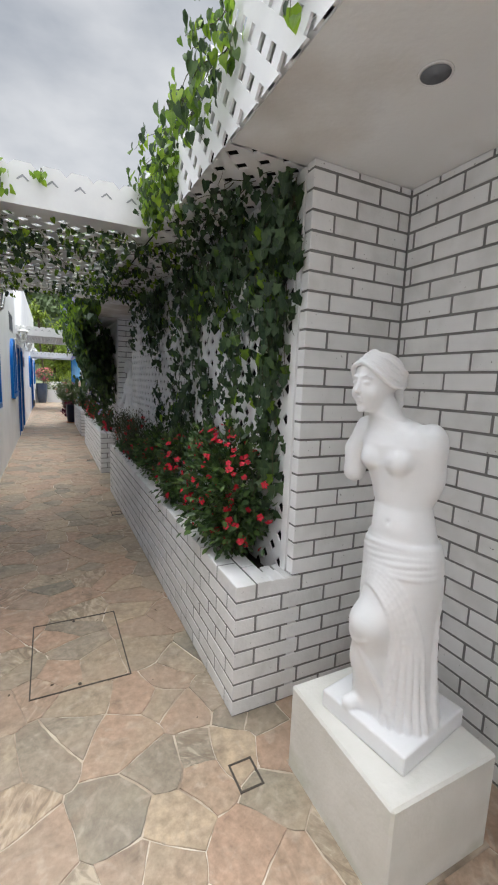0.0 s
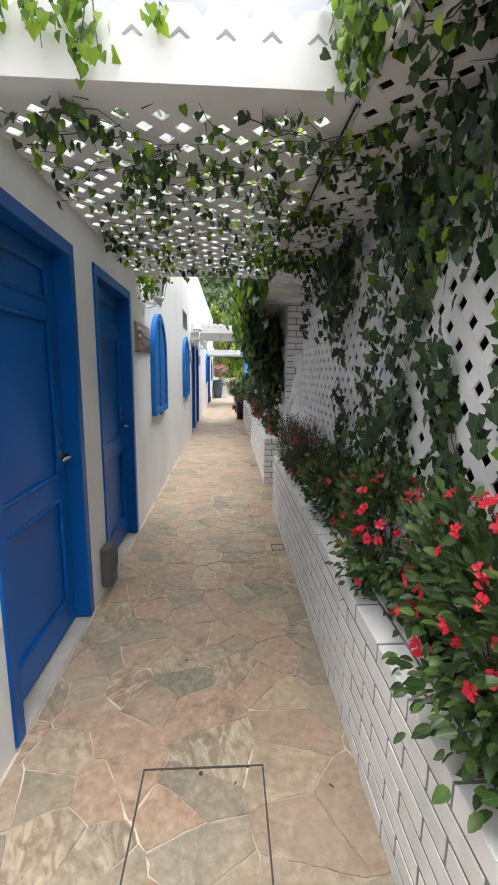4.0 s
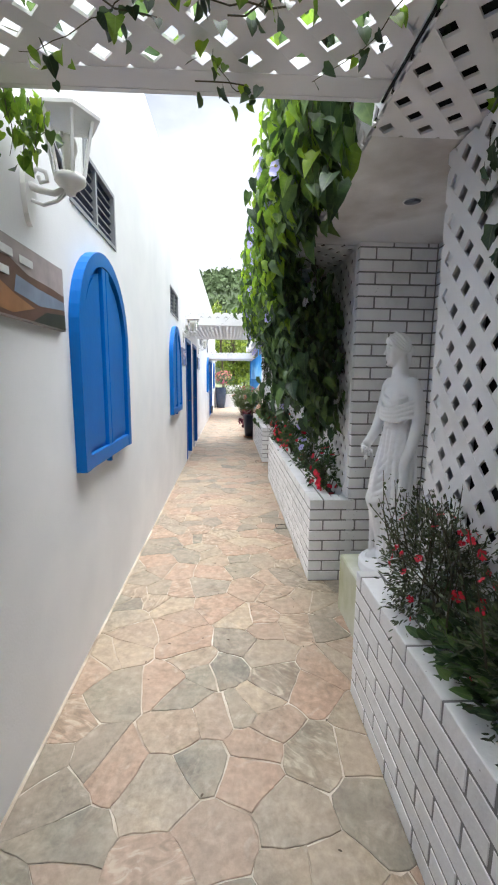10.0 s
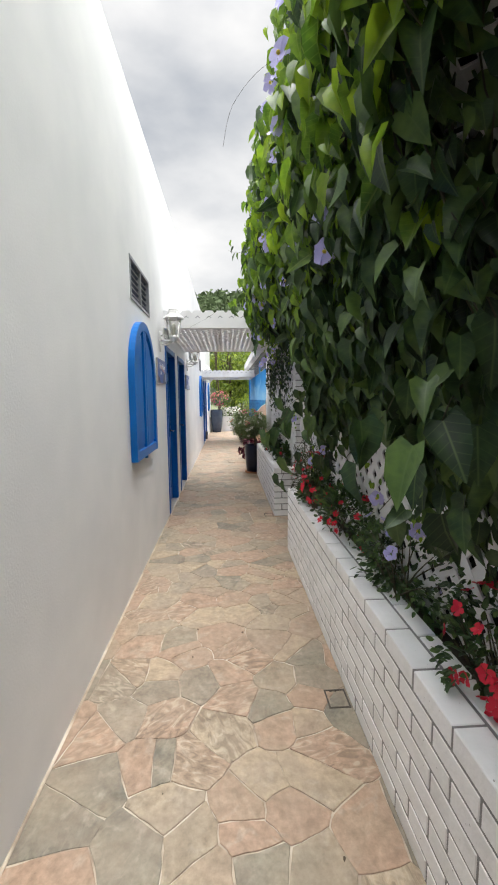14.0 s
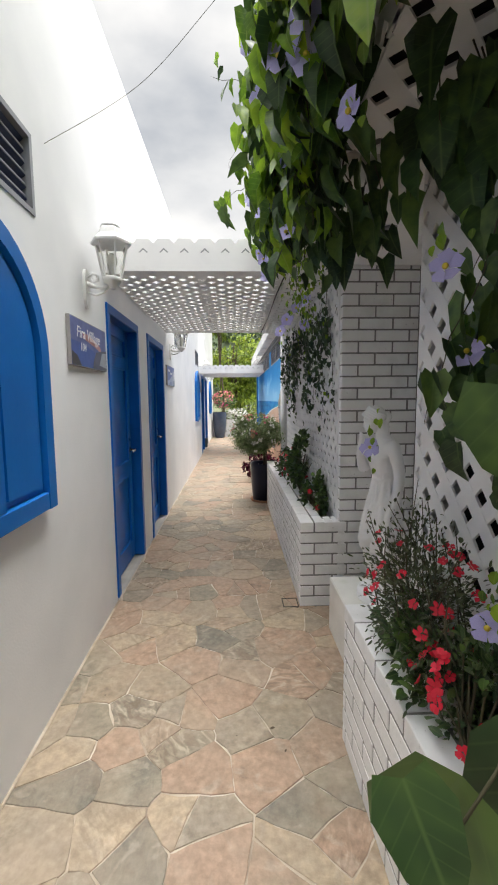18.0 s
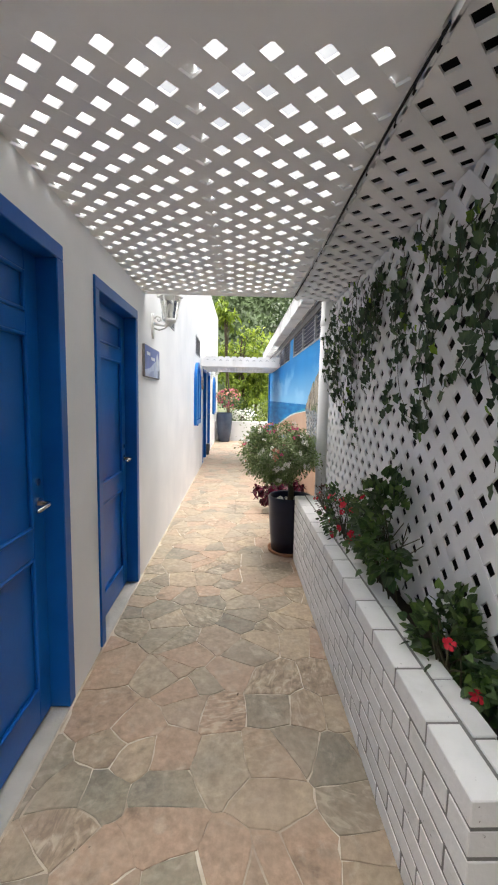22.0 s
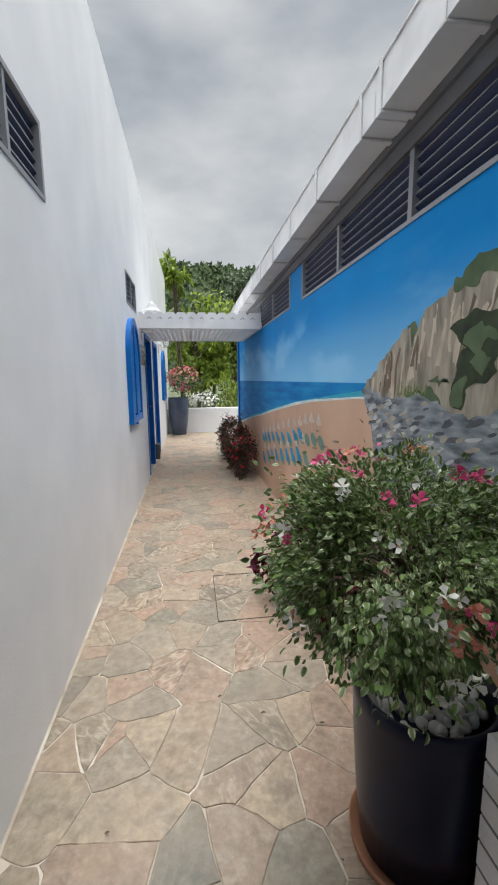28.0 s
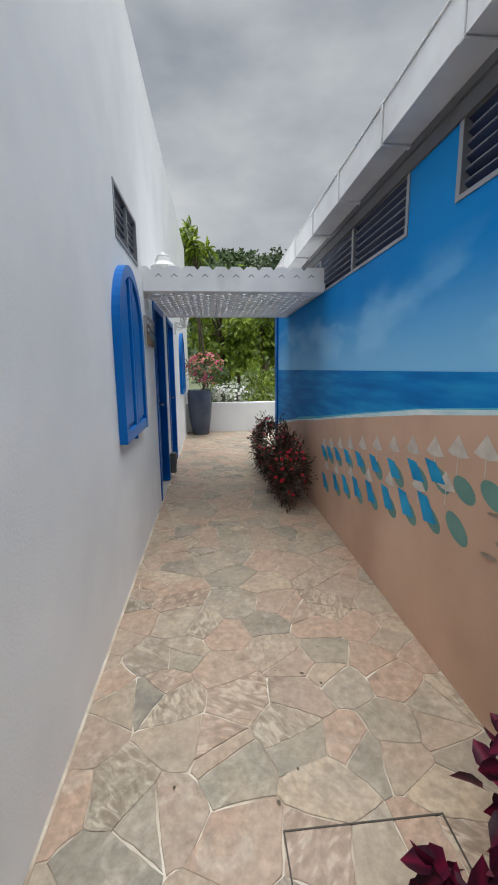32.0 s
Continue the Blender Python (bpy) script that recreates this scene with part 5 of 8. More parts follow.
pipe = thing("downpipe", (1.555, 13.86, 0), "fat white plastic downpipe beside the lattice", "pipe")
part("pipe", lathe(bmesh.new(), [(0.068, 0.0), (0.068, 2.31)], (1.555, 13.87, 0), 28), LATTICE, pipe, smooth=True)
for z in (1.98, 2.10):
    part("collar", lathe(bmesh.new(), [(0.069, z), (0.073, z + 0.004), (0.073, z + 0.05), (0.069, z + 0.054)], (1.555, 13.87, 0), 28), LATTICE, pipe, smooth=True)
part("clip", boxed(1.555, 1.64, 13.935, 13.95, 1.95, 1.965), ALUMINIUM, pipe)
ivy_free_wall("wall_pier", (1.632, 1.90, 13.79, 13.95, -0.05, 2.46), STUCCO, "white rendered pier between lattice and mural")


# ---------------------------------------------------------------- pedestals and statues
def pedestal(x0, x1, y0, y1, h, mat, label):
    o = thing("pedestal", ((x0 + x1) / 2, (y0 + y1) / 2, 0), label, "pedestal", "pedestals")
    part("block", boxed(x0, x1, y0, y1, -0.01, h, bevel=0.008), mat, o)
    part("footing", boxed(x0 + 0.001, x1 + 0.012, y0 - 0.011, y1 + 0.012, -0.012, 0.006, bevel=0.003), GROUT, o, "thin cream bedding of grout")
    return o


PEDS = [(1.40, 1.83, 1.10, 1.60, 0.33), (1.42, 1.90, 5.93, 6.47, 0.35), (1.43, 1.90, 10.14, 10.70, 0.33)]
for i, p in enumerate(PEDS):
    pedestal(*p, PEDESTAL_DAMP if i == 1 else PEDESTAL, "cream painted masonry block under a statue, streaked green with damp" if i == 1 else "chipped cream painted masonry block under a statue")


def egg(bm, c, r, rot=0.0):
    made = bmesh.ops.create_uvsphere(bm, u_segments=20, v_segments=14, radius=1.0)["verts"]
    bmesh.ops.scale(bm, vec=r, verts=made)
    bmesh.ops.rotate(bm, cent=(0, 0, 0), matrix=Matrix.Rotation(rot, 3, "X"), verts=made)
    bmesh.ops.translate(bm, vec=c, verts=made)


def dense(points, n=14):
    """Points along a smooth line through a few."""
    out = []
    p = [Vector(v) for v in points]
    for i in range(len(p) - 1):
        a, b, c, d = p[max(i - 1, 0)], p[i], p[i + 1], p[min(i + 2, len(p) - 1)]
        for k in range(n):
            t = k / n
            out.append(0.5 * (2 * b + (c - a) * t + (2 * a - 5 * b + 4 * c - d) * t * t + (3 * b - a - 3 * c + d) * t ** 3))
    return out + [p[-1]]


class Clay:
    """A lump modelled by blending soft shapes on a fine grid; its skin becomes one mesh."""

    def __init__(self, lo, hi, step, s=1.0, thin=1.0):
        self.h, self.s, self.thin = step, s, thin
        self.o = np.array(lo, np.float32) * s - 3 * step
        n = np.ceil((np.array(hi, np.float32) * s + 3 * step - self.o) / step).astype(int) + 1
        self.ax = [(self.o[i] + step * np.arange(n[i])).astype(np.float32) for i in range(3)]
        self.f = np.full(tuple(n), 0.2, np.float32)

    def window(self, lo, hi):
        a = [max(0, int((lo[i] - self.o[i]) / self.h)) for i in range(3)]
        b = [min(self.f.shape[i], int((hi[i] - self.o[i]) / self.h) + 2) for i in range(3)]
        w = tuple(slice(u, max(u + 1, v)) for u, v in zip(a, b))
        return w, np.meshgrid(*[self.ax[i][w[i]] for i in range(3)], indexing="ij", sparse=True)

    def blend(self, w, d, k, cut=False):
        k *= self.s
        old = self.f[w]
        if cut:
            t = np.clip(0.5 - 0.5 * (old + d) / k, 0, 1)
            self.f[w] = old * (1 - t) - d * t + k * t * (1 - t)
        else:
            t = np.clip(0.5 + 0.5 * (old - d) / k, 0, 1)
            self.f[w] = old * (1 - t) + d * t - k * t * (1 - t)

    def ball(self, c, r, k=0.02, yaw=0.0, tilt=0.0, cut=False):
        c, r = np.array(c) * self.s, np.array(r if hasattr(r, "__len__") else (r, r, r)) * self.s
        m = float(r.max()) + 1.5 * k * self.s
        w, (x, y, z) = self.window(c - m, c + m)
        x, y, z = x - c[0], y - c[1], z - c[2]
        ca, sa, ct, st = math.cos(yaw), math.sin(yaw), math.cos(tilt), math.sin(tilt)
        x, y = ca * x + sa * y, -sa * x + ca * y
        y, z = ct * y + st * z, -st * y + ct * z
        q = np.sqrt((x / r[0]) ** 2 + (y / r[1]) ** 2 + (z / r[2]) ** 2)
        g = np.sqrt((x / r[0] ** 2) ** 2 + (y / r[1] ** 2) ** 2 + (z / r[2] ** 2) ** 2) + 1e-6
        self.blend(w, q * (q - 1) / g, k, cut)

    def rod(self, points, radii, k=0.012, cut=False):
        p = [np.array(v, float) * self.s for v in points]
        if not hasattr(radii, "__len__"):
            radii = [radii] * len(p)
        r = np.interp(np.linspace(0, 1, len(p)), np.linspace(0, 1, len(radii)), radii) * self.s
        for a, b, ra, rb in zip(p, p[1:], r, r[1:]):
            m = max(ra, rb) + 1.5 * k * self.s
            w, (x, y, z) = self.window(np.minimum(a, b) - m, np.maximum(a, b) + m)
            v = b - a
            t = np.clip(((x - a[0]) * v[0] + (y - a[1]) * v[1] + (z - a[2]) * v[2]) / max(1e-9, float(v @ v)), 0, 1)
            d = np.sqrt((x - a[0] - t * v[0]) ** 2 + (y - a[1] - t * v[1]) ** 2 + (z - a[2] - t * v[2]) ** 2) - (ra + (rb - ra) * t)
            self.blend(w, d, k, cut)

    def column(self, rows, k=0.02):
        """Oval sections (z, cx, cy, rx, ry), one above the other."""
        R = np.array(rows) * self.s
        z = self.ax[2]
        cx, cy, rx, ry = (np.interp(z, R[:, 0], R[:, i]).astype(np.float32) for i in range(1, 5))
        w, (x, y, z) = self.window(self.o, [a[-1] for a in self.ax])
        q = np.sqrt(((x - cx) / rx) ** 2 + ((y - cy) / ry) ** 2)
        d = (q - 1) * np.minimum(rx, ry)
        self.blend(w, np.maximum(d, np.maximum(R[0, 0] - z, z - R[-1, 0])), k)

    def slab(self, lo, hi, k=0.008):
        lo, hi = np.array(lo) * self.s, np.array(hi) * self.s
        w, (x, y, z) = self.window(lo - 0.05, hi + 0.05)
        d = np.maximum(np.maximum(np.maximum(lo[0] - x, x - hi[0]), np.maximum(lo[1] - y, y - hi[1])), np.maximum(lo[2] - z, z - hi[2]))
        self.blend(w, d, k)

    def freeze(self):
        """Keep the present surface: later folds are laid on it."""
        self.kept = self.f.copy()

    def skin(self, a, z, cx=0.0, cy=0.0, out=0.0):
        """The point of the kept surface at an angle round an upright axis and a height."""
        r = np.linspace(0.02, 0.24, 110) * self.s
        p = np.stack([cx * self.s + r * math.cos(a), cy * self.s + r * math.sin(a), np.full(110, z * self.s)], 1)
        i = np.clip(np.round((p - self.o) / self.h).astype(int), 0, np.array(self.f.shape) - 1)
        inside = np.nonzero(self.kept[i[:, 0], i[:, 1], i[:, 2]] < 0)[0]
        j = int(inside[-1]) if len(inside) else 0
        return (p[j] + np.array((math.cos(a), math.sin(a), 0)) * out * self.s) / self.s

    def fold(self, marks, r, k=0.012, n=22, cx=0.0, cy=0.0, out=-0.003, cut=False):
        """A ridge of cloth laid on the surface through (degrees, height) marks."""
        line = dense([(a, z, 0) for a, z in marks], max(3, n // len(marks)))
        p = np.array([self.skin(radians(v[0]), v[1], cx, cy, out) for v in line])
        for _ in range(10):
            p[1:-1] = 0.25 * p[:-2] + 0.5 * p[1:-1] + 0.25 * p[2:]
        self.rod(p, r, k, cut)

    def mesh(self, name):
        f, h = self.f, self.h
        sg = f < 0
        n = np.array(f.shape) - 1
        acc, cnt = np.zeros((*n, 3), np.float32), np.zeros(tuple(n), np.float32)
        pick = lambda c: f[c[0]:c[0] + n[0], c[1]:c[1] + n[1], c[2]:c[2] + n[2]]  # noqa: E731
        for axis in range(3):
            for u in (0, 1):
                for v in (0, 1):
                    a = [u, v]
                    a.insert(axis, 0)
                    b = list(a)
                    b[axis] = 1
                    fa, fb = pick(a), pick(b)
                    m = (fa < 0) != (fb < 0)
                    pos = np.tile(np.array(a, np.float32), (int(m.sum()), 1))
                    pos[:, axis] = fa[m] / (fa[m] - fb[m])
                    acc[m] += pos
                    cnt[m] += 1
        act = cnt > 0
        idx = np.full(tuple(n), -1, np.int64)
        idx[act] = np.arange(int(act.sum()))
        verts = ((np.argwhere(act) + acc[act] / cnt[act][:, None]) * h + self.o) * (self.thin, self.thin, 1)
        quads = []
        for axis in range(3):
            lo, hi = [slice(1, -1)] * 3, [slice(1, -1)] * 3
            lo[axis], hi[axis] = slice(0, -1), slice(1, None)
            m = sg[tuple(lo)] != sg[tuple(hi)]
            at = np.argwhere(m)
            flip = sg[tuple(lo)][m]
            for i in range(3):
                if i != axis:
                    at[:, i] += 1
            b, c = (axis + 1) % 3, (axis + 2) % 3
            ring = []
            for db, dc in ((-1, -1), (0, -1), (0, 0), (-1, 0)):
                q = at.copy()
                q[:, b] += db
                q[:, c] += dc
                ring.append(idx[q[:, 0], q[:, 1], q[:, 2]])
            ring = np.stack(ring, 1)
            ring[~flip] = ring[~flip][:, ::-1]
            quads.append(ring)
        me = bpy.data.meshes.new(name)
        me.from_pydata(verts.tolist(), [], np.concatenate(quads).tolist())
        me.shade_smooth()
        return me


def clay_head(g, c, s, yaw, nod=0.0, bun=1.0):
    """A classical head with waved hair; without a turn it faces -y."""
    ca, sa, cn, sn = math.cos(yaw), math.sin(yaw), math.cos(nod), math.sin(nod)

    def T(x, y, z):
        y, z = cn * y - sn * z, sn * y + cn * z
        return (c[0] + s * (ca * x - sa * y), c[1] + s * (sa * x + ca * y), c[2] + s * z)

    B = lambda p, r, k, cut=False: g.ball(T(*p), [v * s for v in r], k * s, yaw, 0.0, cut)  # noqa: E731
    B((0, 0.010, 0.014), (0.058, 0.072, 0.070), 0.01)
    B((0, -0.022, -0.022), (0.046, 0.048, 0.064), 0.014)
    B((0, -0.034, -0.064), (0.028, 0.028, 0.024), 0.014)
    B((0, -0.058, -0.080), (0.013, 0.011, 0.010), 0.008)
    for e in (-1, 1):
        B((e * 0.029, -0.044, -0.034), (0.018, 0.018, 0.020), 0.012)
        B((e * 0.021, -0.080, -0.001), (0.015, 0.016, 0.0115), 0.006, True)
        B((e * 0.021, -0.0605, -0.002), (0.011, 0.008, 0.0065), 0.003)
        g.rod([T(e * 0.006, -0.0665, 0.014), T(e * 0.022, -0.065, 0.017), T(e * 0.036, -0.055, 0.010)], 0.0030 * s, 0.006 * s)
    g.rod([T(0, -0.064, 0.018), T(0, -0.074, -0.012), T(0, -0.082, -0.026)], [0.0045 * s, 0.0052 * s, 0.0066 * s], 0.005 * s)
    B((0, -0.073, -0.029), (0.010, 0.008, 0.005), 0.004)
    B((0, -0.069, -0.0465), (0.014, 0.007, 0.0042), 0.002)
    B((0, -0.067, -0.0555), (0.012, 0.007, 0.0046), 0.002)
    B((0, 0.018, 0.024), (0.064, 0.074, 0.060), 0.006)
    for e in (-1, 1):
        for i in range(5):
            pts = dense([T(e * 0.002, -0.058 + 0.012 * i, 0.056 + 0.008 * i), T(e * 0.026, -0.062 + 0.012 * i, 0.048 + 0.007 * i), T(e * (0.046 + 0.003 * (i % 2)), -0.048 + 0.012 * i, 0.030 + 0.009 * i),
                         T(e * 0.061, -0.020 + 0.010 * i, 0.004 + 0.010 * i), T(e * (0.064 + 0.004 * (i % 2)), 0.010 + 0.008 * i, -0.012 + 0.009 * i), T(e * 0.052, 0.048 + 0.004 * i, -0.016 + 0.008 * i), T(e * 0.010, 0.088, -0.010)], 5)
            g.rod(pts, [0.006 * s, 0.0078 * s, 0.009 * s, 0.0075 * s], 0.003 * s)
    for e in (-1, 1):
        for i in range(4):
            j = i + 0.5
            pts = dense([T(e * 0.006, -0.066 + 0.012 * j, 0.064 + 0.008 * j), T(e * 0.028, -0.071 + 0.012 * j, 0.054 + 0.007 * j), T(e * 0.052, -0.054 + 0.012 * j, 0.033 + 0.009 * j),
                         T(e * 0.069, -0.022 + 0.010 * j, 0.005 + 0.010 * j), T(e * 0.074, 0.012 + 0.008 * j, -0.012 + 0.009 * j), T(e * 0.060, 0.054 + 0.004 * j, -0.017 + 0.008 * j)], 5)
            g.rod(pts, [0.003 * s, 0.0046 * s, 0.003 * s], 0.004 * s, True)
    B((0, 0.092, -0.008), (0.030 * bun, 0.032 * bun, 0.030 * bun), 0.008)
    g.rod([T(0.012, 0.084, -0.02), T(0.02, 0.080, -0.07), T(0.012, 0.066, -0.11)], [0.015 * s, 0.013 * s, 0.009 * s], 0.008 * s)


def statue(g, at, turn, label):
    ob = link("statue", g.mesh("statue"), PLASTER, m=pose(*at, 0, 0, turn))
    return tagged(ob, label, "statue", "garden statues")


def venus(at, turn):
    g = Clay((-0.26, -0.22, 0.0), (0.20, 0.20, 1.22), 0.0042)
    g.column([(0.05, 0.035, -0.004, 0.128, 0.118), (0.12, 0.032, -0.010, 0.108, 0.104), (0.28, 0.024, -0.014, 0.102, 0.096), (0.40, 0.015, -0.020, 0.112, 0.098), (0.50, 0.008, -0.020, 0.124, 0.100),
              (0.60, 0.004, -0.020, 0.124, 0.096), (0.64, 0.002, -0.020, 0.112, 0.086)])
    g.rod([(0.03, -0.03, 0.54), (-0.012, -0.124, 0.375)], [0.085, 0.060], 0.035)
    g.rod([(-0.012, -0.128, 0.375), (-0.022, -0.104, 0.24), (-0.026, -0.082, 0.10)], [0.058, 0.054, 0.048], 0.035)
    g.rod([(-0.03, -0.07, 0.086), (-0.055, -0.150, 0.078)], [0.034, 0.022], 0.02)
    g.column([(0.58, 0.004, -0.020, 0.112, 0.086), (0.66, 0.002, -0.022, 0.104, 0.080), (0.745, -0.006, -0.026, 0.091, 0.070), (0.80, -0.014, -0.031, 0.096, 0.073), (0.87, -0.027, -0.036, 0.112, 0.080),
              (0.93, -0.036, -0.038, 0.124, 0.076), (0.972, -0.042, -0.036, 0.122, 0.058), (1.0, -0.05, -0.038, 0.07, 0.046)], 0.015)
    for x in (-0.080, 0.014):
        g.ball((x, -0.096, 0.884), (0.040, 0.030, 0.040), 0.012)
        g.ball((0.9 * x - 0.004, -0.076, 0.925), (0.040, 0.022, 0.046), 0.025)
    g.ball((0.0, -0.072, 0.675), (0.062, 0.032, 0.058), 0.03)
    g.ball((0.002, -0.113, 0.700), (0.005, 0.010, 0.007), 0.008, cut=True)
    g.rod([(-0.058, -0.036, 0.96), (-0.096, -0.060, 1.06)], [0.052, 0.042], 0.03)
    g.ball((0.066, -0.026, 0.935), (0.050, 0.046, 0.066), 0.02)
    g.ball((0.066, -0.012, 0.85), (0.044, 0.044, 0.090), 0.02)
    g.rod([(-0.150, -0.030, 0.962), (-0.184, -0.034, 0.89), (-0.190, -0.042, 0.815)], [0.046, 0.042, 0.036], 0.02)
    clay_head(g, (-0.104, -0.078, 1.118), 1.04, radians(-6), 0.06)
    g.freeze()
    # cloth drawn up over the raised thigh, falling beside the shin to the ground
    for i in range(6):
        u = i / 5
        g.fold([(-136, 0.50 - 0.05 * u), (-100, 0.565 - 0.055 * u), (-58 - 14 * u, 0.53 - 0.07 * u), (-24 - 36 * u, 0.35), (-18 - 46 * u, 0.20), (-14 - 52 * u, 0.07)], [0.007, 0.0105, 0.0095, 0.0085, 0.010], 0.005, 40, out=0.001)
    for i in range(6):
        g.fold([(-98 + 5 * i, 0.31 - 0.028 * i), (-84 + 5 * i, 0.25 - 0.03 * i), (-72 + 5 * i, 0.15 - 0.014 * i)], [0.004, 0.009, 0.006], 0.008, 20)
    g.fold([(-116, 0.345), (-102, 0.318), (-86, 0.345)], [0.005, 0.010, 0.005], 0.007, 16)
    for i in range(13):
        g.fold([(4 + 19 * i, 0.53), (6 + 19 * i, 0.30), (4 + 19 * i, 0.075)], [0.008, 0.012, 0.014], 0.009, 16)
    # the roll round the hips
    for i in range(6):
        g.fold([(a, 0.545 + 0.0155 * i + 0.012 * math.cos(radians(a + 20)) + 0.005 * math.sin(radians(2 * a) + i)) for a in range(-180, 181, 24)], 0.0095, 0.006, 64)
    g.slab((-0.155, -0.165, 0.0), (0.165, 0.165, 0.062))
    return statue(g, at, turn, "white plaster armless draped classical female statue on a pedestal")


def robed(at, turn, height, pose_kind, label):
    """A draped standing figure on a round base."""
    s = height / 1.16
    flowers = pose_kind == "flowers"
    thin = 0.78 if flowers else 0.87
    g = Clay((-0.24, -0.24, 0.0), (0.24, 0.22, 1.17), 0.0042, s, thin)
    br = (0.145 if flowers else 0.138) / thin
    g.column([(0.0, 0, 0, br, br), (0.012, 0, 0, br + 0.004, br + 0.004), (0.048, 0, 0, br + 0.004, br + 0.004), (0.060, 0, 0, br - 0.01, br - 0.01)], 0.004)
    # standing leg, bent leg and hips
    g.rod([(0.050, 0.01, 0.56), (0.045, 0.0, 0.33), (0.045, 0.015, 0.09)], [0.078, 0.058, 0.044], 0.03)
    g.rod([(-0.035, -0.015, 0.56), (-0.050, -0.085, 0.36)], [0.080, 0.062], 0.03)
    g.rod([(-0.050, -0.085, 0.36), (-0.045, -0.030, 0.10)], [0.052, 0.036], 0.025)
    g.column([(0.50, 0.0, -0.006, 0.108, 0.088), (0.58, 0.0, 0.0, 0.114, 0.090), (0.66, 0.0, 0.0, 0.098, 0.080), (0.715, 0.0, 0.0, 0.084, 0.070)], 0.03)
    g.column([(0.30, 0.012, 0.005, 0.088, 0.080), (0.40, 0.010, 0.0, 0.096, 0.086), (0.52, 0.004, 0.0, 0.106, 0.088)], 0.03)
    if flowers:
        g.column([(0.055, 0.03, 0.010, 0.100, 0.092), (0.16, 0.026, 0.008, 0.084, 0.078), (0.32, 0.016, 0.006, 0.090, 0.080)], 0.02)
    g.rod([(-0.045, -0.04, 0.078), (-0.055, -0.118, 0.070)], [0.030, 0.020], 0.015)
    g.rod([(0.045, -0.01, 0.078), (0.055, -0.092, 0.070)], [0.032, 0.021], 0.015)
    # trunk
    g.column([(0.70, 0.0, 0.0, 0.084, 0.070), (0.76, 0.0, -0.002, 0.090, 0.073), (0.83, 0.0, -0.004, 0.104, 0.079), (0.885, 0.0, -0.002, 0.113, 0.072), (0.925, 0.0, 0.002, 0.106, 0.056), (0.95, 0.0, 0.004, 0.060, 0.044)], 0.02)
    for x in (-0.043, 0.043):
        g.ball((x, -0.062, 0.835), (0.041, 0.030, 0.040), 0.03)
        g.ball((2.4 * x, 0.004, 0.905), (0.038, 0.040, 0.042), 0.03)
    lean = (0.0, -0.028) if flowers else (-0.010, -0.052)
    g.rod([(0, 0.0, 0.92), (lean[0], 0.6 * lean[1], 1.02)], [0.048, 0.040], 0.03)
    g.freeze()
    # skirt folds
    for i in range(15):
        a = -150 + 24 * i
        g.fold([(a, 0.70), (a + 6 * math.sin(i), 0.55), (a + 8 * math.cos(2.1 * i), 0.40), (a, 0.30 if not flowers else 0.075)], [0.006, 0.010 + 0.003 * (i % 3), 0.012], 0.012, 24)
    hem = 0.36
    for i in range(6):
        u = i / 5
        g.fold([(-20 + 10 * u, 0.66 - 0.035 * i), (-70, 0.58 - 0.042 * i), (-112, 0.50 - 0.030 * i), (-150, 0.46 - 0.016 * i), (-190, 0.50 - 0.02 * i)], [0.007, 0.012, 0.007], 0.010, 30)
    g.fold([(-200, 0.44), (-150, hem + 0.025), (-110, hem - 0.005), (-78, hem + 0.015), (-50, hem + 0.09)], [0.010, 0.016, 0.009], 0.010, 30)
    if flowers:
        g.fold([(-100, hem + 0.02), (-66, hem - 0.075), (-36, hem - 0.065), (-5, hem)], [0.008, 0.014, 0.010], 0.010, 24)
        for i in range(7):
            g.fold([(-96 + 15 * i, 0.30), (-92 + 15 * i, 0.18), (-98 + 17 * i, 0.07)], [0.007, 0.012, 0.014], 0.011, 18)
    # belt
    for z in ((0.715, 0.73) if flowers else (0.72,)):
        g.fold([(a, z + 0.004 * math.sin(radians(3 * a))) for a in range(-180, 181, 20)], 0.0075, 0.006, 54)
    for i in range(9):
        a = -165 + 21 * i
        g.fold([(a, 0.735), (a + 4, 0.79), (a - 2, 0.85)], [0.005, 0.008, 0.005], 0.010, 14)
    # cloth slipped off the shoulder, gathered across the breast
    for i in range(6):
        u = i / 5
        g.fold([(-168, 0.895 - 0.012 * i), (-122, 0.868 - 0.016 * i), (-80, 0.838 - 0.017 * i), (-38, 0.842 - 0.016 * i), (6, 0.875 - 0.016 * i), (50, 0.88 - 0.014 * i)], [0.006, 0.0092, 0.007], 0.005, 34, out=0.003)
    arm = [0.036, 0.032, 0.027, 0.021]
    if flowers:
        for i in range(4):
            g.rod(dense([(-0.098, -0.045, 0.872 - 0.014 * i), (-0.02, -0.110, 0.812 - 0.016 * i), (0.075, -0.092, 0.806 - 0.018 * i), (0.150, -0.020, 0.838 - 0.022 * i), (0.160, 0.045, 0.83 - 0.02 * i)], 6), [0.007, 0.0092, 0.008], 0.005)
    if flowers:
        g.rod(dense([(-0.118, 0.002, 0.895), (-0.150, -0.012, 0.785), (-0.138, -0.060, 0.69), (-0.128, -0.112, 0.640)], 6), arm, 0.012)
        g.ball((-0.128, -0.122, 0.628), (0.024, 0.030, 0.022), 0.012)
        rg = np.random.default_rng(3)
        for _ in range(16):
            c = np.array((-0.128, -0.122, 0.592)) + rg.uniform(-1, 1, 3) * (0.030, 0.034, 0.034)
            g.ball(c, 0.012, 0.003)
            g.ball(c + (0, -0.011, 0.003), 0.005, 0.003, cut=True)
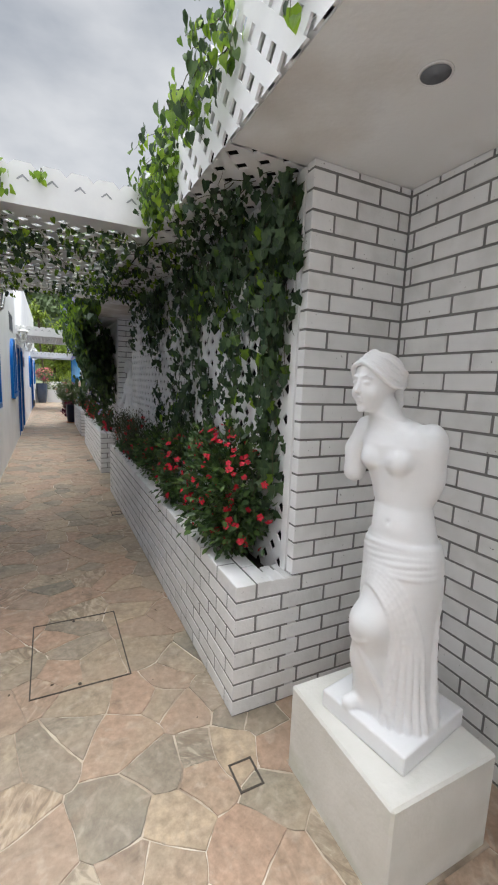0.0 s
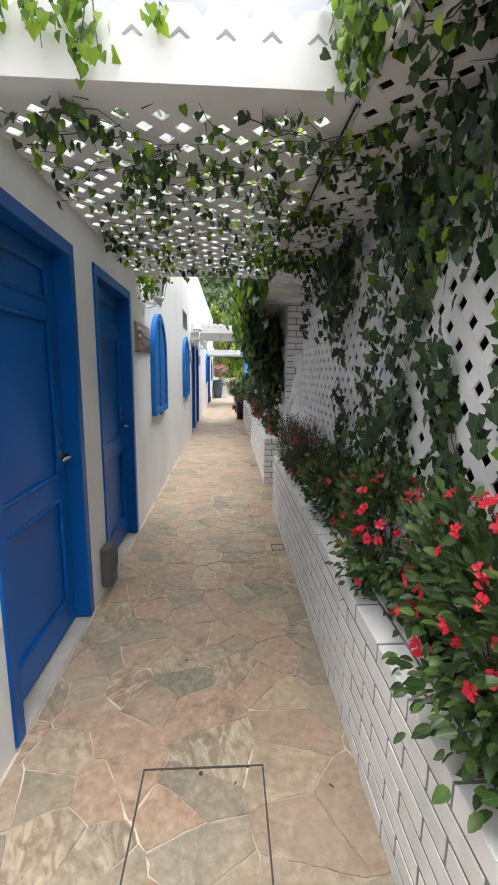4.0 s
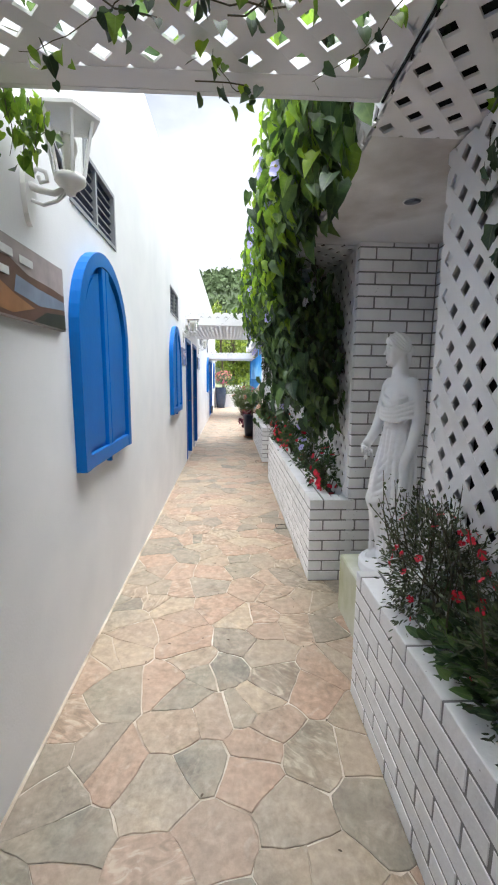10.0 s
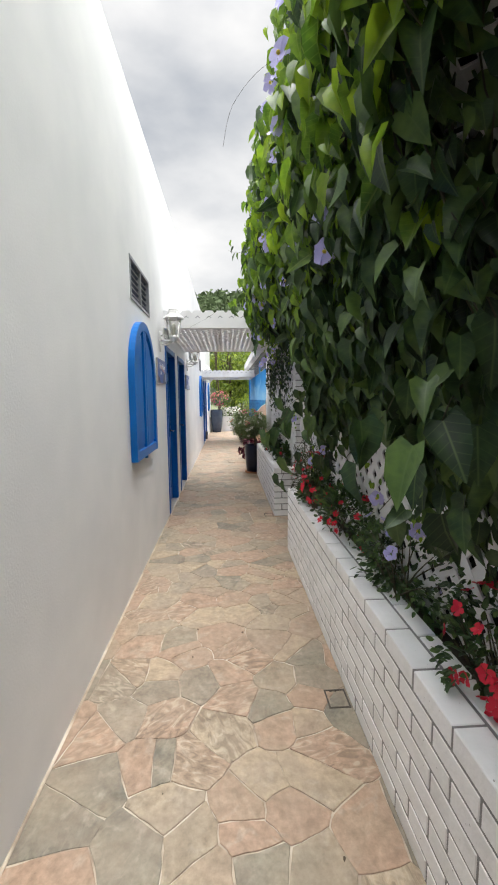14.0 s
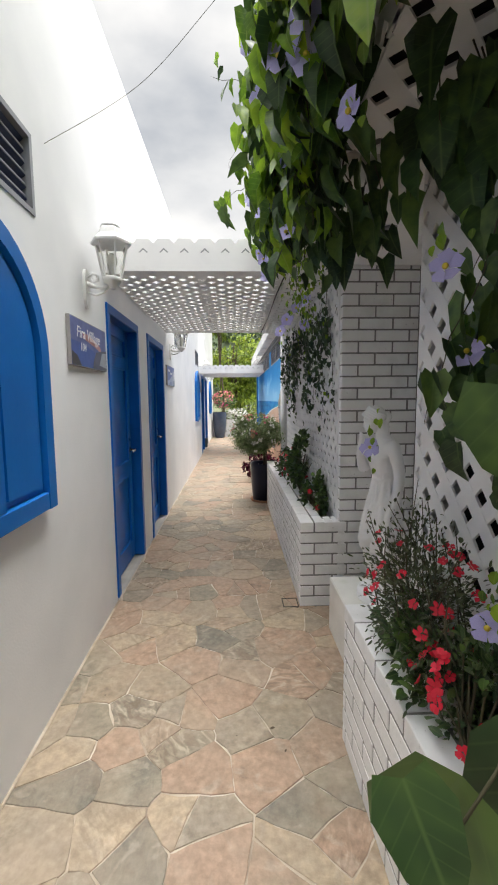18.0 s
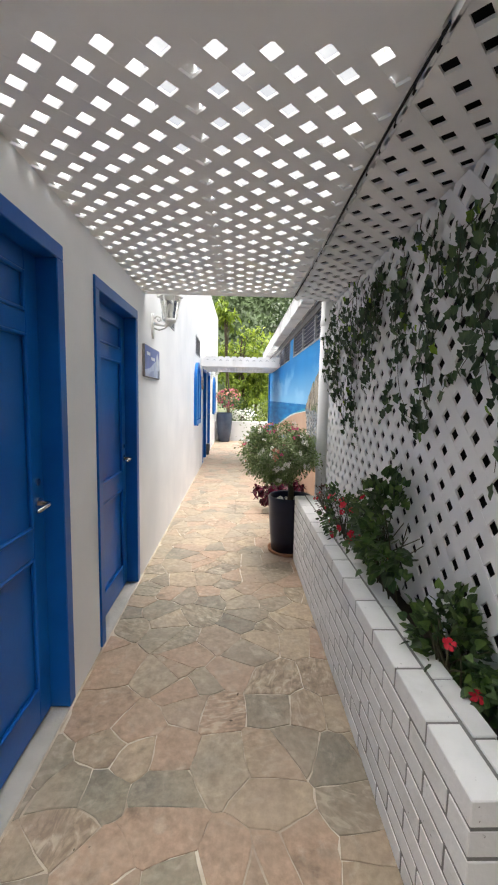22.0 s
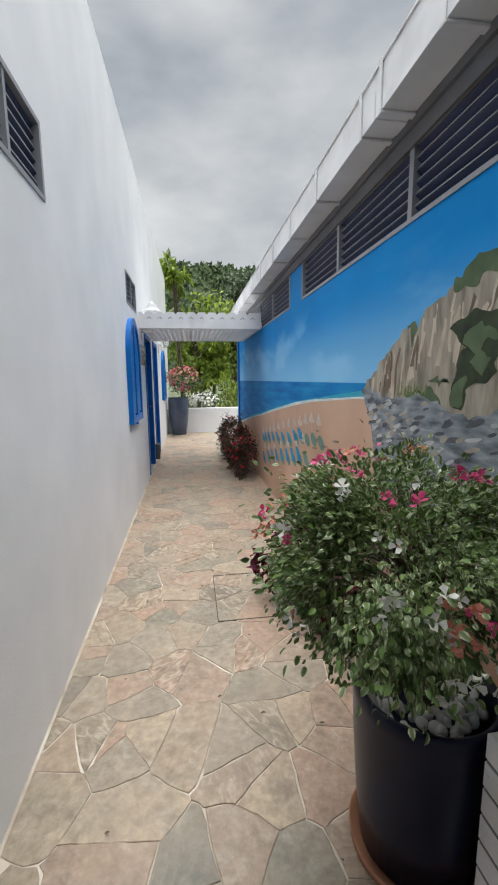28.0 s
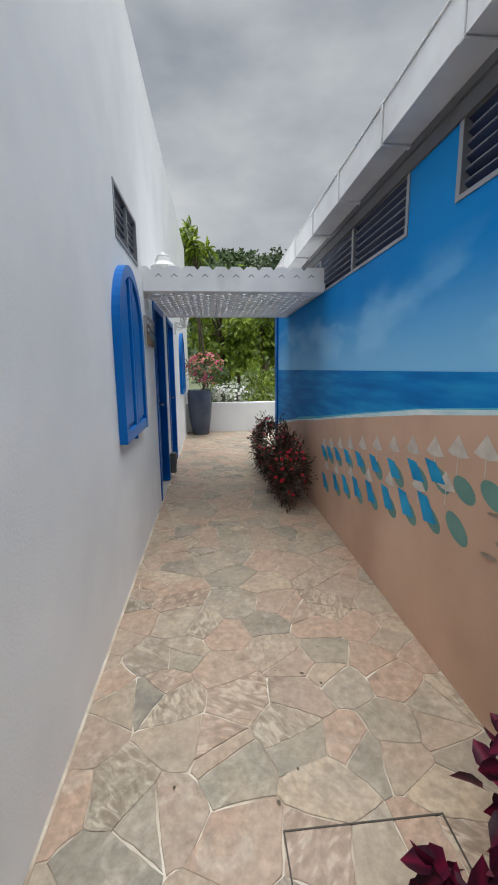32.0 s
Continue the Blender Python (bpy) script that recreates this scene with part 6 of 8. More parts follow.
        g.rod(dense([(0.120, 0.004, 0.895), (0.156, 0.018, 0.77), (0.152, -0.014, 0.645), (0.142, -0.050, 0.565)], 6), arm, 0.012)
        g.ball((0.140, -0.056, 0.545), (0.020, 0.024, 0.032), 0.012)
        for i in range(6):
            g.rod(dense([(0.140, -0.056 + 0.004 * i, 0.56), (0.136 + 0.006 * (i % 3), -0.060 + 0.012 * i, 0.38), (0.118 + 0.010 * (i % 3), -0.066 + 0.020 * i, 0.20), (0.112 + 0.012 * (i % 2), -0.068 + 0.026 * i, 0.065)], 5), [0.013, 0.016, 0.018], 0.010)
        clay_head(g, (lean[0], lean[1] - 0.012, 1.072), 0.86, radians(-14), 0.0)
    else:
        g.rod(dense([(-0.118, 0.0, 0.895), (-0.135, -0.055, 0.80), (-0.110, -0.105, 0.775)], 6), arm[:3], 0.012)
        g.rod(dense([(-0.110, -0.105, 0.775), (-0.075, -0.135, 0.85), (-0.050, -0.142, 0.925)], 6), [0.028, 0.026, 0.019], 0.012)
        g.ball((-0.044, -0.142, 0.945), (0.020, 0.016, 0.026), 0.010)
        for i in range(4):
            g.rod([(-0.060 + 0.010 * i, -0.148, 0.945), (-0.056 + 0.011 * i, -0.150, 0.985 - 0.003 * abs(i - 1))], 0.0062, 0.004)
        g.rod(dense([(0.120, 0.004, 0.895), (0.150, 0.024, 0.76), (0.136, 0.014, 0.63), (0.122, -0.012, 0.545)], 6), arm, 0.012)
        g.ball((0.120, -0.018, 0.525), (0.018, 0.024, 0.030), 0.012)
        g.rod(dense([(0.118, -0.022, 0.54), (0.108, -0.030, 0.40), (0.112, -0.026, 0.26), (0.102, -0.02, 0.14), (0.092, -0.02, 0.07)], 6), [0.014, 0.020, 0.022, 0.030, 0.046], 0.014)
        for i in range(4):
            g.fold([(-40 + 22 * i, 0.12), (-42 + 24 * i, 0.09), (-36 + 20 * i, 0.066)], 0.009, 0.008, 12, 0.09, -0.02)
        clay_head(g, (lean[0], lean[1] - 0.028, 1.062), 0.90, radians(-10), 0.24, 1.2)
    return statue(g, at, turn, label)


venus((1.632, 1.352, 0.331), -80)
robed((1.640, 6.245, 0.351), -76, 1.33, "flowers", "white plaster robed female statue carrying flowers, on a damp pedestal")
robed((1.652, 10.41, 0.331), -84, 1.08, "thinking", "white plaster robed female statue, hand to chin, on a pedestal")


# ---------------------------------------------------------------- climbing plants
def strand(rng, start, step, n, wobble, pull=None):
    pts = [Vector(start)]
    d = Vector(step)
    for _ in range(n):
        d = (d + Vector(rng.normal(0, wobble, 3)) * d.length).normalized() * Vector(step).length
        if pull:
            d = d * 0.75 + Vector(pull) * Vector(step).length * 0.25
        pts.append(pts[-1] + d)
    return pts


def climber(name, label, lines, leaf, shape, size, every, out, tip, rng, mat=STEM, spread=0.035, roll=0.5, lime=0.0, keep=None, radius=0.0022, wall=None):
    """Stems along lines, with leaves set on them; lime: the share of lime leaves, young ones and those painted as lit.
    """
    o = thing(name, tuple(lines[0][0]), label, "climbing plant")
    if wall:
        for line in lines:
            for p in line:
                p.x = min(max(p.x, wall - 0.07), wall)
    if keep:
        cut = []
        for line in lines:
            n = next((i for i, p in enumerate(line) if i > 1 and not keep(p)), len(line))
            cut.append(line[:n])
        lines = cut
    stems("stem", lines, radius, mat, o)
    pos, kinds = [], []
    for line in lines:
        for p, q in zip(line, line[1:]):
            for _ in range(every):
                v = p.lerp(q, rng.uniform()) + Vector(rng.normal(0, spread, 3))
                if keep and not keep(v):
                    continue
                pos.append(v)
    pos = np.array([tuple(v) for v in pos])
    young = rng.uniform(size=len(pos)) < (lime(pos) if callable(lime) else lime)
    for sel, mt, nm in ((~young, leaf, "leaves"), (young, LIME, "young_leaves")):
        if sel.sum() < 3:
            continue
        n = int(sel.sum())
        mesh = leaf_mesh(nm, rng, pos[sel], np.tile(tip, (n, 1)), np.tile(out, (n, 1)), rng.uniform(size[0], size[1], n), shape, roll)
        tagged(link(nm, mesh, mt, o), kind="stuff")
    return o


rng = np.random.default_rng(11)
# ivy on the first lattice panel
lines = []
for k in range(72):
    y = 1.93 + 3.55 * rng.uniform() ** 1.25
    far = (y - 1.93) / 3.6
    z1 = 2.26 - 0.1 * rng.uniform()
    n = int(rng.uniform(4, 24) * (1.0 - 0.6 * far))
    lines.append(strand(rng, (1.525 - 0.03 * rng.uniform(), y, z1), (0, 0.012 * rng.normal(), -0.055), n, 0.38, (0, 0, -1)))
for k in range(17):
    lines.append(strand(rng, (1.515, rng.uniform(1.95, 4.3), rng.uniform(0.75, 1.1)), (0, 0.01, 0.05), int(rng.uniform(8, 18)), 0.4, (0, 0, 1)))
keep1 = lambda v: 1.44 < v.x < 1.553 and 1.90 < v.y < 5.72 and 0.66 < v.z < 2.27  # noqa: E731
climber("ivy", "dense dark green ivy covering the white lattice panel", lines, IVY, IVYLEAF, (0.034, 0.068), 3, (-1, -0.15, 0.25), (0, 0, -1), rng, lime=0.07, keep=keep1, spread=0.024, wall=1.545)
# creeper under and over the first pergola
lines = []
for k in range(84):
    y = rng.choice([rng.uniform(3.05, 5.4), rng.uniform(3.05, 5.0), rng.uniform(3.05, 4.0)])
    lines.append(strand(rng, (rng.uniform(0.0, 1.5), y, 2.262), (0.05 * rng.choice([-1, 1]), 0.012 * rng.normal(), 0), int(rng.uniform(6, 22)), 0.35))
for l in lines:
    for p in l:
        p.z = 2.268 - 0.02 * abs(math.sin(9 * p.x + 5 * p.y))
keepp = lambda v: 0.02 < v.x < 1.52 and 3.02 < v.y < 5.47 and 2.15 < v.z < 2.275  # noqa: E731
climber("creeper", "leafy creeper threaded through the white lattice canopy", lines, IVY, HEART, (0.024, 0.046), 2, (0.1, -0.3, 1), (0.1, -0.2, -1), rng, lime=0.36, keep=keepp, spread=0.03, roll=0.8)
lines = [strand(rng, (rng.uniform(0.05, 1.2), rng.uniform(3.1, 5.4), 2.33), (0.05 * rng.choice([-1, 1]), 0.02 * rng.normal(), 0), int(rng.uniform(6, 16)), 0.3) for _ in range(80)]
keept = lambda v: 0.02 < v.x < 1.3 and 3.02 < v.y < 5.47 and 2.30 < v.z < 2.44  # noqa: E731
climber("creeper", "bright green creeper lying over the white lattice canopy", lines, VINE, HEART, (0.035, 0.065), 2, (0, 0, 1), (0.6, 0.4, -0.2), rng, lime=0.5, keep=keept, roll=0.9)
# sprigs on the front board of the first pergola and at its far left end
for name, spots, n in (("hanging_sprig", [(0.12, 2.965, 2.48), (0.17, 2.96, 2.50), (0.26, 2.955, 2.49), (0.34, 2.95, 2.49), (0.42, 2.955, 2.48)], 6), ("hanging_sprig", [(0.60, 2.96, 2.44), (0.62, 2.955, 2.46)], 2),
                       ("hanging_sprig", [(0.05, 5.56, 2.30), (0.09, 5.58, 2.30), (0.14, 5.56, 2.29), (0.03, 5.53, 2.32)], 6), ("hanging_sprig", [(0.02, 3.25, 2.95), (0.05, 3.2, 2.9)], 8),
                       ("hanging_sprig", [(1.02, 11.07, 2.46), (1.1, 11.06, 2.44)], 3)):
    ls = [strand(rng, s, (0.006, -0.002, -0.032), int(rng.uniform(n * 0.6, n * 1.3)), 0.35, (0, 0, -1)) for s in spots for _ in range(2)]
    climber(name, "light green vine sprig hanging from the pergola edge", ls, VINE, HEART, (0.022, 0.048), 2, (-0.2, -1, 0.2), (0, -0.1, -1), rng, lime=0.85, spread=0.018, roll=0.6)
# vines over the lattice fascia by the first alcove
lines = [strand(rng, (1.19, rng.uniform(1.2, 4.6), rng.uniform(2.55, 2.72)), (-0.004, 0.02 * rng.normal(), -0.03), int(rng.uniform(5, 14)), 0.45, (0, 0.1, -1)) for _ in range(70)]
keepf = lambda v: v.x < 1.20 and v.z > 2.25 and v.y > 0.9  # noqa: E731
climber("creeper", "green creeper trailing down the lattice fascia", lines, VINE, HEART, (0.025, 0.05), 3, (-1, -0.2, 0.3), (0, 0, -1), rng, lime=0.4, keep=keepf, spread=0.025)
lines = [strand(rng, (rng.uniform(1.16, 1.2), rng.uniform(2.55, 2.95), rng.uniform(2.34, 2.58)), (0.003, 0.0, -0.03), 6, 0.5, (0.1, 0, -1)) for _ in range(22)]
climber("creeper", "lime green creeper clump at the corner of the pergola", lines, VINE, HEART, (0.024, 0.045), 4, (-1, -0.4, 0.3), (0, 0, -1), rng, lime=0.6, spread=0.028)
lines = [strand(rng, (rng.uniform(1.24, 1.54), rng.uniform(2.0, 3.0), 2.268), (0.02 * rng.normal(), 0.05, 0), 10, 0.5) for _ in range(13)]
for l in lines:
    for p in l:
        p.z = 2.262
keeps = lambda v: 1.23 < v.x < 1.55 and 1.97 < v.y < 5.6 and 2.18 < v.z < 2.268  # noqa: E731
climber("ivy", "dark ivy hanging under the lattice soffit", lines, IVY, HEART, (0.025, 0.05), 4, (-0.3, -0.5, 1), (0, 0, -1), rng, keep=keeps, roll=0.7)
lines = [strand(rng, (1.53, rng.uniform(2.0, 2.1), z), (0, 0.003, -0.05), 9, 0.4, (0, 0, -1)) for z in np.linspace(2.27, 1.1, 12) for _ in range(2)]
climber("ivy", "ivy edge hanging beside the painted brick wall", lines, IVY, IVYLEAF, (0.035, 0.065), 2, (-0.6, -0.8, 0.2), (0, 0, -1), rng, lime=0.1, spread=0.024, keep=lambda v: 1.47 < v.x < 1.56 and v.y > 1.96 and v.z > 0.66)

# the flowering curtain over the second panel
def curtain_x(z):
    return float(np.interp(z, (0.8, 1.2, 1.7, 2.1, 2.5, 3.0, 3.25), (1.47, 1.37, 1.17, 1.03, 0.98, 1.0, 1.18)))


lines = []
for k in range(520):
    y = rng.uniform(5.75, 10.3)
    zmin = float(np.interp(y, (6.8, 6.9, 7.3, 7.5, 8.2, 8.4, 8.5, 9.3, 9.4, 10.3), (2.14, 1.0, 0.95, 1.3, 1.25, 1.3, 2.08, 2.08, 1.96, 2.04)))
    z = rng.uniform(max(1.5 if y > 6.9 else 2.5, zmin + 0.12), 3.15)
    n = max(3, int((z - zmin) / 0.055 * rng.uniform(0.5, 1.0)))
    depth = (0.30 if y < 8.5 else 0.13) * rng.uniform() ** 1.8
    pts = [Vector((curtain_x(z) + depth * 0.8, y, z))]
    for i in range(n):
        z -= 0.055
        y += rng.normal(0, 0.016)
        pts.append(Vector((curtain_x(z) + depth * (1 if z > 1.3 else 0.5) + rng.normal(0, 0.012), y, z)))
    lines.append(pts)
keepc = lambda v: v.x < 1.545 and not (v.x > 1.19 and 2.2 < v.z < 2.7) and (v.y > 6.85 or v.z > 2.06)  # noqa: E731
# lime leaves high on the outer side: skylight on the curtain put into colour
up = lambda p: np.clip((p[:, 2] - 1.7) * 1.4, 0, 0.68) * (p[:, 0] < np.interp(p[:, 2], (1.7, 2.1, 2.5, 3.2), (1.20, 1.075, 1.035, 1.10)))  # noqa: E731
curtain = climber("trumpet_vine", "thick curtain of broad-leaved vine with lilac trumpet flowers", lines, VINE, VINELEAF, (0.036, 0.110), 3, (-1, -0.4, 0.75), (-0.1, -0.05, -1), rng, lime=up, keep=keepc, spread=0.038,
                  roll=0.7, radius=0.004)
lines = [strand(rng, (rng.uniform(1.40, 1.53), rng.choice([rng.uniform(6.95, 7.4), rng.uniform(8.3, 9.25), rng.uniform(7.4, 8.3)]), rng.uniform(1.35, 2.2)), (0, 0.012 * rng.normal(), -0.05), int(rng.uniform(4, 12)), 0.35, (0, 0, -1)) for _ in range(66)]
keepl = lambda v: 1.30 < v.x < 1.55 and v.y > 6.88 and not (7.4 < v.y < 8.3 and v.z < 1.32)  # noqa: E731
climber("trumpet_vine", "dark broad leaves of vine lying against the lattice", lines, VINE, VINELEAF, (0.05, 0.12), 2, (-1, -0.5, 0.2), (0, 0, -1), rng, keep=keepl, spread=0.03, roll=0.45)
lines = [strand(rng, (rng.uniform(1.04, 1.17), rng.uniform(5.7, 6.85), rng.uniform(2.45, 2.80)), (0.001, 0.008 * rng.normal(), -0.05), int(rng.uniform(5, 10)), 0.3, (0, 0, -1)) for _ in range(46)]
climber("trumpet_vine", "broad-leaved vine hanging over the roof edge beside the alcove", lines, VINE, VINELEAF, (0.07, 0.14), 2, (-0.9, -0.6, 0.3), (0, 0, -1), rng, lime=0.25, keep=lambda v: v.x < 1.20 and v.z > 2.08, spread=0.035, roll=0.5)
# trailing strands of large leaves low on the curtain
lines = [strand(rng, (rng.uniform(1.22, 1.42) if y0 < 8.55 else rng.uniform(1.38, 1.5), y0 + 0.05 * rng.normal(), rng.uniform(1.5, 1.9)), (0.003, 0.006 * rng.normal(), -0.05), int(rng.uniform(8, 15)), 0.25, (0.02, 0, -1)) for y0 in (7.0, 7.25, 8.4, 8.5, 8.95, 9.1, 9.15) for _ in range(2)]
climber("trumpet_vine", "trailing vine strands with large dark heart-shaped leaves", lines, VINE, VINELEAF, (0.06, 0.14), 1, (-0.9, -0.8, 0.15), (0, 0, -1), rng, spread=0.03, roll=0.45)
lines = [strand(rng, (rng.uniform(1.30, 1.46), rng.uniform(9.2, 9.5), rng.uniform(2.1, 2.22)), (0.003, 0.004 * rng.normal(), -0.05), int(rng.uniform(3, 6)), 0.3, (0.02, 0, -1)) for _ in range(9)]
climber("trumpet_vine", "large dark vine leaves hanging beside the alcove ceiling", lines, VINE, VINELEAF, (0.08, 0.16), 1, (-0.7, -0.9, 0.1), (0, 0, -1), rng, spread=0.03, roll=0.35)
lines = [strand(rng, (rng.uniform(1.25, 1.45), rng.uniform(9.65, 9.95), rng.uniform(2.14, 2.22)), (0.002, 0.004 * rng.normal(), -0.05), int(rng.uniform(3, 6)), 0.3, (0.02, 0, -1)) for _ in range(8)]
climber("trumpet_vine", "large dark vine leaves hanging beside the alcove ceiling", lines, VINE, VINELEAF, (0.08, 0.15), 1, (-0.7, -0.9, 0.1), (0, 0, -1), rng, spread=0.03, roll=0.4)
lines = [strand(rng, (rng.uniform(1.12, 1.34), rng.uniform(10.4, 10.6), 2.26), (0.002, 0, -0.035), int(rng.uniform(7, 15)), 0.2, (0, 0, -1)) for _ in range(5)]
climber("trumpet_vine", "slender hanging flower spikes with yellow-green bracts", lines, LIME, OVAL, (0.016, 0.034), 4, (-0.8, -0.8, 0.2), (0, 0, -1), rng, spread=0.016, roll=0.6)
lines = [strand(rng, (rng.uniform(1.10, 1.5), rng.uniform(5.9, 10.7), 2.70 + 0.3 * rng.uniform()), (-0.004, 0.03 * rng.normal(), 0.008), 8, 0.4) for _ in range(130)]
keepk = lambda v: v.z > 2.62 or v.x < 1.19  # noqa: E731
climber("trumpet_vine", "mound of broad green vine leaves along the roof edge", lines, VINE, VINELEAF, (0.05, 0.10), 2, (-0.7, -0.3, 0.8), (-0.5, -0.2, -0.8), rng, lime=0.65, keep=keepk, spread=0.045, roll=0.45)
lines = [strand(rng, (rng.uniform(1.03, 1.2), rng.uniform(10.2, 11.05), 2.66), (-0.004, 0.008, -0.035), int(rng.uniform(6, 15)), 0.35, (0, 0.05, -1)) for _ in range(22)]
climber("trumpet_vine", "vine tail with lilac flowers hanging by the pergola corner", lines, VINE, VINELEAF, (0.06, 0.11), 1, (-0.8, -0.5, 0.3), (0, 0, -1), rng, lime=0.4, spread=0.03)
spots = [(1.08, 7.48, 2.03), (1.23, 7.52, 1.725), (1.035, 7.76, 2.02), (1.40, 7.81, 1.59), (1.40, 9.2, 1.53), (1.43, 7.88, 0.99), (1.46, 7.54, 0.95), (0.93, 7.39, 2.42), (1.07, 8.22, 2.02), (1.12, 9.15, 1.98),
         (1.30, 9.11, 1.68), (1.05, 9.45, 2.2), (1.06, 9.65, 1.95), (1.36, 9.70, 1.26), (1.17, 10.48, 1.84), (1.22, 10.48, 1.90), (1.27, 10.52, 1.82), (1.15, 10.6, 1.80), (1.27, 10.5, 1.94), (1.50, 9.38, 1.48), (1.38, 9.05, 0.98), (1.36, 8.6, 1.12)]
for _ in range(44):
    z = rng.uniform(1.5, 3.0)
    y = rng.uniform(6.0, 10.5)
    if y < 6.9:
        z = max(z, 2.35)
    elif y > 8.5:
        z = max(z, 2.12)
    spots.append((curtain_x(z) - 0.03 + 0.05 * rng.uniform(), y, z))
spots += [(1.03 + 0.1 * rng.uniform(), rng.uniform(10.3, 10.95), rng.uniform(2.1, 2.55)) for _ in range(12)]
spots = np.array(spots) + (-0.040, -0.035, 0)
faces_ = np.tile((-0.7, -1.0, 0.1), (len(spots), 1)) + rng.normal(0, 0.3, (len(spots), 3))
blooms("flower", rng, spots, faces_, rng.uniform(0.032, 0.044, len(spots)), LILAC, curtain, 5, 0.95, 0.18)
bm = bmesh.new()
for s, f in zip(spots, faces_):
    egg(bm, tuple(np.array(s) + 0.006 * f / np.linalg.norm(f)), (0.006, 0.006, 0.006))
tagged(part("throat", bm, YELLOW, curtain, "yellow throats", smooth=True), kind="stuff")
buds = np.repeat(spots[:44], 9, axis=0) + rng.normal(0, 1, (396, 3)) * (0.018, 0.03, 0.045) + (0.015, 0.02, 0.055)
tagged(link("bud_leaves", leaf_mesh("bud_leaves", rng, buds, np.tile((-0.1, -0.1, -1), (396, 1)), np.tile((-1, -0.6, 0.2), (396, 1)), rng.uniform(0.018, 0.038, 396), OVAL * (1.3, 1, 1.5), 0.6), LIME, curtain, "yellow-green buds"), kind="stuff")
# bare tendrils against the sky
tend = thing("tendril", (1.0, 9.0, 2.6), "thin bare vine tendrils reaching into the air", "climbing plant")
for a, b, c, d in (((0.98, 9.2, 2.42), (0.82, 9.2, 2.243), (0.66, 9.2, 2.08), (0.46, 9.2, 1.964)), ((0.95, 10.0, 2.70), (0.88, 10.02, 2.45), (0.84, 10.0, 2.36), (0.86, 10.0, 2.32)), ((0.98, 7.6, 2.62), (0.86, 7.6, 2.56), (0.76, 7.6, 2.44), (0.725, 7.6, 2.308))):
    part("shoot", tube(bmesh.new(), dense([a, b, c, d], 8), 0.0006, 5), STEM, tend)
# thin ivy on the third panel
lines = []
for y, zb in ((11.25, 1.3), (11.5, 1.1), (11.75, 1.5), (12.0, 1.2), (12.2, 0.95), (12.45, 1.2), (12.7, 1.4), (12.9, 1.0), (13.1, 1.2), (13.35, 1.1), (13.5, 1.5), (12.55, 1.6), (11.35, 1.7)):
    for _ in range(3):
        lines.append(strand(rng, (1.54, y + 0.08 * rng.normal(), rng.uniform(2.0, 2.26)), (0, 0.014 * rng.normal(), -0.05), int((2.1 - zb) / 0.05 * rng.uniform(0.6, 1.1)), 0.42, (0, 0, -1)))
keep3 = lambda v: 1.45 < v.x < 1.553 and 11.05 < v.y < 13.72  # noqa: E731
climber("ivy", "thin strands of dark ivy on the white lattice panel", lines, IVY, IVYLEAF, (0.026, 0.05), 3, (-1, -0.1, 0.2), (0, 0, -1), rng, keep=keep3, lime=0.06, spread=0.022, wall=1.545)


